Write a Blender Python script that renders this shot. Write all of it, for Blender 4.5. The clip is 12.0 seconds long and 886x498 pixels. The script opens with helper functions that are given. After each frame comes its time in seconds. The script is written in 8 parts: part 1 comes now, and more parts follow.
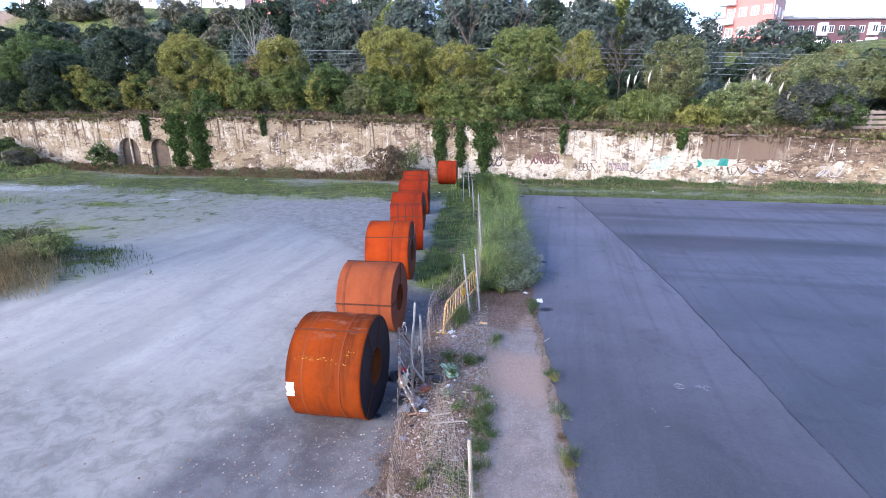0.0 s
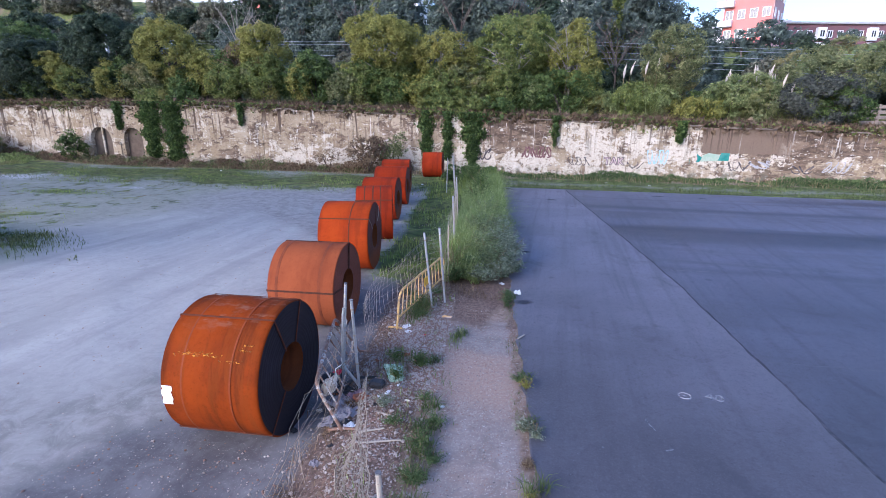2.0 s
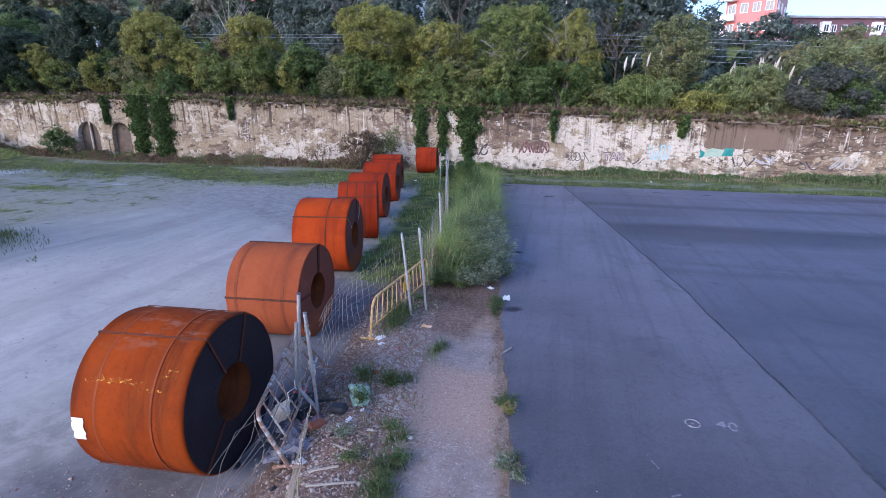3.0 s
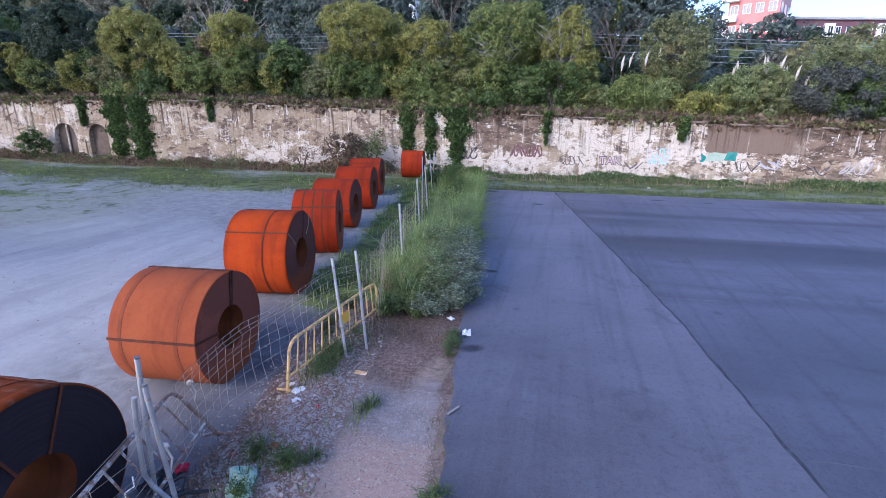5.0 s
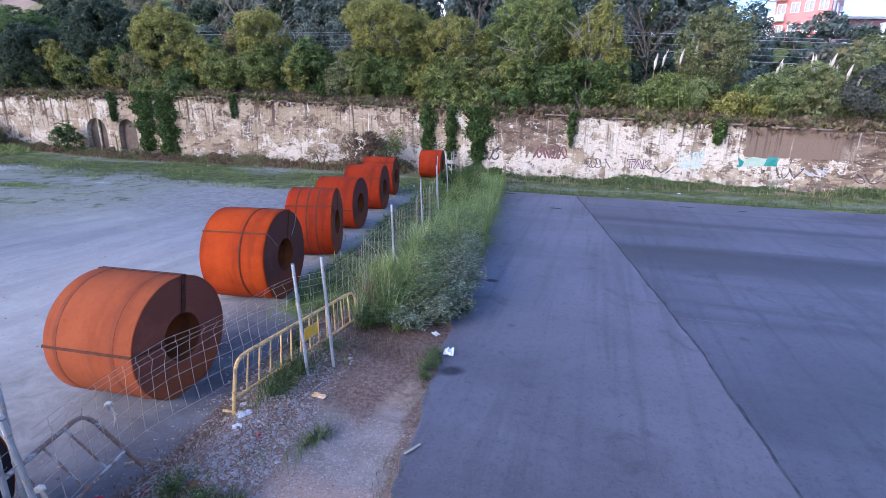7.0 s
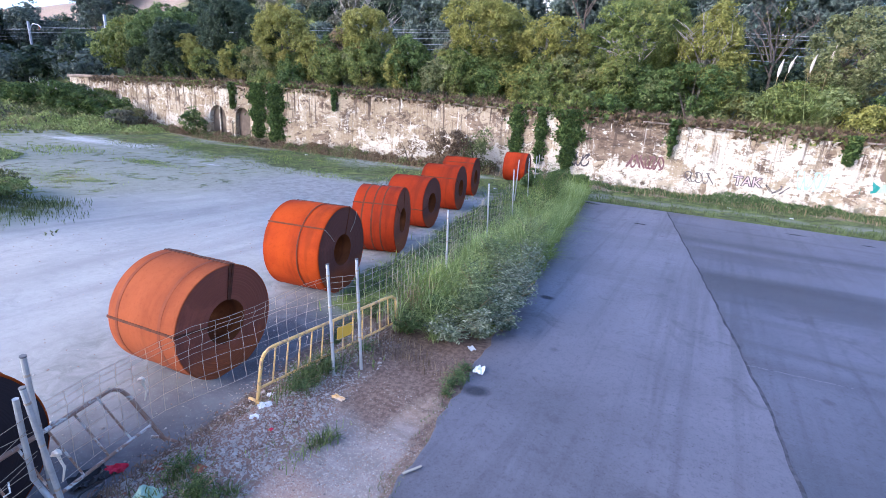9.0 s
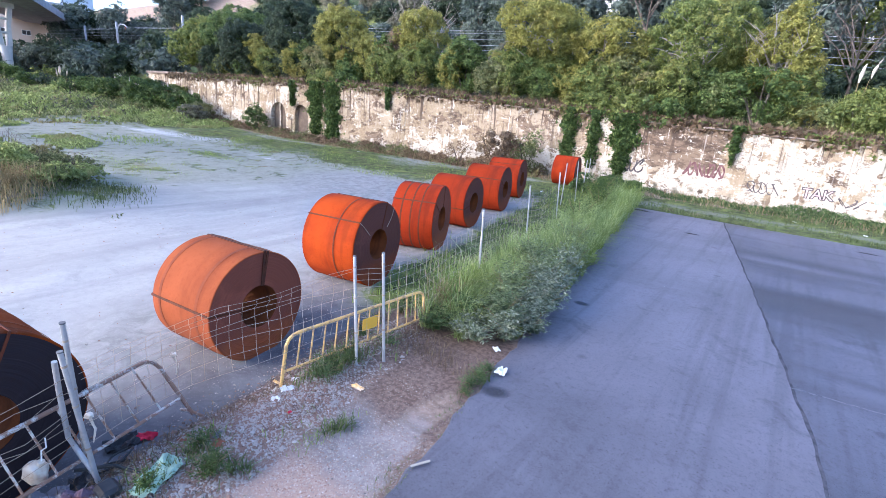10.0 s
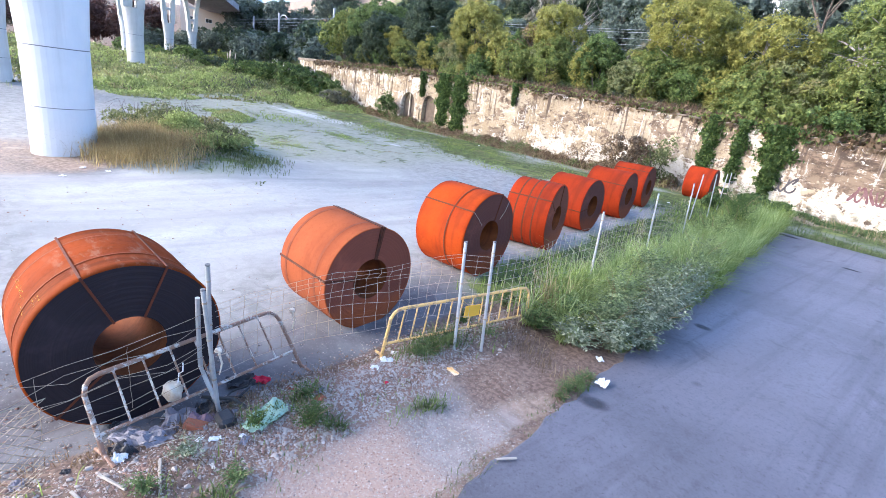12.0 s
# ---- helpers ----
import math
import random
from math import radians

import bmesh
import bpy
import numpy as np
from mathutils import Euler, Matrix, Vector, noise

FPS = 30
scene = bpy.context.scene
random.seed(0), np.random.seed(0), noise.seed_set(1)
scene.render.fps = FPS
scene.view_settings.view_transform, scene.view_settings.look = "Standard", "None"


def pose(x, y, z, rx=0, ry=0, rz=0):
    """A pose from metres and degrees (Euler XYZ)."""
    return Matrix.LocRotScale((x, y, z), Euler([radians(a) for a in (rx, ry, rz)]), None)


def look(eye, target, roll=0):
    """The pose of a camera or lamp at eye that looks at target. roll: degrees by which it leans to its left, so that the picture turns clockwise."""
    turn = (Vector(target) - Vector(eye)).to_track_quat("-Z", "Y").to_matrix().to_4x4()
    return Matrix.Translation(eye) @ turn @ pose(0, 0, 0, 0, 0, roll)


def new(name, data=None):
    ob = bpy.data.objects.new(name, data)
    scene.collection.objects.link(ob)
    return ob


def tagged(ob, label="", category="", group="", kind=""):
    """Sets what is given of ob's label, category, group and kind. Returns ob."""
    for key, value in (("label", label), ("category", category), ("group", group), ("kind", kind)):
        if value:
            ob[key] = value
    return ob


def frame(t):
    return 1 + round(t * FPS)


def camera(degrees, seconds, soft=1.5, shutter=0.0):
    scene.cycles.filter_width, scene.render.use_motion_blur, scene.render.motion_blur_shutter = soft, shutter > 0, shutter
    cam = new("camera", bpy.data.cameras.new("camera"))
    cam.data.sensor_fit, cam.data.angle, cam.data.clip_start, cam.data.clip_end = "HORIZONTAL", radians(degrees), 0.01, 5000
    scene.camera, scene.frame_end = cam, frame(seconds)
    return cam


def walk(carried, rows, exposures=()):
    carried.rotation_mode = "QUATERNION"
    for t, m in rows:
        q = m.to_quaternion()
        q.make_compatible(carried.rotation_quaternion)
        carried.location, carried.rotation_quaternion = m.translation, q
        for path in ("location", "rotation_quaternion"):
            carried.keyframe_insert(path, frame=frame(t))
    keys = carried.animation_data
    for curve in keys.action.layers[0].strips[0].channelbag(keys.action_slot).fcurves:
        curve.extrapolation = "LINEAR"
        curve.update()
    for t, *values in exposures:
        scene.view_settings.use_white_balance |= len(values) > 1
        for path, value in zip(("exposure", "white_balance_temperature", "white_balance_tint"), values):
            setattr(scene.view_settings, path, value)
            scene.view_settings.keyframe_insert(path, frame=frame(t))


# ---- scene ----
cam = camera(85.4, 12.0, soft=0.6)
PATH = [
    (0, (1.022, -1.77, 4.522), (0.564, 0.097, 3.97), -0.6),
    (0.5, (1.13, -1.463, 4.377), (0.675, 0.405, 3.827), -0.5),
    (1, (1.255, -1.067, 4.064), (0.81, 0.806, 3.521), -0.3),
    (1.5, (1.294, -0.55, 3.771), (0.845, 1.325, 3.239), -0.0),
    (2, (1.354, -0.062, 3.553), (0.91, 1.814, 3.021), 0.2),
    (2.5, (1.456, 0.382, 3.422), (1.011, 2.255, 2.881), 0.2),
    (3, (1.493, 0.859, 3.407), (1.048, 2.731, 2.862), 0.2),
    (3.2, (1.492, 1.064, 3.439), (1.05, 2.935, 2.89), 0.3),
    (5, (1.961, 2.54, 3.346), (1.509, 4.413, 2.811), 0.3),
    (5.5, (2.186, 2.56, 3.358), (1.719, 4.43, 2.823), 0.0),
    (6, (2.292, 2.834, 3.287), (1.814, 4.702, 2.755), 0.3),
    (6.5, (2.328, 3.225, 3.214), (1.816, 5.084, 2.683), 0.6),
    (8.5, (2.774, 3.909, 3.345), (1.959, 5.652, 2.798), 2.8),
    (9, (2.899, 3.999, 3.379), (1.995, 5.695, 2.825), 3.5),
    (9.5, (3.024, 4.091, 3.354), (2.033, 5.736, 2.797), 4.1),
    (10, (3.149, 4.147, 3.347), (2.072, 5.736, 2.784), 4.7),
    (10.5, (3.186, 4.185, 3.33), (2.029, 5.713, 2.758), 5.7),
    (11, (3.211, 4.247, 3.295), (1.964, 5.699, 2.713), 6.4),
    (11.5, (3.167, 4.21, 3.263), (1.842, 5.585, 2.666), 7.5),
    (12, (3.085, 4.152, 3.227), (1.689, 5.442, 2.607), 8.1),
]
EXPOSURE = [(0, 1.73, 5230, 20), (1.0, 1.65, 5130, 21), (2.5, 1.25, 4970, 23), (3.2, 1.20, 4940, 23.5), (4.8, 1.33, 4900, 25), (6.7, 1.43, 4900, 25), (8.5, 1.69, 5010, 22.3), (9.0, 1.91, 5080, 21.2), (10.5, 2.19, 5280, 18), (12.0, 2.36, 5400, 15)]
walk(cam, [(t, look(eye, target, roll)) for t, eye, target, roll in PATH], EXPOSURE)

# ---------------------------------------------------------------- light
W = bpy.data.worlds.new("sky")
scene.world = W
W.use_nodes = True
nt = W.node_tree
nt.nodes.clear()
sky = nt.nodes.new("ShaderNodeTexSky")
sky.sky_type = "NISHITA"
sky.sun_disc = False
sky.sun_elevation = radians(24)
sky.sun_rotation = radians(215)
sky.air_density, sky.dust_density, sky.ozone_density = 1.0, 3.0, 1.2
bg = nt.nodes.new("ShaderNodeBackground")
bg.inputs["Strength"].default_value = 0.15
wo = nt.nodes.new("ShaderNodeOutputWorld")
nt.links.new(sky.outputs[0], bg.inputs[0])
nt.links.new(bg.outputs[0], wo.inputs[0])

sun = new("sun", bpy.data.lights.new("sun", "SUN"))
sun.data.energy = 0.75
sun.data.angle = radians(38)
sun.data.color = (1.0, 0.93, 0.84)
sun.matrix_world = look((-20, -32, 22), (0, 0, 0))


# ---------------------------------------------------------------- material tools
class Mat:
    """Small node-building aid: each call makes one node and returns its output."""

    def __init__(self, name, rough=0.8, metal=0.0, spec=0.3):
        self.m = bpy.data.materials.new(name)
        self.m.use_nodes = True
        self.t = self.m.node_tree
        self.b = self.t.nodes["Principled BSDF"]
        self.b.inputs["Roughness"].default_value = rough
        self.b.inputs["Metallic"].default_value = metal
        self.b.inputs["Specular IOR Level"].default_value = spec
        self.co = None

    def coords(self, kind="Object"):
        if self.co is None:
            self.co = self.t.nodes.new("ShaderNodeTexCoord")
        return self.co.outputs[kind]

    def world(self):
        return self.t.nodes.new("ShaderNodeNewGeometry").outputs["Position"]

    def link(self, a, b):
        self.t.links.new(a, b)

    def val(self, sock, v):
        if hasattr(v, "is_linked"):
            self.link(v, sock)
        elif isinstance(v, tuple):
            sock.default_value = v if len(v) == len(sock.default_value) else (*v, 1.0)
        else:
            sock.default_value = v

    def noise(self, scale, detail=4, rough=0.55, vec=None, stretch=None, warp=0.0):
        v = vec if vec is not None else self.coords()
        if stretch:
            mp = self.t.nodes.new("ShaderNodeMapping")
            mp.inputs["Scale"].default_value = stretch
            self.link(v, mp.inputs[0])
            v = mp.outputs[0]
        n = self.t.nodes.new("ShaderNodeTexNoise")
        n.inputs["Scale"].default_value = scale
        n.inputs["Detail"].default_value = detail
        n.inputs["Roughness"].default_value = rough
        n.inputs["Distortion"].default_value = warp
        self.link(v, n.inputs["Vector"])
        return n.outputs["Fac"]

    def voronoi(self, scale, feature="F1", vec=None, out="Distance"):
        n = self.t.nodes.new("ShaderNodeTexVoronoi")
        n.feature = feature
        n.inputs["Scale"].default_value = scale
        self.link(vec if vec is not None else self.coords(), n.inputs["Vector"])
        return n.outputs[out]

    def ramp(self, fac, a, b):
        n = self.t.nodes.new("ShaderNodeMapRange")
        n.interpolation_type = "SMOOTHSTEP"
        self.link(fac, n.inputs["Value"])
        n.inputs["From Min"].default_value = a
        n.inputs["From Max"].default_value = b
        return n.outputs["Result"]

    def mix(self, fac, a, b):
        n = self.t.nodes.new("ShaderNodeMix")
        n.data_type = "RGBA"
        self.val(n.inputs["Factor"], fac)
        self.val(n.inputs["A"], a)
        self.val(n.inputs["B"], b)
        return n.outputs["Result"]

    def math(self, op, a, b=0.5):
        n = self.t.nodes.new("ShaderNodeMath")
        n.operation = op
        self.val(n.inputs[0], a)
        self.val(n.inputs[1], b)
        n.use_clamp = op in ("ADD", "MULTIPLY", "SUBTRACT")
        return n.outputs[0]

    def attr(self, name):
        n = self.t.nodes.new("ShaderNodeAttribute")
        n.attribute_name = name
        return n.outputs["Fac"]

    def island(self):
        return self.t.nodes.new("ShaderNodeNewGeometry").outputs["Random Per Island"]

    def rnd(self):
        return self.t.nodes.new("ShaderNodeObjectInfo").outputs["Random"]

    def axis(self, vec, k):
        n = self.t.nodes.new("ShaderNodeSeparateXYZ")
        self.link(vec, n.inputs[0])
        return n.outputs[k]

    def color(self, c):
        self.val(self.b.inputs["Base Color"], c)
        return self

    def rough(self, r):
        self.val(self.b.inputs["Roughness"], r)
        return self

    def bump(self, h, dist=0.01, strength=0.6):
        n = self.t.nodes.new("ShaderNodeBump")
        n.inputs["Strength"].default_value = strength
        n.inputs["Distance"].default_value = dist
        self.link(h, n.inputs["Height"])
        self.link(n.outputs[0], self.b.inputs["Normal"])
        return self


def simple(name, a, b, scale=8.0, rough=0.8, metal=0.0, bump=0.0, spec=0.3):
    k = Mat(name, rough, metal, spec)
    n1 = k.ramp(k.noise(scale), 0.35, 0.65)
    n2 = k.noise(scale * 7, 3)
    k.color(k.mix(k.math("MULTIPLY", n1, n2), a, b))
    if bump:
        k.bump(n2, bump)
    return k.m


def leaf_mat(name, dark, mid, light, yellow=None):
    k = Mat(name, 0.55, 0, 0.25)
    r = k.island()
    c = k.mix(k.ramp(r, 0.0, 0.6), tuple(0.7 * a + 0.3 * b for a, b in zip(dark, mid)), mid)
    c = k.mix(k.ramp(r, 0.55, 1.0), c, light)
    c = k.mix(k.math("MULTIPLY", k.attr("tone"), 0.5), c, light)
    if yellow:
        c = k.mix(k.ramp(k.noise(0.45, 2, vec=k.world()), 0.53, 0.74), c, yellow)
    c = k.mix(k.math("MULTIPLY", k.ramp(k.noise(2.4, 3, 0.6, vec=k.world()), 0.54, 0.38), 0.45), c, tuple(v * 0.8 for v in dark))
    k.color(c)
    tr = k.t.nodes.new("ShaderNodeBsdfTranslucent")
    k.link(c, tr.inputs["Color"])
    mx = k.t.nodes.new("ShaderNodeMixShader")
    mx.inputs[0].default_value = 0.4
    out = k.t.nodes["Material Output"]
    k.link(k.b.outputs[0], mx.inputs[1])
    k.link(tr.outputs[0], mx.inputs[2])
    k.link(mx.outputs[0], out.inputs[0])
    return k.m


# ---------------------------------------------------------------- materials
def m_ground():
    k = Mat("yard_ground", 0.95, 0, 0.15)
    p = k.world()
    big = k.noise(0.16, 4, 0.6, vec=p, warp=0.8)
    tracks = k.noise(0.5, 5, 0.6, vec=p, stretch=(1.7, 0.22, 1), warp=0.5)
    fine = k.noise(9, 5, 0.7, vec=p)
    grit = k.noise(60, 3, 0.7, vec=p)
    dust = k.mix(k.ramp(tracks, 0.22, 0.75), (0.255, 0.251, 0.242), (0.392, 0.385, 0.365))
    mott = k.noise(1.9, 6, 0.7, vec=p, warp=0.6)
    dust = k.mix(k.math("MULTIPLY", k.ramp(mott, 0.5, 0.7), 0.42), dust, (0.215, 0.210, 0.205))
    dust = k.mix(k.math("MULTIPLY", k.ramp(mott, 0.46, 0.3), 0.22), dust, (0.46, 0.45, 0.428))
    dust = k.mix(k.math("MULTIPLY", k.ramp(fine, 0.42, 0.7), 0.4), dust, (0.27, 0.266, 0.258))
    dark = k.mix(k.ramp(k.noise(3.1, 5, 0.7, vec=p, warp=0.6), 0.3, 0.7), (0.20, 0.196, 0.188), (0.315, 0.308, 0.294))
    dmask = k.ramp(k.math("ADD", k.math("MULTIPLY", k.attr("dark"), 0.75), k.math("MULTIPLY", big, 0.5)), 0.42, 0.8)
    c = k.mix(dmask, dust, dark)
    tar = k.mix(k.ramp(k.noise(2.4, 7, 0.7, vec=p, warp=0.5), 0.3, 0.7), (0.082, 0.081, 0.088), (0.158, 0.156, 0.166))
    wide = k.noise(0.8, 5, 0.65, vec=p, warp=0.8)
    wide = k.math("MULTIPLY_ADD", wide, 0.7)
    wide.node.inputs[2].default_value = -0.35
    tm = k.math("ADD", k.attr("tar"), wide)
    c = k.mix(k.math("MULTIPLY", k.ramp(tm, 0.0, 0.75), 0.92), c, tar)
    moss = k.math("MULTIPLY", k.ramp(k.math("ADD", k.attr("grass"), k.math("MULTIPLY", big, 0.3)), 0.15, 0.65), 0.6)
    c = k.mix(moss, c, (0.235, 0.25, 0.165))
    speck = k.ramp(k.noise(34, 3, 0.7, vec=p), 0.56, 0.72)
    c = k.mix(k.math("MULTIPLY", speck, 0.2), c, (0.5, 0.5, 0.5))
    speck2 = k.ramp(k.noise(21, 3, 0.7, vec=p), 0.6, 0.74)
    c = k.mix(k.math("MULTIPLY", speck2, 0.22), c, (0.15, 0.15, 0.16))
    soil = k.mix(k.ramp(fine, 0.3, 0.7), (0.15, 0.105, 0.076), (0.33, 0.25, 0.188))
    soil = k.mix(k.ramp(k.noise(1.1, 3, vec=p), 0.55, 0.7), soil, (0.36, 0.29, 0.225))
    c = k.mix(k.ramp(k.math("ADD", k.attr("soil"), k.math("MULTIPLY", k.math("SUBTRACT", fine, 0.5), 0.6)), 0.3, 0.7), c, soil)
    path = k.mix(k.ramp(k.noise(3.3, 6, 0.7, vec=p, warp=0.5), 0.36, 0.64), (0.285, 0.248, 0.227), (0.205, 0.177, 0.162))
    rosy = k.math("ADD", k.attr("rosy"), k.math("MULTIPLY", k.math("SUBTRACT", k.noise(1.4, 5, 0.7, vec=p), 0.5), 0.9))
    path = k.mix(k.math("MULTIPLY", k.ramp(rosy, 0.2, 0.7), 0.85), path, (0.355, 0.248, 0.19))
    crumb = k.noise(16, 5, 0.75, vec=p)
    path = k.mix(k.math("MULTIPLY", k.ramp(crumb, 0.54, 0.62), 0.5), path, (0.20, 0.185, 0.18))
    path = k.mix(k.math("MULTIPLY", k.ramp(crumb, 0.44, 0.36), 0.45), path, (0.42, 0.375, 0.34))
    path = k.mix(k.math("MULTIPLY", k.ramp(k.voronoi(11, vec=p), 0.13, 0.09), 0.8), path, (0.09, 0.085, 0.085))
    path = k.mix(k.math("MULTIPLY", k.ramp(k.voronoi(17, vec=p), 0.11, 0.08), 0.8), path, (0.62, 0.60, 0.58))
    path = k.mix(k.math("MULTIPLY", speck, 0.5), path, (0.55, 0.53, 0.5))
    path = k.mix(k.math("MULTIPLY", k.ramp(grit, 0.52, 0.7), 0.5), path, (0.2, 0.18, 0.17))
    c = k.mix(k.ramp(k.math("ADD", k.attr("path"), k.math("MULTIPLY", k.math("SUBTRACT", k.noise(4.5, 6, 0.75, vec=p, warp=0.5), 0.5), 1.0)), 0.2, 0.8), c, path)
    humus = k.mix(k.ramp(crumb, 0.36, 0.66), (0.090, 0.060, 0.045), (0.215, 0.152, 0.115))
    hm = k.math("ADD", k.attr("humus"), k.math("MULTIPLY", k.math("SUBTRACT", k.noise(3.4, 6, 0.75, vec=p, warp=0.5), 0.5), 1.1))
    c = k.mix(k.math("MULTIPLY", k.ramp(hm, 0.35, 0.75), 0.9), c, humus)
    gr = k.mix(k.ramp(k.noise(2.2, 4, vec=p), 0.35, 0.65), (0.055, 0.068, 0.026), (0.125, 0.15, 0.045))
    gr = k.mix(k.ramp(k.noise(0.6, 3, vec=p), 0.56, 0.72), gr, (0.16, 0.13, 0.07))
    gr = k.mix(k.math("MULTIPLY", k.ramp(k.noise(0.75, 4, 0.65, vec=p, warp=0.6), 0.54, 0.64), 0.7), gr, (0.20, 0.225, 0.06))
    gm = k.ramp(k.math("ADD", k.attr("grass"), k.math("MULTIPLY", k.math("SUBTRACT", k.noise(1.1, 6, 0.7, vec=p, warp=0.5), 0.5), 1.7)), 0.36, 0.62)
    c = k.mix(gm, c, gr)
    wm = k.math("ADD", k.math("MULTIPLY", k.attr("wash"), 0.75), k.math("MULTIPLY", k.math("SUBTRACT", k.noise(0.9, 6, 0.75, vec=p, warp=0.8), 0.5), 2.0))
    c = k.mix(k.math("MULTIPLY", k.ramp(wm, 0.35, 0.75), 0.85), c, (0.50, 0.495, 0.50))
    k.color(c)
    k.bump(k.math("ADD", k.math("MULTIPLY", fine, 0.6), k.math("MULTIPLY", grit, 0.4)), 0.015, 0.3)
    return k.m


def m_asphalt(name, base, damp):
    k = Mat(name, 0.6, 0, 0.5)
    p = k.world()
    big = k.noise(0.35, 4, 0.6, vec=p, warp=0.6)
    streak = k.noise(0.5, 4, 0.6, vec=p, stretch=(0.09, 1.0, 1), warp=0.5)
    along = k.noise(1.2, 4, 0.6, vec=p, stretch=(1.2, 0.08, 1))
    grit = k.noise(140, 2, 0.6, vec=p)
    lo = tuple(v * 0.62 for v in base)
    hi = tuple(v * 1.3 for v in base)
    c = k.mix(k.ramp(big, 0.3, 0.7), lo, hi)
    c = k.mix(k.math("MULTIPLY", k.ramp(along, 0.45, 0.7), 0.35), c, tuple(v * 1.3 for v in base))
    # grazing sky sheen put into the colour: asphalt lightens towards the far end
    far_sheen = k.math("MULTIPLY", k.ramp(k.axis(p, "Y"), 3.0, 15.0), 0.8)
    c = k.mix(far_sheen, c, k.mix(k.ramp(big, 0.3, 0.7), tuple(v * 2.15 for v in base), tuple(v * 2.7 for v in base)))
    dm = k.math("MULTIPLY", k.ramp(streak, 0.50, 0.64), damp)
    c = k.mix(dm, c, tuple(v * 0.5 for v in base))
    if damp > 0.5:
        yy = k.math("ADD", k.axis(p, "Y"), 0.0)
        yy.node.use_clamp = False
        wv = k.math("MULTIPLY_ADD", k.noise(0.25, 3, vec=p, stretch=(0.3, 1, 1)), 1.6)
        wv.node.inputs[2].default_value = -0.8
        for yc, wd, am in ((16.5, 0.55, 0.75), (20.3, 0.7, 0.7), (12.1, 0.35, 0.4), (22.6, 0.3, 0.35)):
            d1 = k.math("ADD", k.axis(p, "Y"), wv)
            d1.node.use_clamp = False
            d2 = k.math("ABSOLUTE", k.math("MULTIPLY_ADD", d1, 1.0))
            d2.node.inputs[0].links[0].from_node.inputs[2].default_value = -yc
            c = k.mix(k.math("MULTIPLY", k.ramp(d2, wd, 0.0), am), c, tuple(v * 0.5 for v in base))
    if damp > 0.5:
        # water held along the joint with the lane
        sx = k.math("MULTIPLY_ADD", k.axis(p, "Y"), 0.172)
        off = k.math("ADD", k.axis(p, "X"), sx)
        off.node.use_clamp = False
        off = k.math("ADD", off, k.math("MULTIPLY", k.noise(0.7, 4, 0.6, vec=p), 0.5))
        off.node.use_clamp = False
        held = k.math("MULTIPLY", k.ramp(off, 7.15, 6.35), k.ramp(k.axis(p, "Y"), 8.5, 13.0))
        c = k.mix(k.math("MULTIPLY", held, 0.6), c, tuple(v * 0.55 for v in base))
    spots = k.ramp(k.voronoi(0.55, vec=p), 0.06, 0.02)
    c = k.mix(k.math("MULTIPLY", spots, 0.55), c, tuple(v * 0.45 for v in base))
    c = k.mix(k.math("MULTIPLY", k.ramp(grit, 0.5, 0.72), 0.45), c, tuple(v * 1.8 for v in base))
    ruts = k.noise(1.5, 5, 0.65, vec=p, stretch=(2.2, 0.07, 1), warp=0.3)
    c = k.mix(k.math("MULTIPLY", k.ramp(ruts, 0.48, 0.66), 0.35), c, tuple(v * 0.6 for v in base))
    agg = k.noise(38, 4, 0.75, vec=p)
    c = k.mix(k.math("MULTIPLY", k.ramp(agg, 0.52, 0.68), 0.5), c, tuple(v * 1.6 for v in base))
    c = k.mix(k.math("MULTIPLY", k.ramp(agg, 0.46, 0.32), 0.6), c, tuple(v * 0.55 for v in base))
    blot = k.noise(13, 5, 0.75, vec=p)
    c = k.mix(k.math("MULTIPLY", k.ramp(blot, 0.5, 0.68), 0.4), c, tuple(v * 0.6 for v in base))
    c = k.mix(k.math("MULTIPLY", k.ramp(blot, 0.46, 0.3), 0.3), c, tuple(v * 1.45 for v in base))
    worn = k.noise(2.8, 6, 0.75, vec=p, warp=0.8)
    c = k.mix(k.math("MULTIPLY", k.ramp(worn, 0.55, 0.7), 0.35), c, tuple(v * 0.62 for v in base))
    chips = k.noise(22, 4, 0.8, vec=p)
    c = k.mix(k.math("MULTIPLY", k.ramp(chips, 0.62, 0.68), 0.75), c, tuple(v * 0.35 for v in base))
    c = k.mix(k.math("MULTIPLY", k.ramp(k.noise(31, 3, 0.8, vec=p), 0.69, 0.73), 0.7), c, tuple(v * 3.0 for v in base))
    patches = k.noise(1.0, 6, 0.7, vec=p, warp=0.8)
    c = k.mix(k.math("MULTIPLY", k.ramp(patches, 0.56, 0.66), 0.4), c, tuple(v * 0.5 for v in base))
    bits = k.ramp(k.voronoi(1.3, vec=p), 0.014, 0.008)
    c = k.mix(k.math("MULTIPLY", bits, 0.8), c, (0.6, 0.6, 0.6))
    k.color(c)
    k.rough(k.mix(dm, (0.60, 0.60, 0.60), (0.48, 0.48, 0.48)))
    k.bump(grit, 0.004, 0.5)
    return k.m


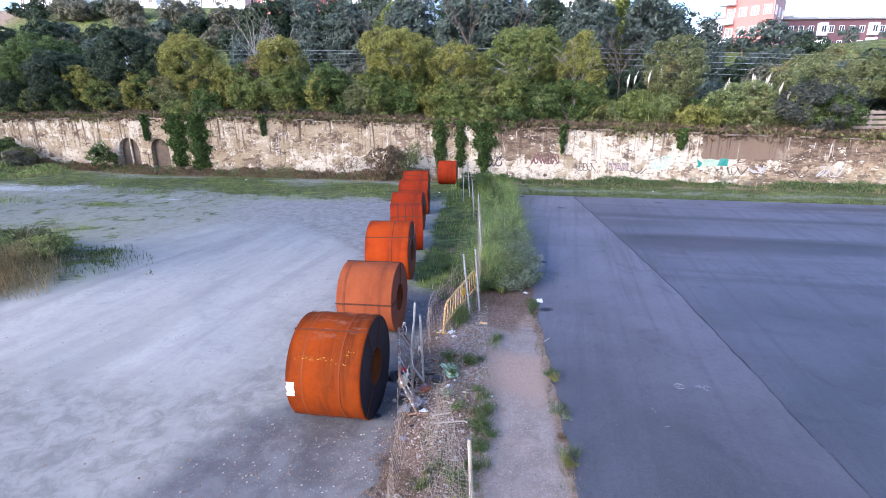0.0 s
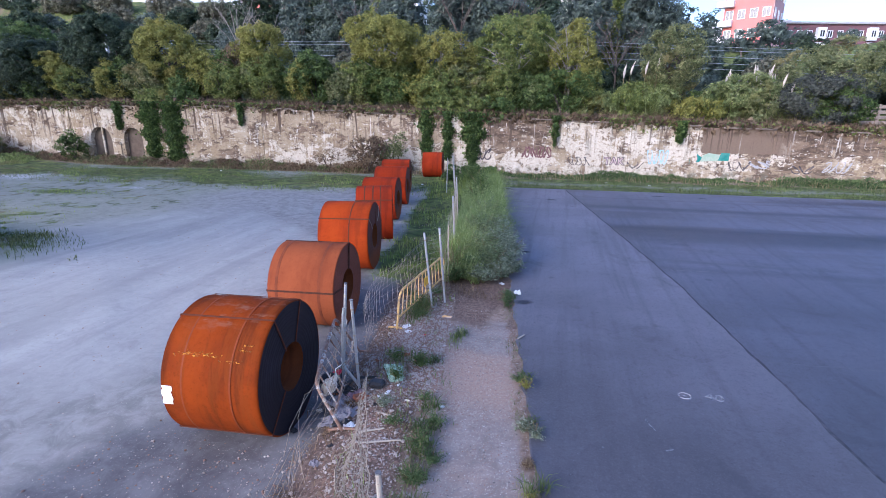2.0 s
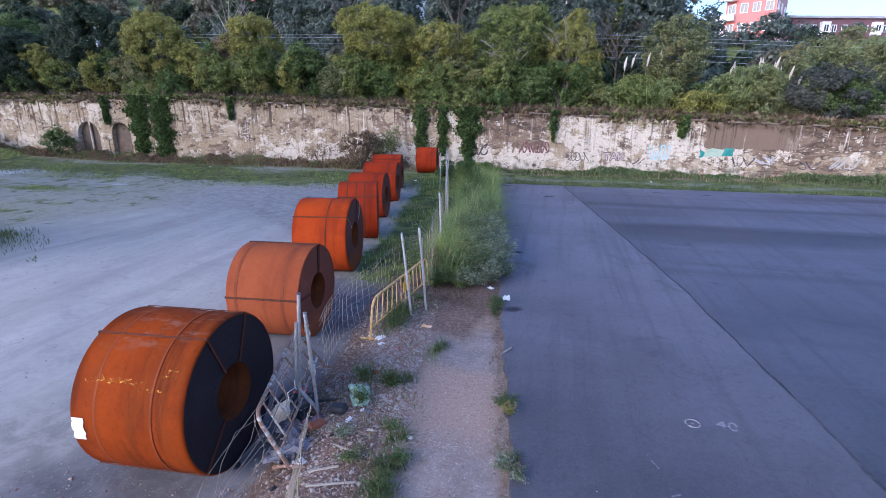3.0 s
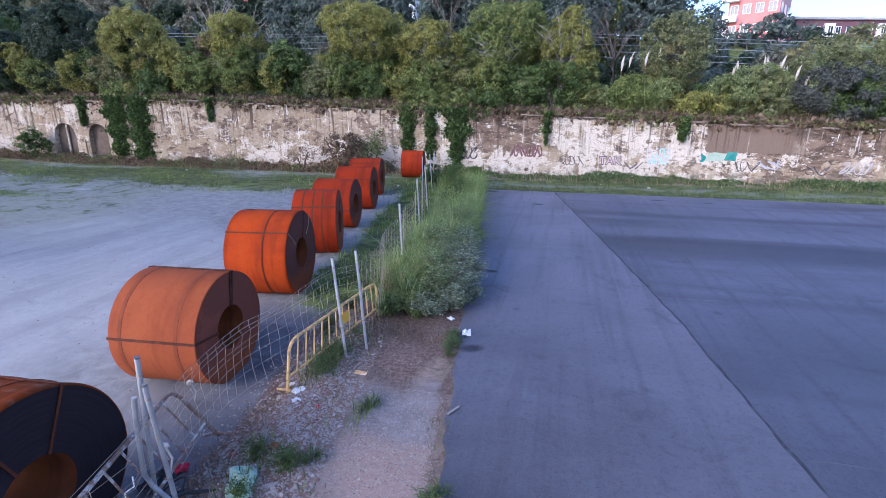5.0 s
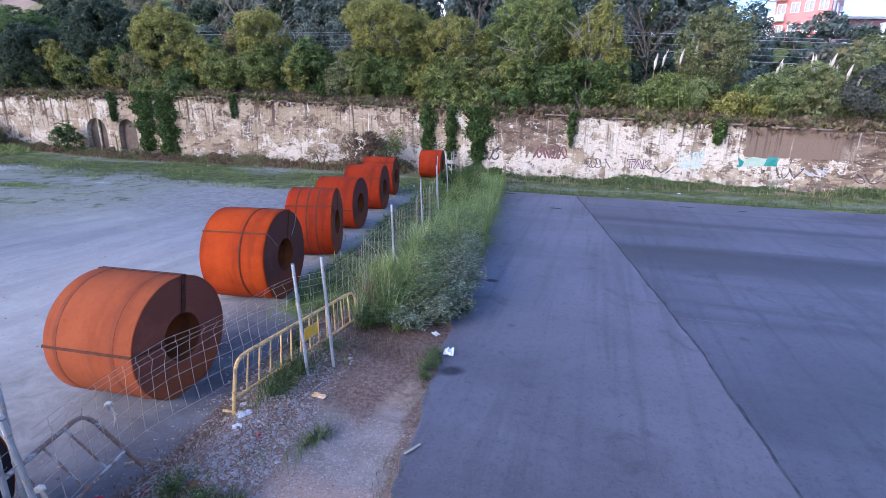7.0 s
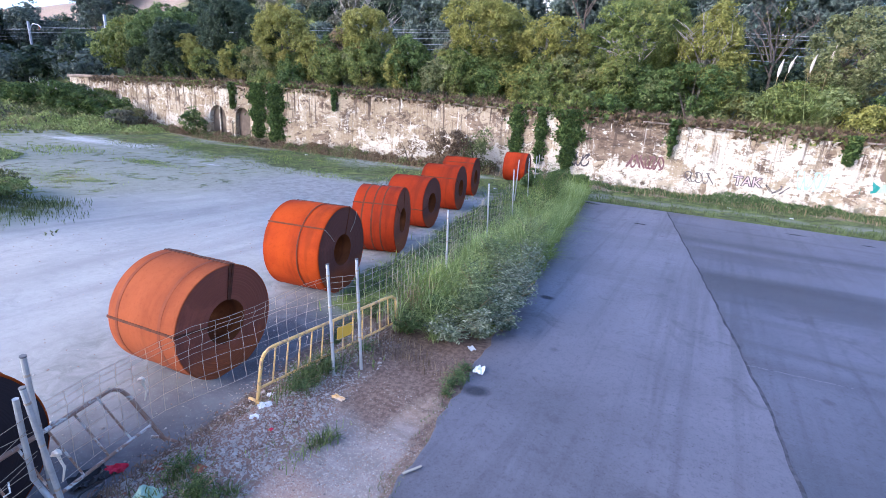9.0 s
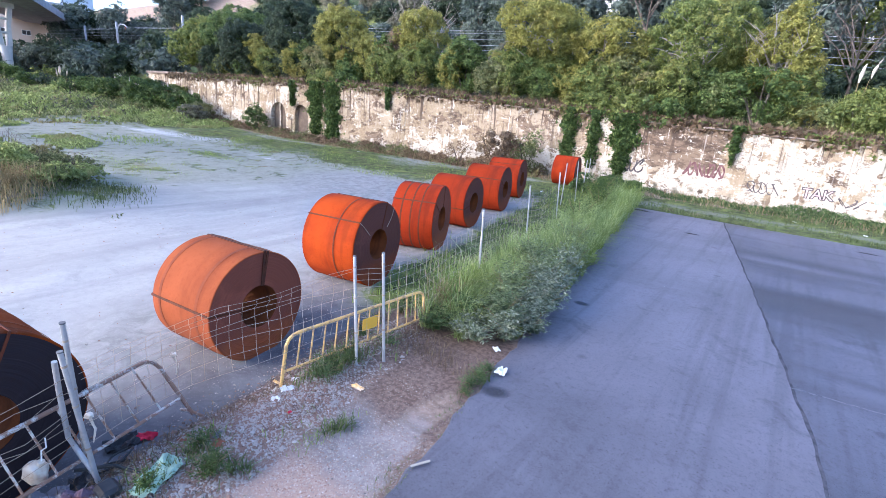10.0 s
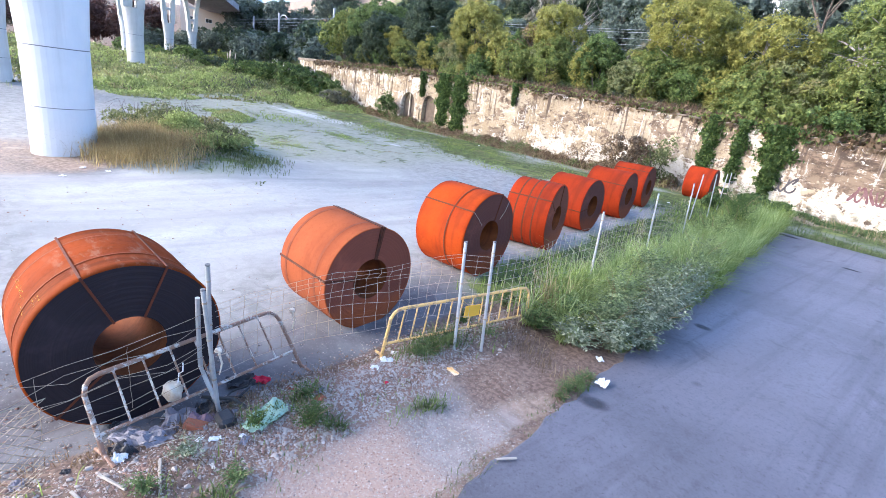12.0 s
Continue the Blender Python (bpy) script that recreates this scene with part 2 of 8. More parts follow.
def m_wall():
    k = Mat("peeling_plaster", 0.92, 0, 0.15)
    p = k.world()
    x = k.axis(p, "X")
    z = k.axis(p, "Z")
    peel = k.noise(0.75, 11, 0.70, vec=p, stretch=(1, 1, 1.25), warp=0.25)
    scab = k.noise(1.3, 11, 0.74, vec=p, stretch=(0.8, 1, 1.2), warp=0.35)
    course = k.noise(1.2, 9, 0.74, vec=p, stretch=(0.7, 1, 1.9), warp=0.4)
    run = k.noise(1.0, 8, 0.7, vec=p, stretch=(3.4, 1, 0.22), warp=0.25)
    fine = k.noise(9, 6, 0.75, vec=p)
    tan = k.mix(k.ramp(fine, 0.3, 0.7), (0.265, 0.20, 0.122), (0.37, 0.288, 0.185))
    tan = k.mix(k.ramp(k.noise(0.5, 4, 0.6, vec=p), 0.4, 0.62), tan, (0.42, 0.34, 0.235))
    brick = k.mix(k.ramp(course, 0.42, 0.58), (0.085, 0.060, 0.042), (0.222, 0.160, 0.106))
    white = k.mix(k.ramp(fine, 0.3, 0.7), (0.47, 0.405, 0.305), (0.645, 0.582, 0.465))
    right = k.math("MULTIPLY", k.ramp(x, -9.0, -1.0), k.ramp(x, 14.0, 8.0))
    brown = k.math("MULTIPLY", k.ramp(x, 8.8, 9.7), k.ramp(z, 1.2, 1.75))
    # plaster fallen away to the masonry
    bare = k.math("ADD", k.math("MULTIPLY", scab, 0.7), k.math("MULTIPLY", course, 0.3))
    bare = k.math("ADD", bare, k.math("MULTIPLY", brown, 0.08))
    bare = k.math("ADD", bare, k.math("MULTIPLY", k.ramp(x, 8.0, 12.0), 0.03))
    fallen = k.math("MULTIPLY", k.math("MULTIPLY", k.ramp(x, -4.2, -2.6), k.ramp(x, 1.2, 0.2)), k.ramp(z, 0.9, 1.5))
    bare = k.math("ADD", bare, k.math("MULTIPLY", fallen, 0.09))
    c = k.mix(k.ramp(bare, 0.505, 0.54), tan, brick)
    # patches of whitewash still holding
    score = k.math("ADD", k.math("MULTIPLY", peel, 0.55), k.math("MULTIPLY", run, 0.25))
    score = k.math("ADD", score, k.math("MULTIPLY", course, 0.20))
    score = k.math("ADD", score, k.math("MULTIPLY", right, 0.062))
    score = k.math("ADD", score, k.math("MULTIPLY", k.ramp(z, 2.4, 0.6), 0.02))
    score = k.math("ADD", score, k.math("MULTIPLY", k.ramp(x, -29.5, -32.0), 0.042))
    score = k.math("ADD", score, k.math("MULTIPLY", k.math("MULTIPLY", k.ramp(x, -22.0, -14.0), k.ramp(z, 2.3, 1.1)), k.math("MULTIPLY", k.ramp(x, 0.0, -6.0), 0.07)))
    score = k.math("SUBTRACT", score, k.math("MULTIPLY", brown, 0.02))
    score = k.math("SUBTRACT", score, k.math("MULTIPLY", fallen, 0.055))
    c = k.mix(k.ramp(score, 0.552, 0.574), c, white)
    flake = k.noise(3.4, 9, 0.76, vec=p, stretch=(0.9, 1, 1.5), warp=0.3)
    c = k.mix(k.math("MULTIPLY", k.ramp(flake, 0.55, 0.58), k.math("MULTIPLY", k.ramp(peel, 0.42, 0.56), 0.85)), c, (0.17, 0.125, 0.09))
    c = k.mix(k.math("MULTIPLY", k.ramp(flake, 0.415, 0.39), 0.8), c, (0.64, 0.60, 0.52))
    # flecks of whitewash caught on the courses, and pale runs below the crest
    fleck = k.noise(1.5, 8, 0.72, vec=p, stretch=(0.8, 1, 4.6), warp=0.25)
    c = k.mix(k.math("MULTIPLY", k.ramp(fleck, 0.615, 0.64), 0.8), c, (0.62, 0.56, 0.465))
    c = k.mix(k.math("MULTIPLY", k.ramp(fleck, 0.385, 0.36), 0.7), c, (0.16, 0.115, 0.08))
    tears = k.noise(1.9, 8, 0.72, vec=p, stretch=(2.0, 1, 0.16), warp=0.25)
    c = k.mix(k.math("MULTIPLY", k.ramp(tears, 0.60, 0.63), k.math("MULTIPLY", k.ramp(z, 1.3, 2.6), 0.9)), c, (0.70, 0.66, 0.58))
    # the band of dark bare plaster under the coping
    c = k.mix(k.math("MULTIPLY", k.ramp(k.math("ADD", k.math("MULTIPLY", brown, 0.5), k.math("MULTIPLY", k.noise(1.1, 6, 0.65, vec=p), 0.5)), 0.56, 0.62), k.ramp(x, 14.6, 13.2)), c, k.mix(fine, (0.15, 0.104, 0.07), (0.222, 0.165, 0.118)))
    drip = k.noise(1.7, 7, 0.72, vec=p, stretch=(2.4, 1, 0.10), warp=0.2)
    c = k.mix(k.math("MULTIPLY", k.ramp(drip, 0.54, 0.62), k.math("MULTIPLY", k.ramp(z, 0.6, 3.2), 0.9)), c, (0.085, 0.06, 0.045))
    c = k.mix(k.math("MULTIPLY", k.ramp(drip, 0.40, 0.32), 0.35), c, (0.66, 0.62, 0.55))
    c = k.mix(k.math("MULTIPLY", k.ramp(k.noise(2.5, 3, vec=p), 0.45, 0.7), k.ramp(z, 0.9, 0.1)), c, (0.15, 0.14, 0.10))
    k.color(c)
    k.bump(k.math("ADD", k.math("MULTIPLY", score, 0.6), k.math("MULTIPLY", fine, 0.4)), 0.06, 0.8)
    return k.m


def m_rust(name, a, b, dark, streaks=0.5, rough=0.8, scuff=False):
    k = Mat(name, rough, 0.0, 0.1)
    n = k.noise(1.6, 5, 0.65, warp=0.5)
    fine = k.noise(26, 4, 0.7)
    run = k.noise(2.4, 5, 0.6, stretch=(1.7, 0.25, 0.25), warp=0.3)
    c = k.mix(k.ramp(n, 0.3, 0.7), a, b)
    c = k.mix(k.math("MULTIPLY", k.ramp(run, 0.48, 0.7), streaks), c, dark)
    c = k.mix(k.math("MULTIPLY", k.ramp(fine, 0.52, 0.75), 0.35), c, dark)
    c = k.mix(k.math("MULTIPLY", k.rnd(), 0.18), c, dark)
    if scuff:
        top = k.ramp(k.axis(k.coords(), "Z"), 0.62, 0.80)
        c = k.mix(k.math("MULTIPLY", k.math("MULTIPLY", top, k.ramp(k.noise(3.0, 5, 0.7, stretch=(0.8, 2, 2)), 0.52, 0.7)), 0.45), c, (0.25, 0.17, 0.12))
        c = k.mix(k.math("MULTIPLY", k.ramp(k.noise(2.6, 5, 0.7, stretch=(2.6, 0.3, 0.3), warp=0.3), 0.52, 0.62), 0.6), c, (0.17, 0.036, 0.004))
    k.color(c)
    k.rough(k.mix(fine, (rough - 0.12,) * 3, (rough + 0.18,) * 3))
    k.bump(k.math("ADD", k.math("MULTIPLY", fine, 0.5), k.math("MULTIPLY", run, 0.5)), 0.004, 0.5)
    return k.m


def m_face(name, a, b, rust=None):
    """End of a coil: hundreds of sheet edges seen as fine rings round the bore."""
    k = Mat(name, 0.7, 0.3, 0.3)
    co = k.coords()
    y, z = k.axis(co, "Y"), k.axis(co, "Z")
    r = k.math("SQRT", k.math("ADD", k.math("MULTIPLY", y, y), k.math("MULTIPLY", z, z)))
    w = k.t.nodes.new("ShaderNodeCombineXYZ")
    k.link(r, w.inputs[0])
    rings = k.noise(95, 5, 0.8, vec=w.outputs[0])
    blot = k.noise(2.2, 5, 0.65, warp=0.5)
    c = k.mix(k.ramp(rings, 0.3, 0.7), a, b)
    c = k.mix(k.math("MULTIPLY", k.ramp(blot, 0.5, 0.72), 0.6), c, tuple(v * 1.5 for v in b))
    if rust:
        low = k.math("ADD", k.math("MULTIPLY", k.ramp(z, 0.1, -0.75), 0.75), k.math("MULTIPLY", k.noise(1.4, 5, 0.7, warp=0.6), 0.5))
        c = k.mix(k.math("MULTIPLY", k.ramp(low, 0.42, 0.95), 0.85), c, rust)
        c = k.mix(k.math("MULTIPLY", k.ramp(k.noise(60, 3, vec=w.outputs[0]), 0.5, 0.7), 0.4), c, tuple(v * 0.7 for v in a))
    k.color(c)
    k.bump(rings, 0.003, 0.35)
    return k.m


def m_paint(name, paint, worn, amount=0.5, rough=0.6, metal=0.0):
    k = Mat(name, rough, metal, 0.35)
    n = k.noise(9, 6, 0.75, warp=0.6)
    c = k.mix(k.ramp(n, amount - 0.05, amount + 0.07), worn, paint)
    c = k.mix(k.math("MULTIPLY", k.noise(30, 3), 0.25), c, tuple(v * 0.6 for v in paint))
    k.color(c)
    k.bump(n, 0.002, 0.4)
    return k.m


def m_concrete(name, a, b, rough=0.9):
    k = Mat(name, rough, 0, 0.2)
    big = k.noise(0.7, 5, 0.6, warp=0.3)
    run = k.noise(1.3, 5, 0.6, stretch=(2, 2, 0.12))
    fine = k.noise(18, 4, 0.7)
    c = k.mix(k.ramp(big, 0.3, 0.7), a, b)
    c = k.mix(k.math("MULTIPLY", k.ramp(run, 0.52, 0.72), 0.35), c, tuple(v * 0.62 for v in a))
    c = k.mix(k.math("MULTIPLY", fine, 0.15), c, tuple(v * 0.7 for v in a))
    k.color(c)
    k.bump(fine, 0.004, 0.4)
    return k.m


def m_facade(name, a, b):
    k = Mat(name, 0.85, 0, 0.2)
    big = k.noise(0.25, 4, 0.6)
    fine = k.noise(3, 4, 0.7)
    k.color(k.mix(k.ramp(big, 0.3, 0.7), a, k.mix(fine, a, b)))
    k.bump(fine, 0.02, 0.3)
    return k.m


M_GROUND = m_ground()
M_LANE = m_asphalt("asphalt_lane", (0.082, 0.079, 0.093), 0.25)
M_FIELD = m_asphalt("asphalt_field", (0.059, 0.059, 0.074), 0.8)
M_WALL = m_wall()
# brown niche masonry, its colour darkened for the shade inside the recess
M_NICHE = simple("niche_masonry_shaded", (0.155, 0.118, 0.085), (0.075, 0.056, 0.043), 2.2, 0.95, 0, 0.03)
M_COPING = simple("coping_stone", (0.30, 0.24, 0.19), (0.14, 0.115, 0.09), 2.5, 0.95, 0, 0.02)
M_RUST_DARK = m_rust("rust_deep_orange", (0.245, 0.041, 0.001), (0.16, 0.026, 0.002), (0.055, 0.015, 0.005), 0.6, 0.8, True)
M_RUST_PALE = m_rust("rust_pale_orange", (0.268, 0.073, 0.025), (0.222, 0.057, 0.020), (0.135, 0.034, 0.014), 0.4)
M_RUST_RED = m_rust("rust_red_orange", (0.335, 0.034, 0.004), (0.25, 0.025, 0.004), (0.10, 0.016, 0.008), 0.5)
M_RUST_ORANGE = m_rust("rust_bright_orange", (0.37, 0.052, 0.003), (0.27, 0.032, 0.003), (0.15, 0.024, 0.007), 0.5)
M_FACE_BLACK = m_face("coil_edge_black", (0.016, 0.011, 0.014), (0.028, 0.020, 0.024))
M_FACE_RUST = m_face("coil_edge_rust", (0.155, 0.048, 0.030), (0.20, 0.062, 0.037), (0.30, 0.085, 0.026))
M_BORE = m_rust("bore_rust", (0.18, 0.054, 0.016), (0.11, 0.036, 0.013), (0.05, 0.019, 0.010), 0.6)
M_FACE_PURPLE = m_face("coil_edge_purple", (0.092, 0.034, 0.028), (0.135, 0.046, 0.035), (0.25, 0.062, 0.020))
M_STRAP = simple("dark_strap", (0.055, 0.020, 0.012), (0.14, 0.04, 0.015), 9, 0.7, 0.3, 0.003)
M_STRAP_RUST = simple("rusty_strap", (0.11, 0.028, 0.010), (0.065, 0.019, 0.008), 9, 0.8, 0.0, 0.003)
M_STRAP_ORANGE = simple("orange_rusted_strap", (0.20, 0.040, 0.006), (0.14, 0.030, 0.006), 9, 0.75, 0.1, 0.003)
M_HOOP = simple("brown_hoop", (0.15, 0.036, 0.012), (0.23, 0.055, 0.014), 5, 0.8, 0.1, 0.003)
M_LABEL = simple("paper_label", (0.85, 0.85, 0.84), (0.7, 0.7, 0.69), 20, 0.7)
M_GALV = simple("galvanised_steel", (0.46, 0.47, 0.48), (0.30, 0.30, 0.30), 6, 0.5, 0.55, 0.001)
M_WIRE = simple("fence_wire", (0.42, 0.36, 0.29), (0.26, 0.18, 0.12), 5, 0.6, 0.2)
M_WIRE_DRY = simple("weathered_wire", (0.36, 0.29, 0.21), (0.22, 0.16, 0.11), 5, 0.7, 0.1)
M_NET = simple("straw_grey_wire", (0.31, 0.265, 0.20), (0.20, 0.152, 0.108), 5, 0.7, 0.1)
M_YELLOW = m_paint("yellow_enamel", (0.70, 0.46, 0.155), (0.34, 0.23, 0.14), 0.45)
M_PLATE = m_paint("yellow_plate_enamel", (0.80, 0.45, 0.045), (0.55, 0.33, 0.08), 0.35)
M_WHITEPAINT = m_paint("chipped_white_enamel", (0.52, 0.49, 0.45), (0.21, 0.105, 0.06), 0.53)
M_PIER = m_concrete("white_painted_concrete", (0.68, 0.68, 0.69), (0.60, 0.61, 0.63))
M_PIER_FAR = m_concrete("pale_concrete", (0.62, 0.61, 0.60), (0.52, 0.51, 0.50))
M_DECK = m_concrete("deck_concrete", (0.40, 0.40, 0.42), (0.30, 0.30, 0.32))
M_JOINT = simple("joint_shadow", (0.12, 0.12, 0.13), (0.2, 0.2, 0.2), 4)


def m_stone():
    k = Mat("rubble_stone", 0.92, 0, 0.2)
    r = k.island()
    c = k.mix(k.ramp(r, 0, 0.75), (0.070, 0.056, 0.046), (0.42, 0.37, 0.325))
    c = k.mix(k.ramp(r, 0.92, 1.0), c, (0.54, 0.50, 0.46))
    c = k.mix(k.ramp(k.math("ABSOLUTE", k.math("SUBTRACT", r, 0.42)), 0.05, 0.02), c, (0.27, 0.165, 0.125))
    k.color(k.mix(k.math("MULTIPLY", k.noise(30, 3), 0.3), c, (0.15, 0.125, 0.105)))
    return k.m


M_STONE = m_stone()
M_LEAF_YEL = leaf_mat("leaf_yellow_green", (0.118, 0.134, 0.030), (0.265, 0.262, 0.054), (0.40, 0.38, 0.10), (0.34, 0.29, 0.07))
M_LEAF_GRN = leaf_mat("leaf_mid_green", (0.072, 0.104, 0.029), (0.182, 0.221, 0.052), (0.30, 0.33, 0.09), (0.28, 0.25, 0.065))
M_LEAF_DRK = leaf_mat("leaf_dark_green", (0.020, 0.034, 0.022), (0.050, 0.076, 0.042), (0.105, 0.138, 0.072))
M_LEAF_IVY = leaf_mat("leaf_ivy", (0.034, 0.062, 0.018), (0.090, 0.142, 0.036), (0.21, 0.27, 0.075))
M_LEAF_WEED = leaf_mat("leaf_weed_green", (0.045, 0.078, 0.026), (0.105, 0.158, 0.052), (0.225, 0.29, 0.11))
M_LEAF_BUSH = leaf_mat("leaf_bush_green", (0.062, 0.092, 0.036), (0.185, 0.235, 0.10), (0.43, 0.49, 0.26))
M_LEAF_SCRUB = leaf_mat("leaf_grey_brown", (0.081, 0.078, 0.054), (0.162, 0.155, 0.101), (0.257, 0.257, 0.176))
M_LEAF_GREY = leaf_mat("leaf_grey_green", (0.062, 0.088, 0.046), (0.20, 0.24, 0.135), (0.55, 0.58, 0.43))
M_LEAF_OLIVE = leaf_mat("leaf_olive", (0.085, 0.10, 0.036), (0.175, 0.195, 0.075), (0.32, 0.33, 0.145), (0.28, 0.24, 0.10))
# pale green with the haze over the right-hand trees added as lightness and blue
M_LEAF_PALE = leaf_mat("leaf_pale_hazed_green", (0.09, 0.125, 0.042), (0.20, 0.24, 0.082), (0.35, 0.385, 0.15), (0.30, 0.28, 0.10))
M_LEAF_DEAD = leaf_mat("dead_weed", (0.10, 0.066, 0.038), (0.205, 0.14, 0.08), (0.34, 0.25, 0.15))
M_LEAF_PLUM = leaf_mat("leaf_plum_grey", (0.036, 0.042, 0.034), (0.078, 0.086, 0.068), (0.15, 0.158, 0.12))
M_LEAF_RED = leaf_mat("leaf_red_brown", (0.05, 0.028, 0.025), (0.11, 0.058, 0.048), (0.18, 0.10, 0.08))
M_FIELDGREEN = leaf_mat("field_growth", (0.15, 0.19, 0.06), (0.29, 0.345, 0.11), (0.46, 0.51, 0.19), (0.32, 0.28, 0.14))
M_LEAF_BRN = leaf_mat("leaf_dry_brown", (0.1, 0.065, 0.04), (0.21, 0.145, 0.085), (0.33, 0.25, 0.15))
# the blue of distance haze is mixed into these far leaf colours
M_LEAF_FAR = leaf_mat("leaf_far_hazed_blue_green", (0.052, 0.073, 0.066), (0.108, 0.138, 0.112), (0.185, 0.222, 0.17))
M_GRASS = leaf_mat("grass_fresh", (0.11, 0.16, 0.03), (0.235, 0.31, 0.065), (0.40, 0.48, 0.13), (0.28, 0.28, 0.08))
M_GRASS_VERGE = leaf_mat("grass_verge", (0.06, 0.082, 0.026), (0.125, 0.16, 0.05), (0.235, 0.275, 0.10), (0.19, 0.165, 0.075))
M_GRASS_TALL = leaf_mat("grass_tall", (0.165, 0.225, 0.065), (0.35, 0.43, 0.145), (0.58, 0.64, 0.28))
M_GRASS_DRY = leaf_mat("grass_dry", (0.19, 0.145, 0.075), (0.36, 0.275, 0.145), (0.52, 0.42, 0.24))
M_STRAW = leaf_mat("straw_grass", (0.21, 0.155, 0.065), (0.40, 0.30, 0.13), (0.55, 0.44, 0.22))
M_PLUME = simple("pampas_plume", (0.52, 0.465, 0.39), (0.38, 0.33, 0.265), 12, 0.9)
M_BARK = simple("bark", (0.13, 0.105, 0.085), (0.055, 0.045, 0.035), 5, 0.95, 0, 0.02)
M_BARK_PALE = simple("bark_pale", (0.33, 0.30, 0.26), (0.18, 0.155, 0.13), 5, 0.95, 0, 0.02)
M_PINK = m_facade("salmon_plaster", (0.58, 0.20, 0.17), (0.50, 0.17, 0.14))
M_PINKSIDE = m_facade("pale_pink_plaster", (0.62, 0.36, 0.34), (0.52, 0.30, 0.28))
M_CREAM = m_facade("cream_plaster", (0.72, 0.66, 0.60), (0.60, 0.55, 0.50))
M_TANF = m_facade("tan_plaster", (0.66, 0.56, 0.46), (0.55, 0.44, 0.34))
M_WHITEF = m_facade("white_plaster", (0.78, 0.77, 0.76), (0.66, 0.66, 0.66))
M_BRICKF = m_facade("dark_brick_facade", (0.185, 0.098, 0.108), (0.15, 0.08, 0.09))
M_ROOF = m_facade("grey_roof", (0.42, 0.41, 0.42), (0.34, 0.33, 0.34))
M_GLASS = Mat("window_glass", 0.12, 0, 0.6).color((0.045, 0.05, 0.06)).m
M_FRAMEW = simple("white_window_frame", (0.78, 0.78, 0.78), (0.66, 0.66, 0.66), 3, 0.5)
M_SPRAY_W = simple("white_road_spray", (0.42, 0.42, 0.43), (0.22, 0.22, 0.24), 22, 0.8)
M_SPRAY_K = simple("black_spray", (0.05, 0.042, 0.045), (0.17, 0.15, 0.14), 3, 0.8)
M_SPRAY_R = simple("maroon_spray", (0.13, 0.055, 0.055), (0.24, 0.15, 0.14), 3, 0.8)
M_SPRAY_P = simple("pink_white_spray", (0.52, 0.36, 0.36), (0.60, 0.56, 0.52), 3, 0.8)
M_SPRAY_C = simple("turquoise_spray", (0.02, 0.20, 0.17), (0.12, 0.30, 0.25), 3, 0.8)
M_SPRAY_G = simple("pale_green_spray", (0.30, 0.42, 0.30), (0.48, 0.50, 0.42), 3, 0.8)
M_SPRAY_B = simple("pale_blue_spray", (0.30, 0.52, 0.62), (0.50, 0.60, 0.64), 3, 0.8)
M_RED = simple("red_cloth", (0.62, 0.03, 0.07), (0.36, 0.02, 0.04), 14, 0.8, 0, 0.01)
M_BLACK = simple("black_plastic", (0.022, 0.022, 0.026), (0.05, 0.05, 0.05), 10, 0.45)
M_BAG = simple("white_plastic_bag", (0.78, 0.78, 0.77), (0.60, 0.60, 0.60), 10, 0.5, 0, 0.01)
M_GREENCLOTH = simple("pale_green_cloth", (0.42, 0.56, 0.42), (0.26, 0.38, 0.28), 10, 0.85, 0, 0.01)
M_GREYCLOTH = simple("grey_cloth", (0.24, 0.23, 0.25), (0.14, 0.13, 0.15), 9, 0.9, 0, 0.01)
M_BRICKBIT = simple("terracotta", (0.30, 0.115, 0.065), (0.20, 0.075, 0.045), 10, 0.9, 0, 0.01)
M_BOTTLE = simple("stained_plastic_can", (0.62, 0.58, 0.50), (0.40, 0.27, 0.17), 7, 0.5, 0, 0.004)
M_CARDBOARD = simple("orange_wrapper", (0.70, 0.40, 0.12), (0.75, 0.70, 0.62), 16, 0.6)
M_TIMBER = simple("grey_timber", (0.40, 0.36, 0.30), (0.25, 0.215, 0.175), 6, 0.85, 0, 0.006)
M_STEEL_MAST = simple("mast_steel", (0.36, 0.38, 0.41), (0.25, 0.26, 0.28), 2, 0.6, 0.3)
M_CABLE = simple("cable_black", (0.03, 0.03, 0.03), (0.06, 0.06, 0.06), 4, 0.6)
M_BLUEWHITE = simple("pale_blue_cladding", (0.58, 0.64, 0.70), (0.50, 0.55, 0.62), 1, 0.6)


# ---------------------------------------------------------------- mesh tools
RNG = np.random.default_rng(7)


def fast_mesh(name, verts, faces):
    """faces: list of (n, k) index arrays, each of polygons with k corners."""
    me = bpy.data.meshes.new(name)
    verts = np.asarray(verts, np.float32)
    me.vertices.add(len(verts))
    me.vertices.foreach_set("co", verts.ravel())
    faces = [np.asarray(f, np.int32) for f in faces if len(f)]
    loops = np.concatenate([f.ravel() for f in faces])
    sizes = np.concatenate([np.full(len(f), f.shape[1], np.int32) for f in faces])
    starts = np.concatenate([[0], np.cumsum(sizes)[:-1]]).astype(np.int32)
    me.loops.add(len(loops))
    me.loops.foreach_set("vertex_index", loops)
    me.polygons.add(len(sizes))
    me.polygons.foreach_set("loop_start", starts)
    me.update(calc_edges=True)
    return me


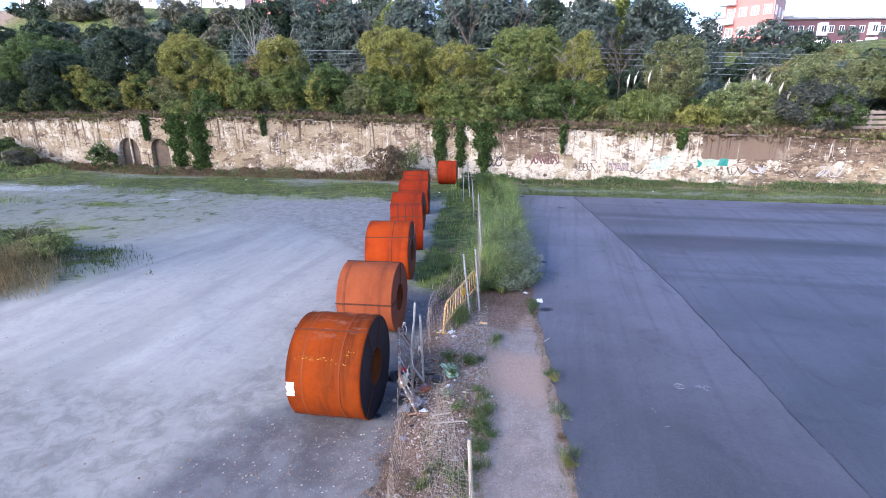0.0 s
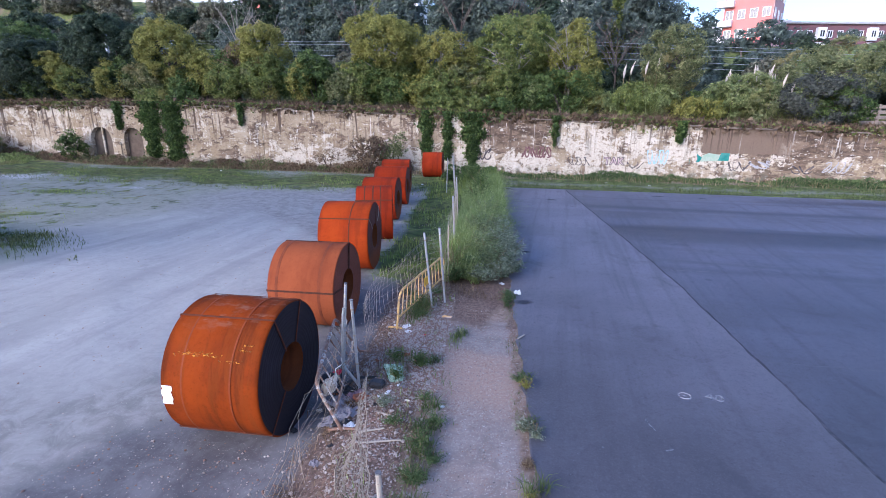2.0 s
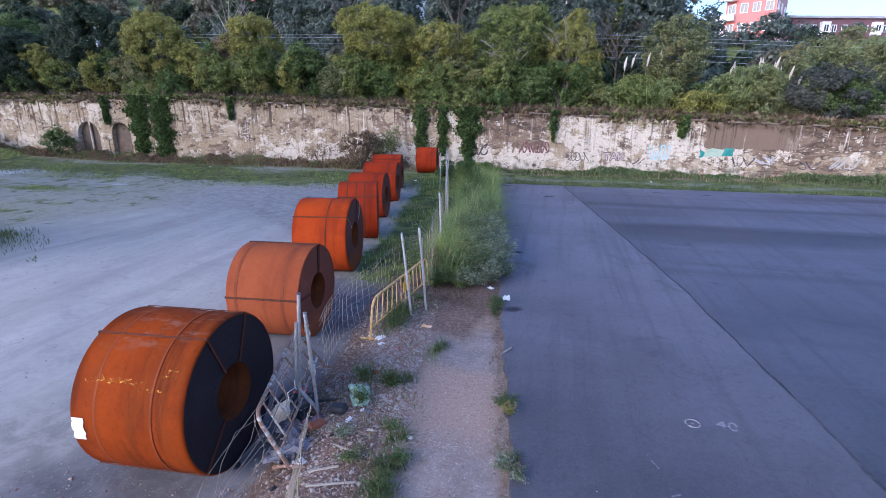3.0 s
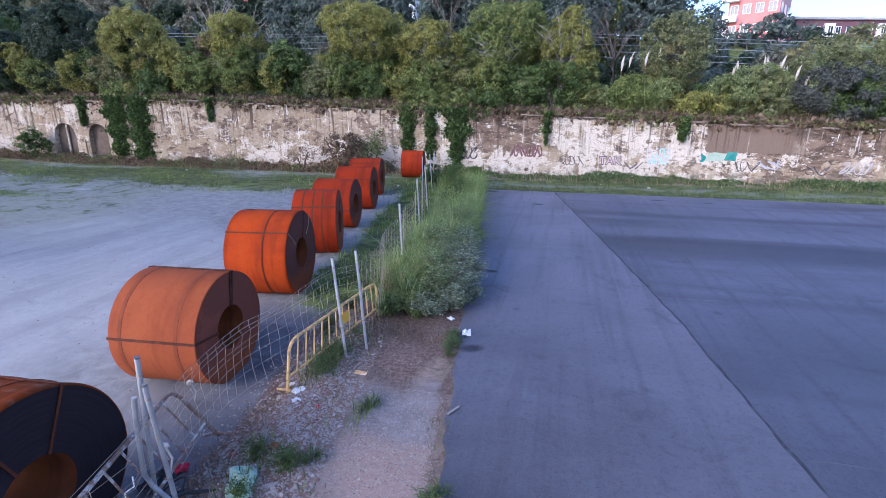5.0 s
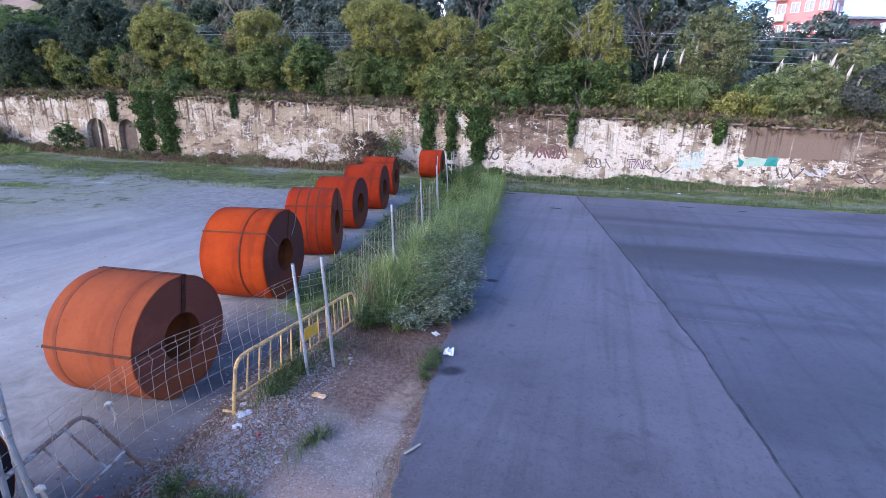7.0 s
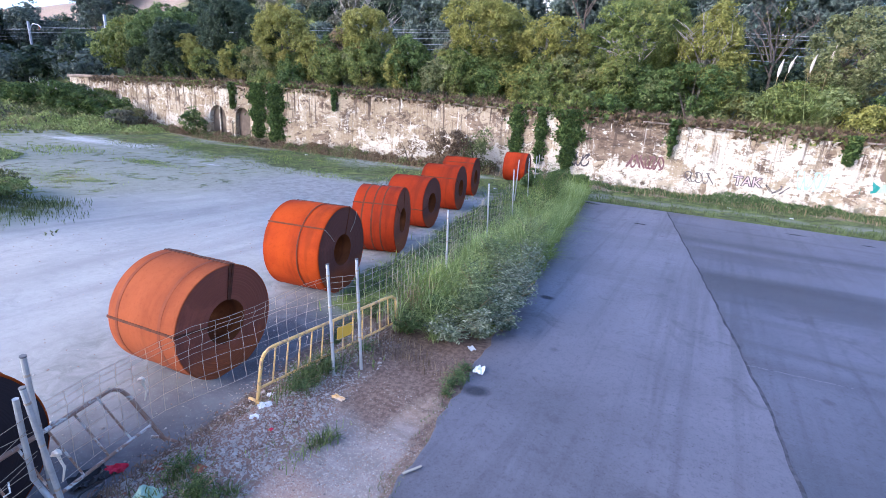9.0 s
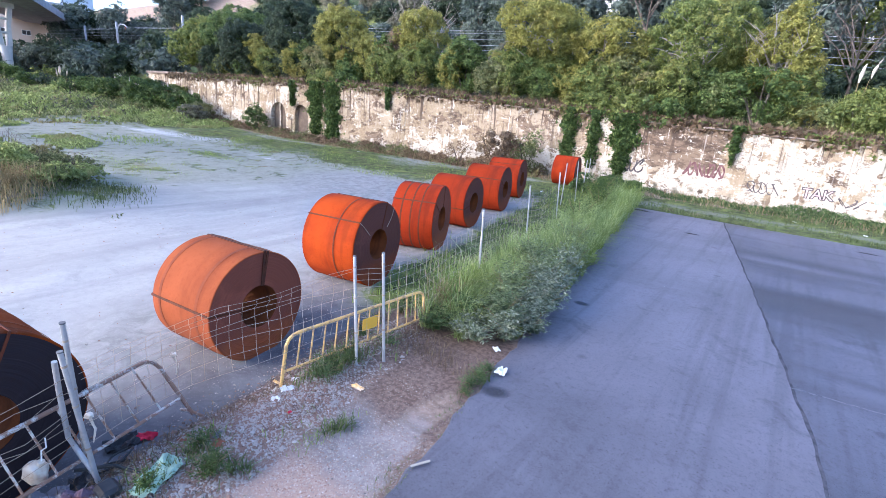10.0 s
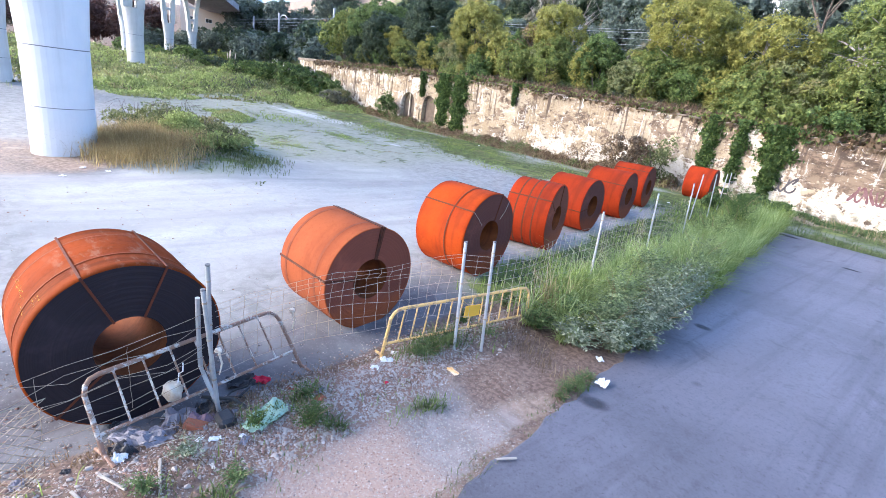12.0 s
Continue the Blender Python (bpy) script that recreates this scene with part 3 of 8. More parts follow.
def hang(name, me, mat, parent=None, label="", smooth=False):
    me.materials.append(mat)
    if smooth:
        me.polygons.foreach_set("use_smooth", [True] * len(me.polygons))
    ob = new(name, me)
    if parent is not None:
        ob.parent = parent
    if label:
        ob["label"] = label
    return ob


def part(name, bm, mat, parent=None, label="", smooth=False):
    me = bpy.data.meshes.new(name)
    bm.to_mesh(me)
    bm.free()
    return hang(name, me, mat, parent, label, smooth)


def empty(name, loc=(0, 0, 0), rz=0):
    ob = new(name)
    ob.matrix_world = pose(*loc, 0, 0, rz)
    return ob


def add_box(bm, c, s, m=None, bevel=0.0):
    """A box round c of size s, turned by m about its centre."""
    mat = Matrix.Translation(c) @ (m if m is not None else Matrix()) @ Matrix.Diagonal((*s, 1))
    r = bmesh.ops.create_cube(bm, size=1.0, matrix=mat)
    if bevel:
        es = list({e for v in r["verts"] for e in v.link_edges})
        bmesh.ops.bevel(bm, geom=es, offset=bevel, segments=1, affect="EDGES")


def box(c, s, m=None, bevel=0.0):
    bm = bmesh.new()
    add_box(bm, c, s, m, bevel)
    return bm


def add_tube(bm, pts, r, n=8, cap=True, taper=None, radii=None):
    """A round bar along pts; taper: its radius at the far end; radii: one at each point."""
    pts = [Vector(p) for p in pts]
    rings = []
    for i, p in enumerate(pts):
        d = (pts[min(i + 1, len(pts) - 1)] - pts[max(i - 1, 0)]).normalized()
        a = d.orthogonal() if abs(d.z) > 0.95 else d.cross(Vector((0, 0, 1)))
        a.normalize()
        b = d.cross(a)
        rr = radii[i] if radii else (r if taper is None else r + (taper - r) * i / (len(pts) - 1))
        rings.append([bm.verts.new(p + (a * math.cos(2 * math.pi * j / n) + b * math.sin(2 * math.pi * j / n)) * rr) for j in range(n)])
    for u, v in zip(rings, rings[1:]):
        for j in range(n):
            bm.faces.new((u[j], u[(j + 1) % n], v[(j + 1) % n], v[j]))
    if cap:
        bm.faces.new(rings[0][::-1])
        bm.faces.new(rings[-1])


def tube(pts, r, n=8, taper=None):
    bm = bmesh.new()
    add_tube(bm, pts, r, n, True, taper)
    return bm


def lathe_x(profile, n=64):
    """Turn (x, r) profile points about the x axis into an open skin."""
    bm = bmesh.new()
    rings = [[bm.verts.new((x, r * math.cos(2 * math.pi * j / n), r * math.sin(2 * math.pi * j / n))) for j in range(n)] for x, r in profile]
    for u, v in zip(rings, rings[1:]):
        for j in range(n):
            bm.faces.new((u[j], u[(j + 1) % n], v[(j + 1) % n], v[j]))
    bmesh.ops.recalc_face_normals(bm, faces=bm.faces)
    return bm


def lump(bm, c, s, seed=0, sub=1, rough=0.25):
    """An irregular stone-like or crumpled body."""
    r = bmesh.ops.create_icosphere(bm, subdivisions=sub, radius=1.0)
    off = Vector((seed * 3.7, seed * 1.3, seed * 2.1))
    for v in r["verts"]:
        k = 1 + rough * noise.noise(v.co * 1.7 + off) * 2
        v.co = Vector((v.co.x * s[0], v.co.y * s[1], v.co.z * s[2])) * k + Vector(c)


def leaf_quads(pos, size, tilt=None, aspect=1.7):
    """A rhombic, slightly folded leaf at each of pos."""
    n = len(pos)
    d = RNG.normal(size=(n, 3))
    d /= np.linalg.norm(d, axis=1, keepdims=True)
    if tilt is not None:
        d = d * (1 - tilt[3]) + np.array(tilt[:3]) * tilt[3]
        d /= np.linalg.norm(d, axis=1, keepdims=True)
    e = np.cross(d, RNG.normal(size=(n, 3)))
    e /= np.linalg.norm(e, axis=1, keepdims=True) + 1e-9
    nrm = np.cross(d, e)
    s = (size * RNG.uniform(0.6, 1.4, n))[:, None]
    a = pos - d * s * aspect * 0.5
    b = pos + e * s * 0.5 + nrm * s * 0.12
    c = pos + d * s * aspect * 0.5
    f = pos - e * s * 0.5 + nrm * s * 0.12
    if size >= 0.08:
        v = np.stack([a, pos + e * s * 0.85 + nrm * s * 0.15, c - e * s * 0.3], axis=1).reshape(-1, 3)
        return v, np.arange(n * 3).reshape(-1, 3)
    v = np.stack([a, b, c, f], axis=1).reshape(-1, 3)
    idx = np.arange(n * 4).reshape(-1, 4)
    return v, idx


def blades(base, height, width, lean=0.45):
    """A bent grass blade on each base point."""
    n = len(base)
    a = RNG.uniform(0, 2 * math.pi, n)
    d = np.stack([np.cos(a), np.sin(a), np.zeros(n)], 1)
    s = np.stack([-np.sin(a), np.cos(a), np.zeros(n)], 1)
    h = (height * RNG.uniform(0.5, 1.25, n))[:, None]
    w = (width * RNG.uniform(0.7, 1.3, n))[:, None]
    k = (lean * RNG.uniform(0.2, 1.5, n))[:, None]
    up = np.array([0, 0, 1.0])
    mid = base + up * h * 0.6 + d * h * k * 0.35
    tip = base + up * h * (1 - 0.25 * k) + d * h * k
    if width >= 0.0105:
        v = np.stack([base - s * w, base + s * w, tip], 1).reshape(-1, 3)
        return v, np.zeros((0, 4), int), np.arange(n * 3).reshape(-1, 3)
    v = np.stack([base - s * w, base + s * w, mid + s * w * 0.7, mid - s * w * 0.7, tip], 1).reshape(-1, 3)
    i = np.arange(n)[:, None] * 5
    return v, np.hstack([i, i + 1, i + 2, i + 3]), np.hstack([i + 3, i + 2, i + 4])


# ---------------------------------------------------------------- the lie of the land
def sstep(a, b, v):
    t = np.clip((np.asarray(v, float) - a) / (b - a), 0, 1)
    return t * t * (3 - 2 * t)


def wall_top(x):
    """Height of the retaining wall's crest along x."""
    return np.interp(x, [-60, -24, 17, 60], [4.25, 4.22, 2.72, 2.5])


def edge_x(y):
    """Left edge of the asphalt."""
    return 1.93 - 0.143 * np.asarray(y, float)


def waves(x, y, s, seed=0.0):
    return (np.sin(x * s + seed) * np.cos(y * s * 1.3 + seed * 2) + 0.5 * np.sin(x * s * 2.3 + y * s * 1.7 + seed)) / 1.5


def terrain(x, y):
    x, y = np.asarray(x, float), np.asarray(y, float)
    z = 0.02 * waves(x, y, 0.9) + 0.012 * waves(x, y, 2.7, 1.0)
    z = z - 0.11 * sstep(-0.75, -1.6, x - 0.143 * (6 - y) * 1.0) * sstep(25, 20, y) - 0.17 * sstep(13.0, 6.0, y) * sstep(-1.0, -1.9, x) * sstep(-9, -4, x)
    z = z + 2.1 * sstep(-27, -75, x)
    z = z + 0.45 * np.exp(-(((x + 15.2) / 3.0) ** 2 + ((y - 8.6) / 2.2) ** 2))
    z = z - 0.12 * np.exp(-(((x + 1.32) / 0.32) ** 2 + ((y - 7.4) / 0.7) ** 2))
    strip = np.exp(-(((x - (edge_x(y) - 1.75)) / 0.45) ** 2)) * sstep(24, 20, y)
    z = z + 0.05 * strip
    z = np.where((x > edge_x(y) + 0.12) & (y < 25.0), -0.06, z)
    z = z + 15.0 * sstep(-118, -175, x)
    crest = wall_top(x)
    hill = np.interp(x, [-120, -60, -20, 5, 30, 60, 150], [25.5, 22.8, 17.5, 14.5, 13, 14, 14])
    bank = crest + 0.10 + 1.4 * sstep(31.6, 41, y) + (hill - crest - 1.5) * sstep(50, 82, y) + 0.35 * waves(x, y, 0.3) * sstep(33, 40, y)
    open_left = sstep(-47.4, -50, x)
    rise = sstep(31.45, 31.66, y) * (1 - open_left) + sstep(33, 41, y) * open_left
    return z * (1 - rise) + np.maximum(bank, z) * rise


def spread(lo, hi, fine_lo, fine_hi, fine, coarse_growth=1.12):
    a = list(np.arange(fine_lo, fine_hi + 1e-6, fine))
    s = fine
    while a[-1] < hi:
        s *= coarse_growth
        a.append(a[-1] + s)
    s = fine
    while a[0] > lo:
        s *= coarse_growth
        a.insert(0, a[0] - s)
    return np.array(a)


def build_ground():
    xs = spread(-900, 900, -22, 6, 0.22, 1.09)
    xs = np.unique(np.concatenate([xs[(xs < -3.2) | (xs > 2.6)], np.arange(-3.2, 2.65, 0.085)]))
    ys = np.concatenate([spread(-900, 24.9, -1, 24.8, 0.22, 1.12)[:-1], np.arange(24.9, 31.0, 0.3), [31.2, 31.44, 31.55, 31.67], spread(31.8, 1200, 31.8, 42, 0.6, 1.09)])
    X, Y = np.meshgrid(xs, ys)
    Z = terrain(X, Y)
    v = np.stack([X, Y, Z], -1).reshape(-1, 3)
    nx, ny = len(xs), len(ys)
    i = (np.arange(ny - 1)[:, None] * nx + np.arange(nx - 1)[None, :]).ravel()[:, None]
    me = fast_mesh("ground", v, [np.hstack([i, i + 1, i + 1 + nx, i + nx])])
    x, y = v[:, 0], v[:, 1]
    wob = waves(x, y, 0.55, 2.0)
    grass = 0.66 * sstep(21.0, 23.6, y + 0.9 * wob + 0.5 * waves(x, y, 1.7, 5.0)) * (x < -2)
    grass = grass * (1 - 0.5 * np.exp(-(((y - 28.3 - 0.5 * wob) / 0.75) ** 2)) * sstep(-34, -27, x) * np.clip(0.55 + 0.8 * waves(x, y * 0, 0.33, 2.0), 0, 1))
    grass = grass * np.clip(0.92 + 0.3 * waves(x, y, 0.37, 1.0), 0.45, 1.1)
    grass = grass * (1 - 0.6 * np.exp(-(((y - 20.5 - 0.12 * (x + 30)) / 1.3) ** 2)) * sstep(-18, -24, x))
    right = sstep(24.9, 25.1, y) * (x >= -2) * (0.62 - 0.2 * np.exp(-(((y - 26.9 - 0.6 * wob) / 0.65) ** 2)))
    grass = np.maximum(grass, right)
    behind = sstep(9.3, 11.5, y + 0.4 * wob) * sstep(-3.4, -2.2, x + 0.17 * (y - 10) + 0.3 * wob) * (x < edge_x(y))
    grass = np.maximum(grass, 0.8 * behind)
    west = sstep(-35, -42, x + 2 * wob) * sstep(3, 8, y)
    grass = np.maximum(grass, (0.52 + 0.25 * waves(x, y, 0.28, 3.0)) * west)
    mound = np.exp(-(((x + 15) / 3.6) ** 2 + ((y - 8.3) / 3.0) ** 2))
    grass = np.maximum(grass, 0.42 * sstep(0.25, 0.6, mound + 0.1 * wob))
    patch = np.exp(-(((x + 22.5) / 3.5) ** 2 + ((y - 18.6) / 1.0) ** 2))
    grass = np.maximum(grass, 0.6 * patch)
    grass = np.maximum(grass, 0.47 * np.exp(-(((x + 20) / 6) ** 2 + ((y - 13.5) / 3.0) ** 2)))
    grass = np.maximum(grass, 0.6 * np.exp(-(((x + 29) / 3.2) ** 2 + ((y - 14.4) / 1.5) ** 2)))
    grass = np.maximum(grass, 0.36 * sstep(-11, -17, x + 1.5 * wob) * sstep(8, 11, y))
    grass = np.where(y > 31.2, 0.62, grass)
    grass = np.where((x < -98) & (y < 85), 0.3, grass)
    soil = sstep(edge_x(y) - 2.4, edge_x(y) - 2.05, x + 0.15 * wob) * (x < edge_x(y) + 0.3) * sstep(25, 22, y)
    soil = np.maximum(soil, sstep(28.3, 29.3, y + 0.4 * wob) * 0.9)
    grass = np.where(y < 31.2, grass * (1 - 0.5 * sstep(28.5, 29.8, y + 0.4 * wob)), grass)
    soil = np.maximum(soil, 0.55 * sstep(-10.9, -13, x) * sstep(7.5, 4, y) * sstep(-22, -16, x))
    soil = np.maximum(soil, 0.5 * sstep(0.3, 0.6, np.exp(-(((x + 15.8) / 3.8) ** 2 + ((y - 8.2) / 2.2) ** 2)) + 0.1 * wob))
    bare = np.exp(-(((x + 15) / 3.6) ** 2 + ((y - 5.4) / 1.7) ** 2))
    soil = np.maximum(soil, 0.62 * sstep(0.3, 0.75, bare + 0.1 * wob))
    soil = np.where((x < -98) & (y < 85), 0.8, soil)
    path = sstep(edge_x(y) - 1.55, edge_x(y) - 0.85, x + 0.12 * wob) * sstep(edge_x(y) - 0.05, edge_x(y) - 0.2, x + 0.05 * waves(x, y, 5.0)) * sstep(8.3, 7.2, y + 0.3 * wob)
    rosy = 0.9 * np.exp(-(((y - 6.15) / 0.5) ** 2)) + 0.33 * sstep(6.9, 5.6, y) + 0.3 * sstep(edge_x(y) - 1.0, edge_x(y) - 1.5, x) + 0.18 * sstep(4.6, 5.6, y) - 0.3 * np.exp(-(((x - 0.35) / 0.5) ** 2 + ((y - 7.25) / 0.5) ** 2)) + 0.5 * np.exp(-(((x - 0.4) / 0.35) ** 2 + ((y - 8.35) / 0.5) ** 2)) + 0.3 * np.exp(-(((y - 1.5) / 1.0) ** 2))
    humus = np.exp(-(((x - 0.0 + 0.25 * (y - 8.5)) / 0.62) ** 2 + ((y - 8.65) / 1.0) ** 2)) * 1.7 + 0.75 * sstep(8.4, 9.2, y + 0.3 * wob) * (x > edge_x(y) - 1.7) * (x < edge_x(y)) * sstep(11, 10, y)
    humus = humus + 0.6 * np.exp(-(((x - edge_x(y) + 0.06) / 0.08) ** 2)) * sstep(0.5, 2.0, y) * sstep(10.5, 9.5, y)
    humus = humus + 0.85 * sstep(edge_x(y) - 1.25, edge_x(y) - 1.5, x) * sstep(edge_x(y) - 2.75, edge_x(y) - 2.4, x) * sstep(9.5, 8.5, y) * sstep(0.5, 2.0, y)
    humus = humus + 0.75 * np.exp(-(((x + 1.8 + 0.17 * (y - 10)) / 0.5) ** 2)) * sstep(8.2, 9.2, y) * sstep(14, 12, y)
    humus = humus - 0.9 * np.exp(-(((x - 0.45) / 0.28) ** 2 + ((y - 8.25) / 0.4) ** 2))
    dark = sstep(11, 19, y + 2.0 * wob) + 0.9 * sstep(-13, -18, x) + 0.95 * sstep(-6.4, -2.8, x + 0.17 * (y - 6) + 0.5 * wob) + 0.95 * sstep(6.5, 1.5, y + 0.5 * wob)
    dark = np.clip(dark, 0, 1) * (1 - 0.9 * np.exp(-(((y - 20.3 - 0.12 * (x + 30)) / 0.8) ** 2)) * sstep(-38, -33, x) * sstep(-17, -22, x))
    wash = np.exp(-(((y - 22.3 - 0.28 * (x + 31)) / 1.7) ** 2)) * 0.85 * sstep(-40, -35, x) * sstep(-25.5, -30, x) + 0.7 * np.exp(-(((y - 20.6) / 0.3) ** 2)) * sstep(-23, -21, x) * sstep(-18, -19.5, x)
    tar = 0.95 * sstep(-0.9, 0.8, x + 0.25 * wob - np.interp(y, [0, 2.1, 2.7, 4.06, 5.3, 6.3], [-5.0, -4.33, -4.0, -3.6, -2.0, -0.8])) + 0.8 * np.exp(-(((x + 0.15 * (y - 5) + 1.9) / 1.2) ** 2)) * sstep(13, 9, y)
    tar = np.maximum(tar, 0.75 * sstep(0.25, 0.7, bare + 0.1 * wob))
    for name, a in (("tar", tar), ("grass", grass), ("soil", soil), ("path", path), ("rosy", rosy), ("humus", np.clip(humus, 0, 1.2)), ("wash", wash), ("dark", np.clip(dark, 0, 1))):
        me.attributes.new(name, "FLOAT", "POINT").data.foreach_set("value", a.astype(np.float32))
    ob = hang("ground", me, M_GROUND, smooth=True)
    tagged(ob, "dusty grey gravel yard with weedy edges and a grassy bank", "ground", kind="structure")


build_ground()


def seam_x(y):
    return np.interp(y, [-40, 4, 5.3, 7.3, 8.3, 10.8, 16, 25], [8.0, 4.86, 4.70, 4.50, 4.37, 4.10, 3.27, 1.75])


def slab(name, left, right, label, mat):
    """A rolled asphalt surface between two edges, 8 cm thick, its rim a little ragged."""
    ys = np.concatenate([np.linspace(-60, -4, 12), np.arange(-3.8, 24.91, 0.2), [24.92]])
    bm = bmesh.new()
    rows = []
    for y in ys:
        j = 0.03 * math.sin(y * 5.1) + 0.02 * math.sin(y * 13.7) if left is edge_x else 0.0
        a, b = float(left(y)) + j, float(right(y))
        rows.append([bm.verts.new((a + 0.012, y, -0.07)), bm.verts.new((a, y, 0.012 if left is edge_x else 0.019)), bm.verts.new((a + 0.02, y, 0.02)), bm.verts.new((b, y, 0.02)), bm.verts.new((b, y, -0.07))])
    for u, v in zip(rows, rows[1:]):
        for i in range(4):
            bm.faces.new((u[i], u[i + 1], v[i + 1], v[i]))
    bm.faces.new(rows[-1])
    bm.faces.new(rows[0][::-1])
    bmesh.ops.recalc_face_normals(bm, faces=bm.faces)
    return tagged(part(name, bm, mat), label, "asphalt", kind="structure")


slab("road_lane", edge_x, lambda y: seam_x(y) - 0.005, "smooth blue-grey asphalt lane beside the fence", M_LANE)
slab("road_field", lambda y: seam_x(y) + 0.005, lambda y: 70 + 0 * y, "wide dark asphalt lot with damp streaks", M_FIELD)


def seam_strip():
    """The rough joint between the two asphalt surfaces."""
    k = Mat("asphalt_seam", 0.85, 0, 0.2)
    p = k.world()
    k.color(k.mix(k.ramp(k.noise(7, 5, 0.7, vec=p), 0.4, 0.6), (0.05, 0.05, 0.058), (0.095, 0.094, 0.105)))
    bm = bmesh.new()
    rows = []
    for y in np.arange(-6, 24.85, 0.12):
        x = float(seam_x(y)) + 0.012 * math.sin(y * 3.1) + 0.008 * math.sin(y * 9.7)
        w = 0.010 + 0.007 * math.sin(y * 5.3) * math.sin(y * 1.9)
        rows.append([bm.verts.new((x - w - 0.012, y, 0.0195)), bm.verts.new((x - w, y, 0.0215)), bm.verts.new((x + w, y, 0.0215)), bm.verts.new((x + w + 0.012, y, 0.0195))])
    for u, v in zip(rows, rows[1:]):
        for i in range(3):
            bm.faces.new((u[i], u[i + 1], v[i + 1], v[i]))
    tagged(part("asphalt_seam", bm, k.m), "rough uneven joint between two asphalt surfaces", "joint", kind="structure")


seam_strip()


# ---------------------------------------------------------------- retaining wall
def build_wall():
    root = empty("wall_north", (0, 31, 0))
    tagged(root, "old retaining wall of peeling white plaster over brown masonry", "wall", kind="structure")
    arches = ((-33.3, 1.0, 0.0, 1.75), (-30.3, 0.85, 0.0, 1.85))
    xs = np.unique(np.concatenate([np.linspace(-47.4, 66, 285), *[np.linspace(c - w, c + w, 13) for c, w, _, _ in arches]]))
    front, back = 0.0, 0.75
    bm = bmesh.new()

    def clear(x):
        for c, w, b, s in arches:
            if abs(x - c) <= w + 1e-6:
                return s + math.sqrt(max(0.0, w * w - (x - c) ** 2)) * 0.95
        return None

    zs = [-0.4, 0.6, 1.3, 2.0, 2.6, 3.2]
    for a, b in zip(xs, xs[1:]):
        mid = 0.5 * (a + b)
        inside = clear(mid) is not None
        la, lb = (clear(a) or clear(mid) or 0), (clear(b) or clear(mid) or 0)
        ta, tb = float(wall_top(a)), float(wall_top(b))
        lo_a, lo_b = (la, lb) if inside else (-0.4, -0.4)
        p = [bm.verts.new((a, front, lo_a)), bm.verts.new((b, front, lo_b)), bm.verts.new((b, front, tb)), bm.verts.new((a, front, ta)), bm.verts.new((a, back, ta)), bm.verts.new((b, back, tb))]
        bm.faces.new((p[0], p[1], p[2], p[3]))
        bm.faces.new((p[3], p[2], p[5], p[4]))
        if inside:
            q = [bm.verts.new((a, 0.38, lo_a)), bm.verts.new((b, 0.38, lo_b)), bm.verts.new((b, 0.38, -0.4)), bm.verts.new((a, 0.38, -0.4))]
            bm.faces.new((p[0], q[0], q[1], p[1]))
            bm.faces.new((q[0], q[3], q[2], q[1]))
    for c, w, b, s in arches:
        for sx in (-1, 1):
            x = c + sx * w
            f = [bm.verts.new((x, front, -0.4)), bm.verts.new((x, 0.38, -0.4)), bm.verts.new((x, 0.38, s)), bm.verts.new((x, front, s))]
            bm.faces.new(f if sx < 0 else f[::-1])
    for c, w, b, s in arches:
        part("niche_back", box((c, 0.355, (s + w) / 2 - 0.2), (2 * w, 0.04, s + w + 0.4)), M_NICHE, root, "bare brown masonry in an arched niche, recess shade in its colour")
    bmesh.ops.remove_doubles(bm, verts=bm.verts, dist=0.001)
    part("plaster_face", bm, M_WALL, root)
    for x in (-45.2, -36.2, -27.6, -19.3, -12.4, 1.6, 9.0, 13.2, 21.0, 29.0):
        t = float(wall_top(x))
        part("pilaster", box((x, -0.005, t / 2 - 0.25), (0.34, 0.06, t + 0.1), None, 0.02), M_WALL, root)
    for x in (-31.8, -33.3):
        part("arch_post", box((x, -0.02 if x > -32 else 0.22, 0.6), (0.62 if x > -32 else 0.16, 0.10, 1.9 if x > -32 else 4.1), None, 0.02), M_WALL, root)
    k, x = 0, -47.0
    coping = box((0, 0, 0), (1.0, 0.46, 0.09), None, 0.03)
    cm = bpy.data.meshes.new("coping_stone")
    coping.to_mesh(cm)
    coping.free()
    cm.materials.append(M_COPING)
    while x < 40:
        w = 1.0 + 0.5 * ((k * 37) % 10) / 10
        if (k * 53) % 7 > 2:
            o = new("coping_stone", cm)
            o.parent = root
            o.location = (x + w / 2, 0.13 + 0.03 * math.sin(k * 2.1), float(wall_top(x + w / 2)) + 0.045 + 0.02 * math.sin(k * 1.7))
            o.rotation_euler = (0, radians(2.05 if x > -24 else 0.1) + 0.01 * math.sin(k * 3.3), 0.015 * math.sin(k * 5.0))
            o.scale = (w * 0.985, 1, 1)
        x += w
        k += 1


build_wall()


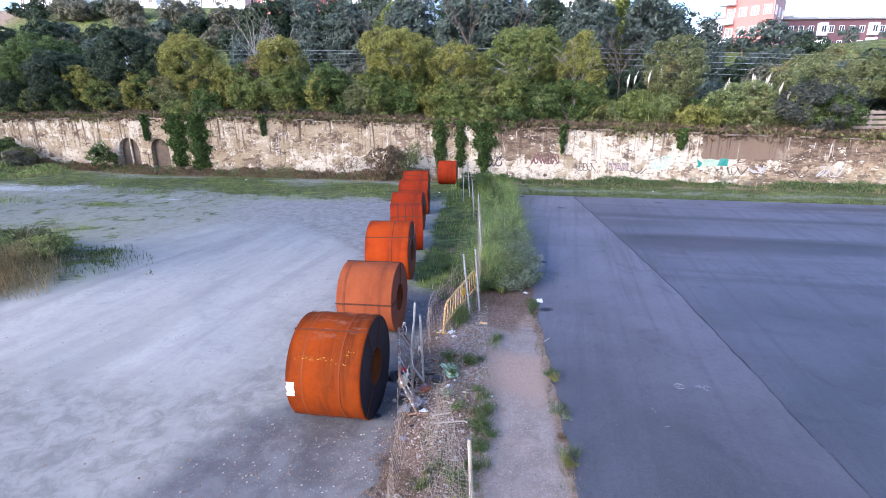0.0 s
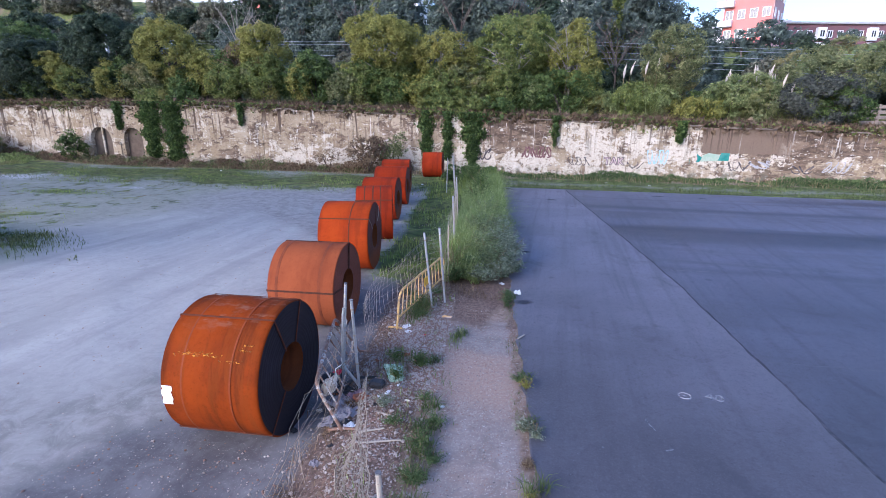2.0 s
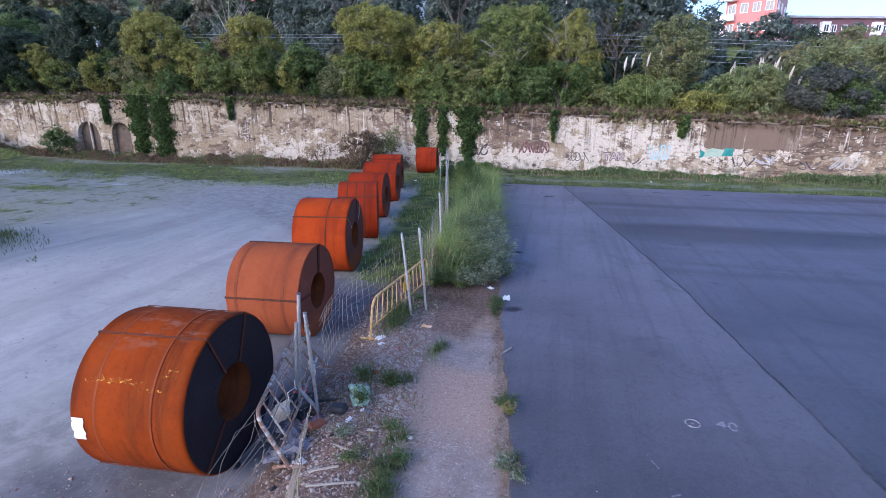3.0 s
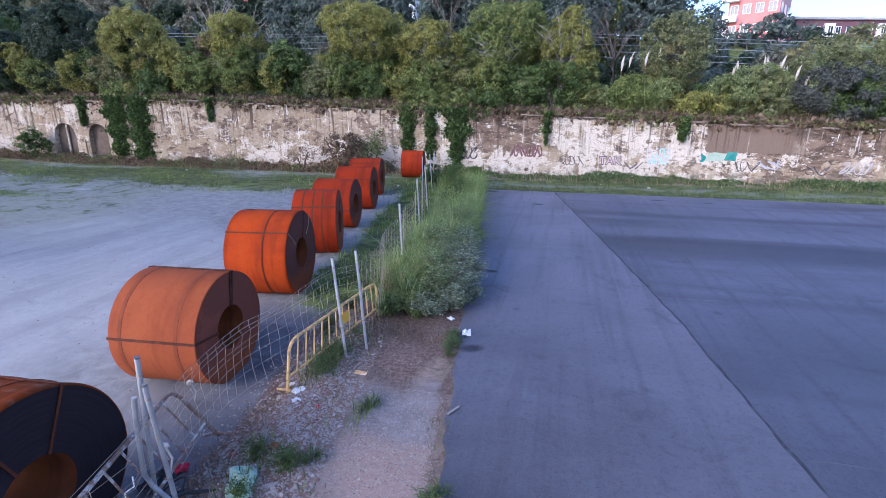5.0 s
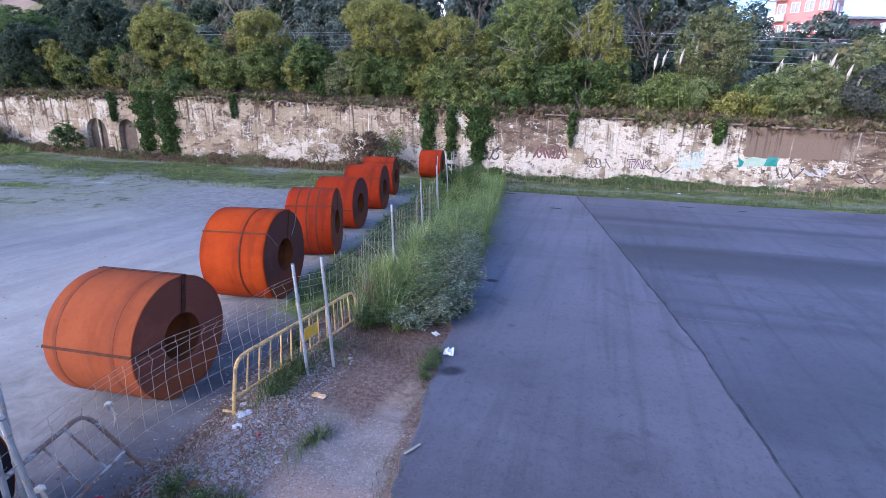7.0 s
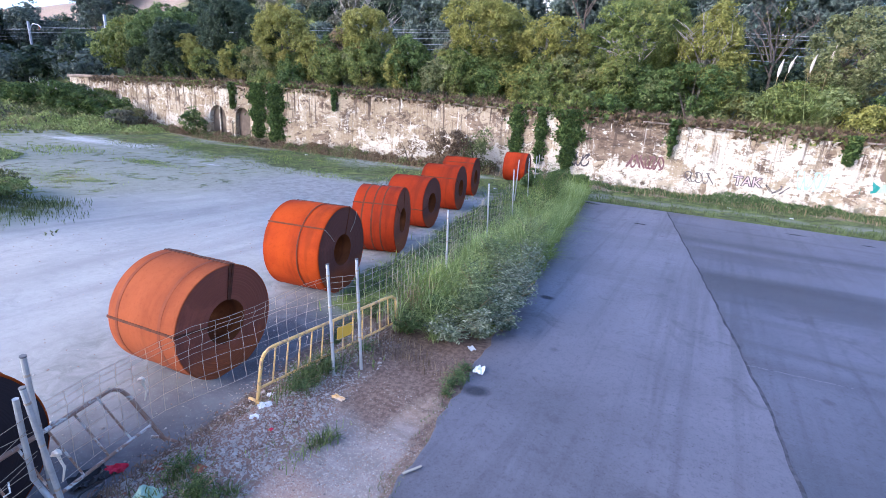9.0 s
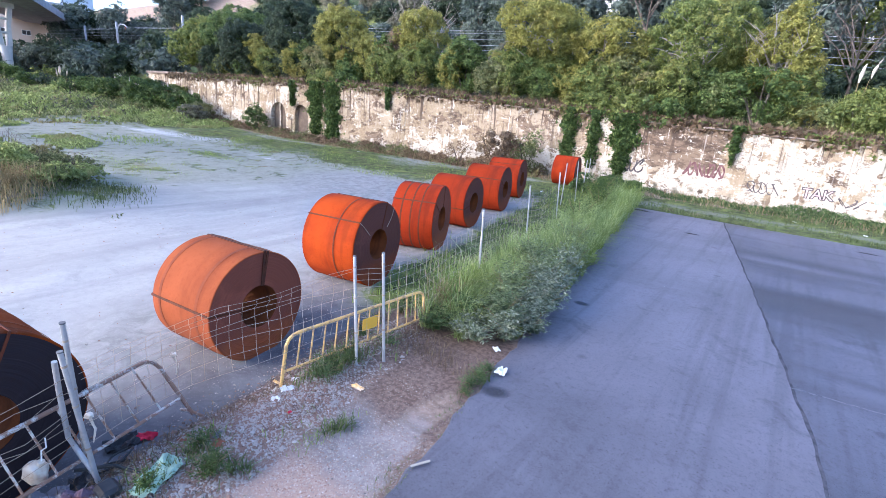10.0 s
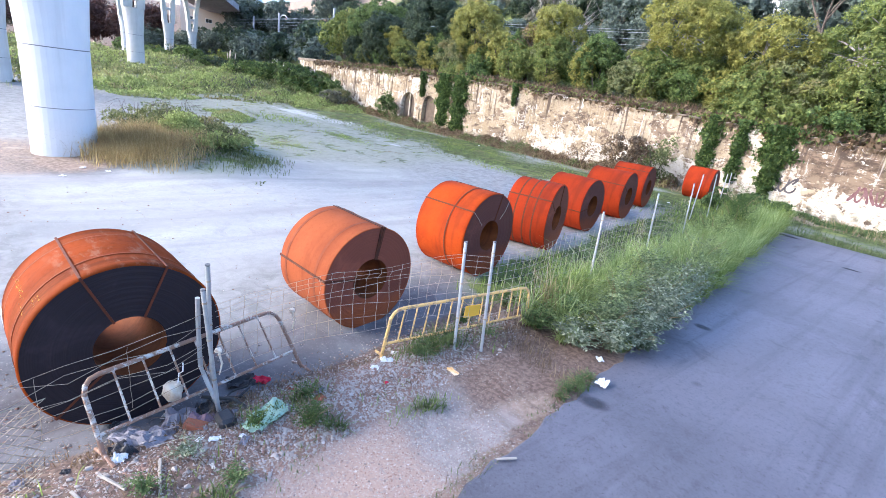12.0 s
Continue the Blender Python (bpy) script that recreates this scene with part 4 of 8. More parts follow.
def coil(name, cx, cy, cz, r, length, wrap, face, label, rz=0.0, bands=(0.22, 0.72), axial=(100, 20, 200), bore=0.305, strap=M_STRAP, wires=(), wide=0.03, hoop=0.02, hoop_mat=None):
    """A steel coil lying on its side, axis along x, its middle at (cx, cy, cz)."""
    root = new(name)
    root.matrix_world = pose(cx, cy, min(cz, r + float(terrain(cx, cy)) - 0.01), 0, 0, rz)
    h = length / 2
    prof = [(-h, r - 0.014), (-h + 0.004, r - 0.004), (-h + 0.014, r)]
    steps = 14
    for i in range(steps + 1):
        u = i / steps
        prof.append((-h + 0.022 + u * (length - 0.044), r + 0.004 * math.sin(u * 9 + cy) + 0.003 * math.sin(u * 23 + cy * 2)))
    prof += [(h - 0.014, r), (h - 0.004, r - 0.004), (h, r - 0.014)]
    part("outer_wrap", lathe_x(prof, 96), wrap, root, smooth=True)
    n = 26
    for sx in (1, -1):
        ring = [(sx * (h - 0.004 - 0.003 * ((i * 7 + int(cy)) % 5) / 5 * (0 < i < n)), r - 0.014 - (r - 0.014 - bore) * i / n) for i in range(n + 1)]
        part("end_face", lathe_x(ring, 96), face, root, smooth=False)
    part("bore_lining", lathe_x([(-h + 0.006, bore), (-h * 0.3, bore - 0.004), (h * 0.3, bore - 0.003), (h - 0.006, bore)], 64), M_BORE, root, smooth=True)
    for u in bands:
        x = -h + u * length
        part("hoop_strap", lathe_x([(x - hoop, r + 0.001), (x - hoop + 0.002, r + 0.006), (x + hoop - 0.002, r + 0.006), (x + hoop, r + 0.001)], 96), hoop_mat or (M_HOOP if strap is M_STRAP else strap), root)
    for a in axial:
        bm = bmesh.new()
        ca, sa = math.cos(radians(a)), math.sin(radians(a))
        mt = Matrix.Rotation(radians(a), 4, "X")
        add_box(bm, (0, ca * (r + 0.008), sa * (r + 0.008)), (length + 0.012, 0.010, wide), mt, 0.002)
        if a not in wires:
            for sx in (1, -1):
                mid = (r + bore) / 2
                add_box(bm, (sx * (h + 0.006), ca * mid, sa * mid), (0.008, r - bore + 0.012, wide), mt)
        part("eye_strap", bm, strap, root)
    for a in wires:
        ca, sa = math.cos(radians(a)), math.sin(radians(a))
        ins = bore + 0.12
        part("tie_wire", tube([(h - 0.01, ca * (r + 0.004), sa * (r + 0.004)), (h + 0.012, ca * (r - 0.03), sa * (r - 0.03)), (h + 0.03, ca * (r + ins) / 2, sa * (r + ins) / 2 - 0.02), (h + 0.012, ca * ins, sa * ins - 0.03)], 0.006, 5), M_WIRE, root, "thin pale tie wire")
    return tagged(root, label, "steel coil", "steel coils along the fence")


C1 = coil("steel_coil", -2.30, 4.716, 0.535, 0.829, 1.17, M_RUST_DARK, M_FACE_BLACK, "deep orange rusted steel coil with near-black end face", 4.5, (0.22, 0.72), (114, 66, 222), strap=M_STRAP_RUST, wide=0.022, hoop=0.012, hoop_mat=M_STRAP_ORANGE)
C2 = coil("steel_coil", -2.95, 7.78, 0.50, 0.78, 1.215, M_RUST_PALE, M_FACE_RUST, "pale orange rusted steel coil with dark crossing straps", 5.1, (0.14, 0.78), (173, 82, 78), wide=0.034, hoop=0.027)
C3 = coil("steel_coil", -3.607, 10.869, 0.666, 0.842, 1.20, M_RUST_ORANGE, M_FACE_PURPLE, "bright orange rusted steel coil with dark strap round it", 9.3, (0.62,), (140, 72), strap=M_STRAP_RUST, wires=(140, 52), hoop=0.014)
C4 = coil("steel_coil", -4.07, 13.72, 0.671, 0.82, 1.073, M_RUST_RED, M_FACE_RUST, "red-brown streaked rusted steel coil", 18.9, (0.24, 0.47, 0.68), (143, 84), strap=M_STRAP_RUST)
C5 = coil("steel_coil", -4.853, 16.445, 0.731, 0.766, 1.213, M_RUST_RED, M_FACE_PURPLE, "red-orange rusted steel coil with one low strap", 8.7, (), (188,), strap=M_STRAP_RUST)
C6 = coil("steel_coil", -5.568, 19.644, 0.694, 0.804, 1.339, M_RUST_RED, M_FACE_PURPLE, "red-orange rusted steel coil among weeds", 10.8, (), (150,), strap=M_STRAP_RUST)
C7 = coil("steel_coil", -6.367, 22.607, 0.726, 0.80, 1.333, M_RUST_RED, M_FACE_PURPLE, "red-orange rusted steel coil in grass", 11.9, (), (130,), strap=M_STRAP_RUST)
C8 = coil("steel_coil", -6.055, 28.606, 0.767, 0.741, 1.175, M_RUST_RED, M_FACE_PURPLE, "lone red-orange rusted steel coil close to the wall", 7.2, (), (60,))


# ---------------------------------------------------------------- trees and shrubs
def lobed(n, centre, radii, lobes, seed):
    """n points in the leafy skin of a crown made of several rounded lobes."""
    g = np.random.default_rng(seed)
    d = g.normal(size=(lobes, 3))
    d /= np.linalg.norm(d, axis=1, keepdims=True)
    d[:, 2] = np.abs(d[:, 2]) * 1.35 - 0.35
    cen = np.array(centre) + d * np.array(radii) * 0.55
    cen[0] = centre
    cen = cen + g.normal(size=(lobes, 3)) * np.array(radii) * 0.12
    rad = np.array(radii)[None] * g.uniform(0.16, 0.52, lobes)[:, None]
    rad[0] = np.array(radii) * 0.55
    w = rad[:, 0] ** 2
    per = 9
    leaves, n = n, max(12, n // per)
    pick = g.choice(lobes, n, p=w / w.sum())
    q = g.normal(size=(n, 3))
    q /= np.linalg.norm(q, axis=1, keepdims=True)
    bump = 1 + 0.13 * np.sin(q[:, 0] * 7 + seed) * np.sin(q[:, 1] * 8 + seed * 2) * np.sin(q[:, 2] * 7) * 2
    fuzz = g.uniform(0.72, 1.06, n) * bump + np.where(g.uniform(0, 1, n) > 0.9, np.abs(g.normal(size=n)) * 0.22, 0)
    p = cen[pick] + q * rad[pick] * fuzz[:, None]
    tuft = 0.085 * min(radii) * g.uniform(0.5, 1.5, n)
    home = g.integers(0, n, leaves)
    return p[home] + g.normal(size=(leaves, 3)) * tuft[home][:, None] * np.array((1.0, 1.0, 0.7))


def crown_leaves(radii, cz, leaf, seed, cover=1.0, per=56, lobes=7, clump=0.42):
    """Leaves of a crown: rounded boughs, each covered in leafy clumps that face outwards, with a darker inside."""
    g = np.random.default_rng(seed)
    rad = np.array(radii, float)
    d = g.normal(size=(lobes, 3))
    d /= np.linalg.norm(d, axis=1, keepdims=True)
    d[:, 2] = np.abs(d[:, 2]) * 1.15 - 0.42
    cen = d * rad * g.uniform(0.36, 0.58, lobes)[:, None]
    cen[0] = 0
    size = rad[None] * g.uniform(0.34, 0.56, lobes)[:, None]
    size[0] = rad * 0.66
    area = (size[:, 0] * size[:, 2])
    n = int(cover * 4 * math.pi * area.sum() / (math.pi * clump * clump * 0.62))
    pick = g.choice(lobes, n, p=area / area.sum())
    q = g.normal(size=(n, 3))
    q /= np.linalg.norm(q, axis=1, keepdims=True)
    p = cen[pick] + q * size[pick] * g.uniform(0.88, 1.04, n)[:, None]
    buried = np.zeros(n, bool)
    for i in range(lobes):
        buried |= (pick != i) & ((((p - cen[i]) / size[i]) ** 2).sum(1) < 0.62)
    keep = ~buried & (p[:, 2] > -rad[2] * 1.02)
    p, q = p[keep], q[keep]
    n = len(p)
    cs = clump * g.uniform(0.55, 1.35, n)
    stray = g.uniform(0, 1, n) > 0.93
    p = p + q * np.where(stray, cs * 0.7, 0)[:, None]
    tone = np.clip(g.normal(0.3, 0.33, n), 0, 1)
    home = g.integers(0, n, n * per)
    e = g.normal(size=(n * per, 3))
    e /= np.linalg.norm(e, axis=1, keepdims=True)
    e = e + q[home] * 0.75 + np.array((0, 0, 0.25))
    e /= np.linalg.norm(e, axis=1, keepdims=True)
    pos = p[home] + e * (cs[home] * g.uniform(0.5, 1.08, n * per))[:, None] * np.array((1, 1, 0.82))
    nrm = e * 0.9 + np.array((0, 0, 0.3)) + g.normal(size=(n * per, 3)) * 0.42
    size_l = np.full(n * per, leaf)
    # twilight leaves inside, so that no daylight shows through the middle
    m = int(n * 3)
    hi = g.integers(0, n, m)
    pos = np.concatenate([pos, p[hi] - q[hi] * (clump * g.uniform(0.6, 1.6, m))[:, None]])
    nrm = np.concatenate([nrm, g.normal(size=(m, 3))])
    size_l = np.concatenate([size_l, np.full(m, leaf * 2.2)])
    t = np.concatenate([tone[home], np.zeros(m)])
    nrm /= np.linalg.norm(nrm, axis=1, keepdims=True)
    u = np.cross(nrm, g.normal(size=nrm.shape))
    u /= np.linalg.norm(u, axis=1, keepdims=True) + 1e-9
    w = np.cross(nrm, u)
    k = (size_l * g.uniform(0.65, 1.35, len(pos)))[:, None]
    pos = pos + np.array((0, 0, cz))
    v = np.stack([pos - u * k * 0.85, pos + w * k * 0.62 - nrm * k * 0.15, pos + u * k * 0.85 - w * k * 0.25], 1).reshape(-1, 3)
    return v, np.arange(len(v)).reshape(-1, 3), np.repeat(t, 3)


def leafy(name, v, f, tone, mat, root):
    me = fast_mesh(name, v, [f])
    me.attributes.new("tone", "FLOAT", "POINT").data.foreach_set("value", tone.astype(np.float32))
    return hang(name, me, mat, root)


def tree(name, x, y, crown, radii, mat, label, size=0.24, lobes=7, trunks=2, bark=None, z0=None, category="tree", cover=1.0, clump=None):
    z0 = float(terrain(x, y)) if z0 is None else z0
    root = empty(name, (x, y, z0))
    tagged(root, label, category, "trees on the bank")
    g = random.Random(int(x * 31 + y * 17))
    cz = crown - z0
    for i in range(trunks):
        a = g.uniform(0, 6.28)
        top = Vector((math.cos(a) * radii[0] * 0.3, math.sin(a) * radii[1] * 0.3, cz))
        pts = [Vector((0.12 * i, 0.05 * i, -0.2)), top * 0.35 + Vector((g.uniform(-0.2, 0.2), g.uniform(-0.2, 0.2), 0)), top * 0.7, top]
        trunk = part("trunk", tube(pts, 0.11 + 0.015 * radii[0], 7, 0.05), bark or M_BARK, root)
        for j in range(4):
            b = g.uniform(0, 6.28)
            s = pts[1].lerp(pts[3], 0.2 + 0.2 * j)
            e = s + Vector((math.cos(b) * radii[0] * 0.55, math.sin(b) * radii[1] * 0.5, radii[2] * g.uniform(0.15, 0.5)))
            part("limb", tube([s, s.lerp(e, 0.5) + Vector((0, 0, 0.15)), e], 0.055, 5, 0.018), bark or M_BARK, trunk)
    leafy("crown", *crown_leaves(radii, cz, size, int(abs(x * 13 + y * 7)) + 3, cover, 74 if size < 0.13 else 25, lobes, clump or max(0.38, size * 2.9)), mat, root)
    return root


def shrub(name, x, y, w, h, mat, label, n=1600, size=0.16, z0=None, group="shrubs on the bank", lobes=6, depth=None):
    z0 = float(terrain(x, y)) if z0 is None else z0
    root = empty(name, (x, y, z0))
    tagged(root, label, "shrub", group)
    g = random.Random(int(x * 53 + y * 11))
    for i in range(4):
        a = g.uniform(0, 6.28)
        e = Vector((math.cos(a) * w * 0.3, math.sin(a) * w * 0.25, h * g.uniform(0.6, 0.85)))
        part("stem", tube([(0, 0, -0.1), e * 0.5 + Vector((0, 0, 0.1 * h)), e], 0.02 + 0.008 * h, 5, 0.008), M_BARK, root)
    if size >= 0.09:
        v, f, tone = crown_leaves((w * 0.5, (depth or w) * 0.5, h * 0.55), h * 0.48, size, int(abs(x * 19 + y * 5)) + 1, 1.0, 48 if size < 0.12 else 30, 5, max(0.36, size * 2.7))
        leafy("foliage", v, f, tone, mat, root)
        return root
    p = lobed(n, (0, 0, h * 0.48), (w * 0.5, (depth or w) * 0.5, h * 0.55), lobes, int(abs(x * 19 + y * 5)) + 1)
    p = p[p[:, 2] > -0.02]
    v, f = leaf_quads(p, size)
    hang("foliage", fast_mesh("foliage", v, [f]), mat, root)
    return root


# trees along the crest: x, y, bottom and top of the crown, half width, leaf, what it is
for x, y, lo, hi, w, m, text in (
        (-46.6, 36.2, 5.6, 12.2, 3.9, M_LEAF_IVY, "broad round mid-green tree above the wall"),
        (-42.4, 34.4, 4.7, 10.5, 3.1, M_LEAF_DRK, "dark green rounded laurel tree above the wall"),
        (-36.2, 35.8, 5.0, 12.4, 3.9, M_LEAF_DRK, "tall dark grey-green tree behind the wall crest"),
        (-32.4, 35.2, 4.6, 10.9, 1.9, M_LEAF_DRK, "narrow blackish-green tree above the ivy"),
        (-39.2, 33.8, 4.7, 8.8, 1.9, M_LEAF_YEL, "low yellow-green tree leaning over the wall"),
        (-29.2, 34.3, 4.6, 11.2, 3.1, M_LEAF_YEL, "yellow-green tree with a domed crown above ivy"),
        (-20.7, 34.7, 6.4, 10.7, 2.1, M_LEAF_YEL, "small yellow-green tree above the hedge"),
        (-23.3, 34.4, 6.6, 8.7, 1.1, M_LEAF_BRN, "small bronze-leaved tree above the hedge"),
        (-11.3, 34.8, 5.9, 10.8, 3.5, M_LEAF_YEL, "wide dome-shaped yellow-green tree above the wall"),
        (-6.9, 34.5, 5.6, 9.6, 2.2, M_LEAF_YEL, "yellow-green tree between two larger ones"),
        (-2.2, 35.2, 5.2, 10.9, 3.9, M_LEAF_GRN, "large olive-green round tree above the wall"),
        (1.8, 34.9, 4.2, 10.1, 1.8, M_LEAF_YEL, "thin yellow-olive tree with pale bare stems"),
        (8.0, 34.8, 4.0, 9.5, 2.3, M_LEAF_OLIVE, "tall egg-shaped grey-green tree above the wall"),
        (12.3, 34.3, 3.6, 6.4, 2.1, M_LEAF_PALE, "low fresh green tree below the pampas grass"),
        (16.0, 33.3, 2.6, 6.2, 2.5, M_LEAF_PLUM, "dark purplish bush hanging over the wall"),
        (17.4, 36.0, 4.0, 8.3, 3.1, M_LEAF_OLIVE, "spreading grey-green tree beside the pampas grass"),
        (23.5, 36.0, 3.2, 9.0, 4.0, M_LEAF_PALE, "spreading green tree above the wall"),
        (32.0, 36.5, 3.2, 9.6, 4.5, M_LEAF_PALE, "green spreading tree above the wall")):
    tree("tree", x, y, (lo + hi) / 2, (w, w * 0.9, (hi - lo) / 2), m, text, size=0.084 if x > -30 else 0.10, trunks=3, lobes=9, bark=M_BARK_PALE if -14 < x < 3 else None)
tree("tree", -55.0, 37.0, 8.6, (4.5, 3.5, 3.5), M_LEAF_GRN, "green tree at the end of the wall", size=0.18)

# undergrowth along the crest
UNDER = [M_LEAF_GRN, M_LEAF_GRN, M_LEAF_IVY, M_LEAF_GRN, M_LEAF_YEL, M_LEAF_OLIVE, M_LEAF_IVY]
for i in range(70):
    x = -49 + i * 1.23 + 0.4 * math.sin(i * 2.3)
    if 18.2 < x < 23.0:
        continue
    h = 3.0 + 0.55 * math.sin(i * 1.7) + (0.7 if -27 < x < -14 else 0) - (0.9 if x > 3 else 0)
    w = 3.3 + 1.0 * math.sin(i * 3.1)
    # left of x = -31 darker leaves stand in for the shade there
    shrub("shrub", x, 33.75 + 0.5 * math.sin(i * 4.1), w, h, (M_LEAF_DRK if x < -31 and i % 3 else UNDER[(i * 5) % 7]) if x < -3 or i % 3 != 1 else M_LEAF_PALE, "dense leafy shrub growing on the wall crest", size=0.092, depth=2.4)

n = 9000
x = RNG.uniform(-47, 30, n)
k = np.clip(waves(x, x * 0, 0.45, 2.0) + 0.5 * waves(x, x * 0, 1.6, 4.0), 0, 1)
q = np.stack([x, RNG.uniform(30.72, 31.3, n), wall_top(x) + 0.35 - RNG.uniform(0, 1, n) ** 1.5 * (0.25 + 0.75 * k)], 1)[RNG.uniform(0, 1, n) < 0.15 + k]
v, f = leaf_quads(q, 0.10)
tagged(hang("hanging_creeper", fast_mesh("hanging_creeper", v, [f]), M_LEAF_GRN), "green creeper hanging unevenly over the wall crest", "creeper", kind="stuff")
# taller growth that fills the gaps between the crowns
for i in range(22):
    x = -47 + 2.45 * i + 0.8 * math.sin(i * 2.9)
    if -27 < x < -15 or 2.5 < x < 7:
        continue
    shrub("shrub", x, 35.0 + 0.7 * math.sin(i * 1.7), 4.4, 3.3 + 0.6 * math.sin(i * 2.3), (M_LEAF_DRK, M_LEAF_GRN, M_LEAF_IVY, M_LEAF_OLIVE)[(i * 3) % 4], "tall leafy growth between the trees on the bank", size=0.11, depth=3.0)
for x, w, m in ((-28.6, 3.6, M_LEAF_GRN), (-26.0, 3.0, M_LEAF_IVY), (-6.8, 2.6, M_LEAF_GRN), (-4.6, 3.2, M_LEAF_GRN), (-2.6, 2.2, M_LEAF_IVY)):
    shrub("overhang", x, 31.75, w, 1.7, m, "leafy growth spilling over the wall crest above the ivy", size=0.12, z0=float(wall_top(x)) - 0.35, depth=1.9)
# dry fringe hanging over the crest
n = 9000
x = RNG.uniform(-52, 36, n)
q = np.stack([x, RNG.uniform(30.82, 31.9, n), wall_top(x) + 0.10 + 0.16 * np.abs(RNG.normal(size=n))], 1)
q[:, 2] -= np.where(q[:, 1] < 30.98, 0.22 * np.abs(waves(x, x * 0, 1.1)) + RNG.uniform(0, 0.3, n), 0.0)
v, f = leaf_quads(q, 0.17)
tagged(hang("dry_fringe", fast_mesh("dry_fringe", v, [f]), M_LEAF_BRN), "dry brown grass and creeper along the wall crest", "dry grass", kind="stuff")
n = 26000
x = RNG.uniform(-47, 36, n)
y = RNG.uniform(31.15, 33.2, n)
v, q, t = blades(np.stack([x, y, terrain(x, y) - 0.02], 1), 0.6 * (1 + 0.5 * waves(x, y, 0.8)), 0.016, 0.7)
tagged(hang("bank_grass", fast_mesh("bank_grass", v, [q, t]), M_LEAF_BRN), "dry brown grass on the bank above the wall", "dry grass", kind="stuff")


def ivy(x0, x1, low, taper, n, label):
    """A curtain of ivy hung from the crest against the wall."""
    c = 0.5 * (x0 + x1)
    top = float(wall_top(c))
    n = int(n * 1.7)
    root = empty("ivy_curtain", (c, 30.98, 0))
    tagged(root, label, "ivy", "ivy on the wall")
    for k in range(3):
        xx = (k - 1) * (x1 - x0) * 0.22
        part("stem", tube([(xx * taper, 0, low + 0.1), (xx * 0.8 + 0.05, -0.03, (low + top) / 2), (xx, 0.0, top)], 0.03, 5), M_BARK, root)
    z = low + (top + 0.3 - low) * RNG.uniform(0, 1, n) ** 0.8
    u = (z - low) / (top - low)
    w = (x1 - x0) * 0.5 * (taper + (1 - taper) * u) * (0.8 + 0.25 * np.sin(z * 5 + c))
    xx = RNG.normal(size=n) * 0.48
    yy = -0.28 * np.clip(1 - xx * xx, 0, 1) * RNG.uniform(0.2, 1.1, n) - 0.02
    v, f = leaf_quads(np.stack([xx * w * 1.4, yy, z], 1), 0.12)
    hang("foliage", fast_mesh("ivy", v, [f]), M_LEAF_IVY, root)


ivy(-29.3, -27.5, 0.5, 0.55, 3200, "thick dark ivy curtain from crest to ground")
ivy(-27.3, -25.7, 0.2, 0.75, 3200, "thick dark ivy curtain from crest to ground")
ivy(-31.6, -30.9, 2.5, 0.4, 500, "short tongue of ivy over an arch")
ivy(-7.5, -6.7, 0.7, 0.7, 1100, "narrow ivy curtain behind the lone coil")
ivy(-6.0, -5.4, 0.8, 0.8, 800, "narrow ivy curtain behind the lone coil")
ivy(-4.9, -3.3, 0.5, 0.25, 1700, "ivy curtain widening towards the crest")
ivy(0.8, 1.3, 1.7, 0.3, 200, "thin dark tongue of creeper on the plaster")
ivy(7.8, 8.5, 2.1, 0.2, 260, "wedge of creeper hanging from the crest")
ivy(-21.0, -20.4, 2.9, 0.3, 260, "short tongue of creeper on the plaster")

# plants at the foot of the wall
shrub("shrub", -10.6, 29.2, 3.4, 2.5, M_LEAF_BRN, "thin brownish shrub with twigs at the wall foot", n=1500, size=0.09, group="plants at the wall foot")
shrub("shrub", -8.9, 29.4, 2.4, 2.5, M_LEAF_OLIVE, "olive twiggy shrub at the wall foot", n=1100, size=0.08, group="plants at the wall foot")
shrub("shrub", -13.6, 29.8, 2.2, 1.7, M_LEAF_BRN, "thin brownish weed clump at the wall foot", n=900, size=0.05, group="plants at the wall foot")
shrub("shrub", -34.9, 29.9, 2.2, 2.1, M_LEAF_IVY, "dark green bush beside the arches", n=2600, size=0.10, group="plants at the wall foot")
shrub("shrub", -45.0, 28.8, 4.0, 2.2, M_LEAF_IVY, "dark green bush at the wall foot", n=2600, size=0.17, group="plants at the wall foot")
for x, w, h in ((-41.5, 2.6, 1.3), (-47.6, 3.6, 2.7), (-50.8, 4.0, 3.1), (-54.2, 4.0, 2.8)):
    shrub("shrub", x, 28.2, w, h, M_LEAF_SCRUB if x > -42 else M_LEAF_IVY, "dark green overgrown bush at the wall's far end", n=2000, size=0.16, group="plants at the wall foot")
for i, x in enumerate((-4.4, -3.4, -2.6, -3.9)):
    shrub("shrub", x, 26.6 + 0.7 * i, 1.6, 0.8, M_LEAF_WEED, "low leafy bush at the end of the fence", n=1600, size=0.07, group="bushes along the fence")

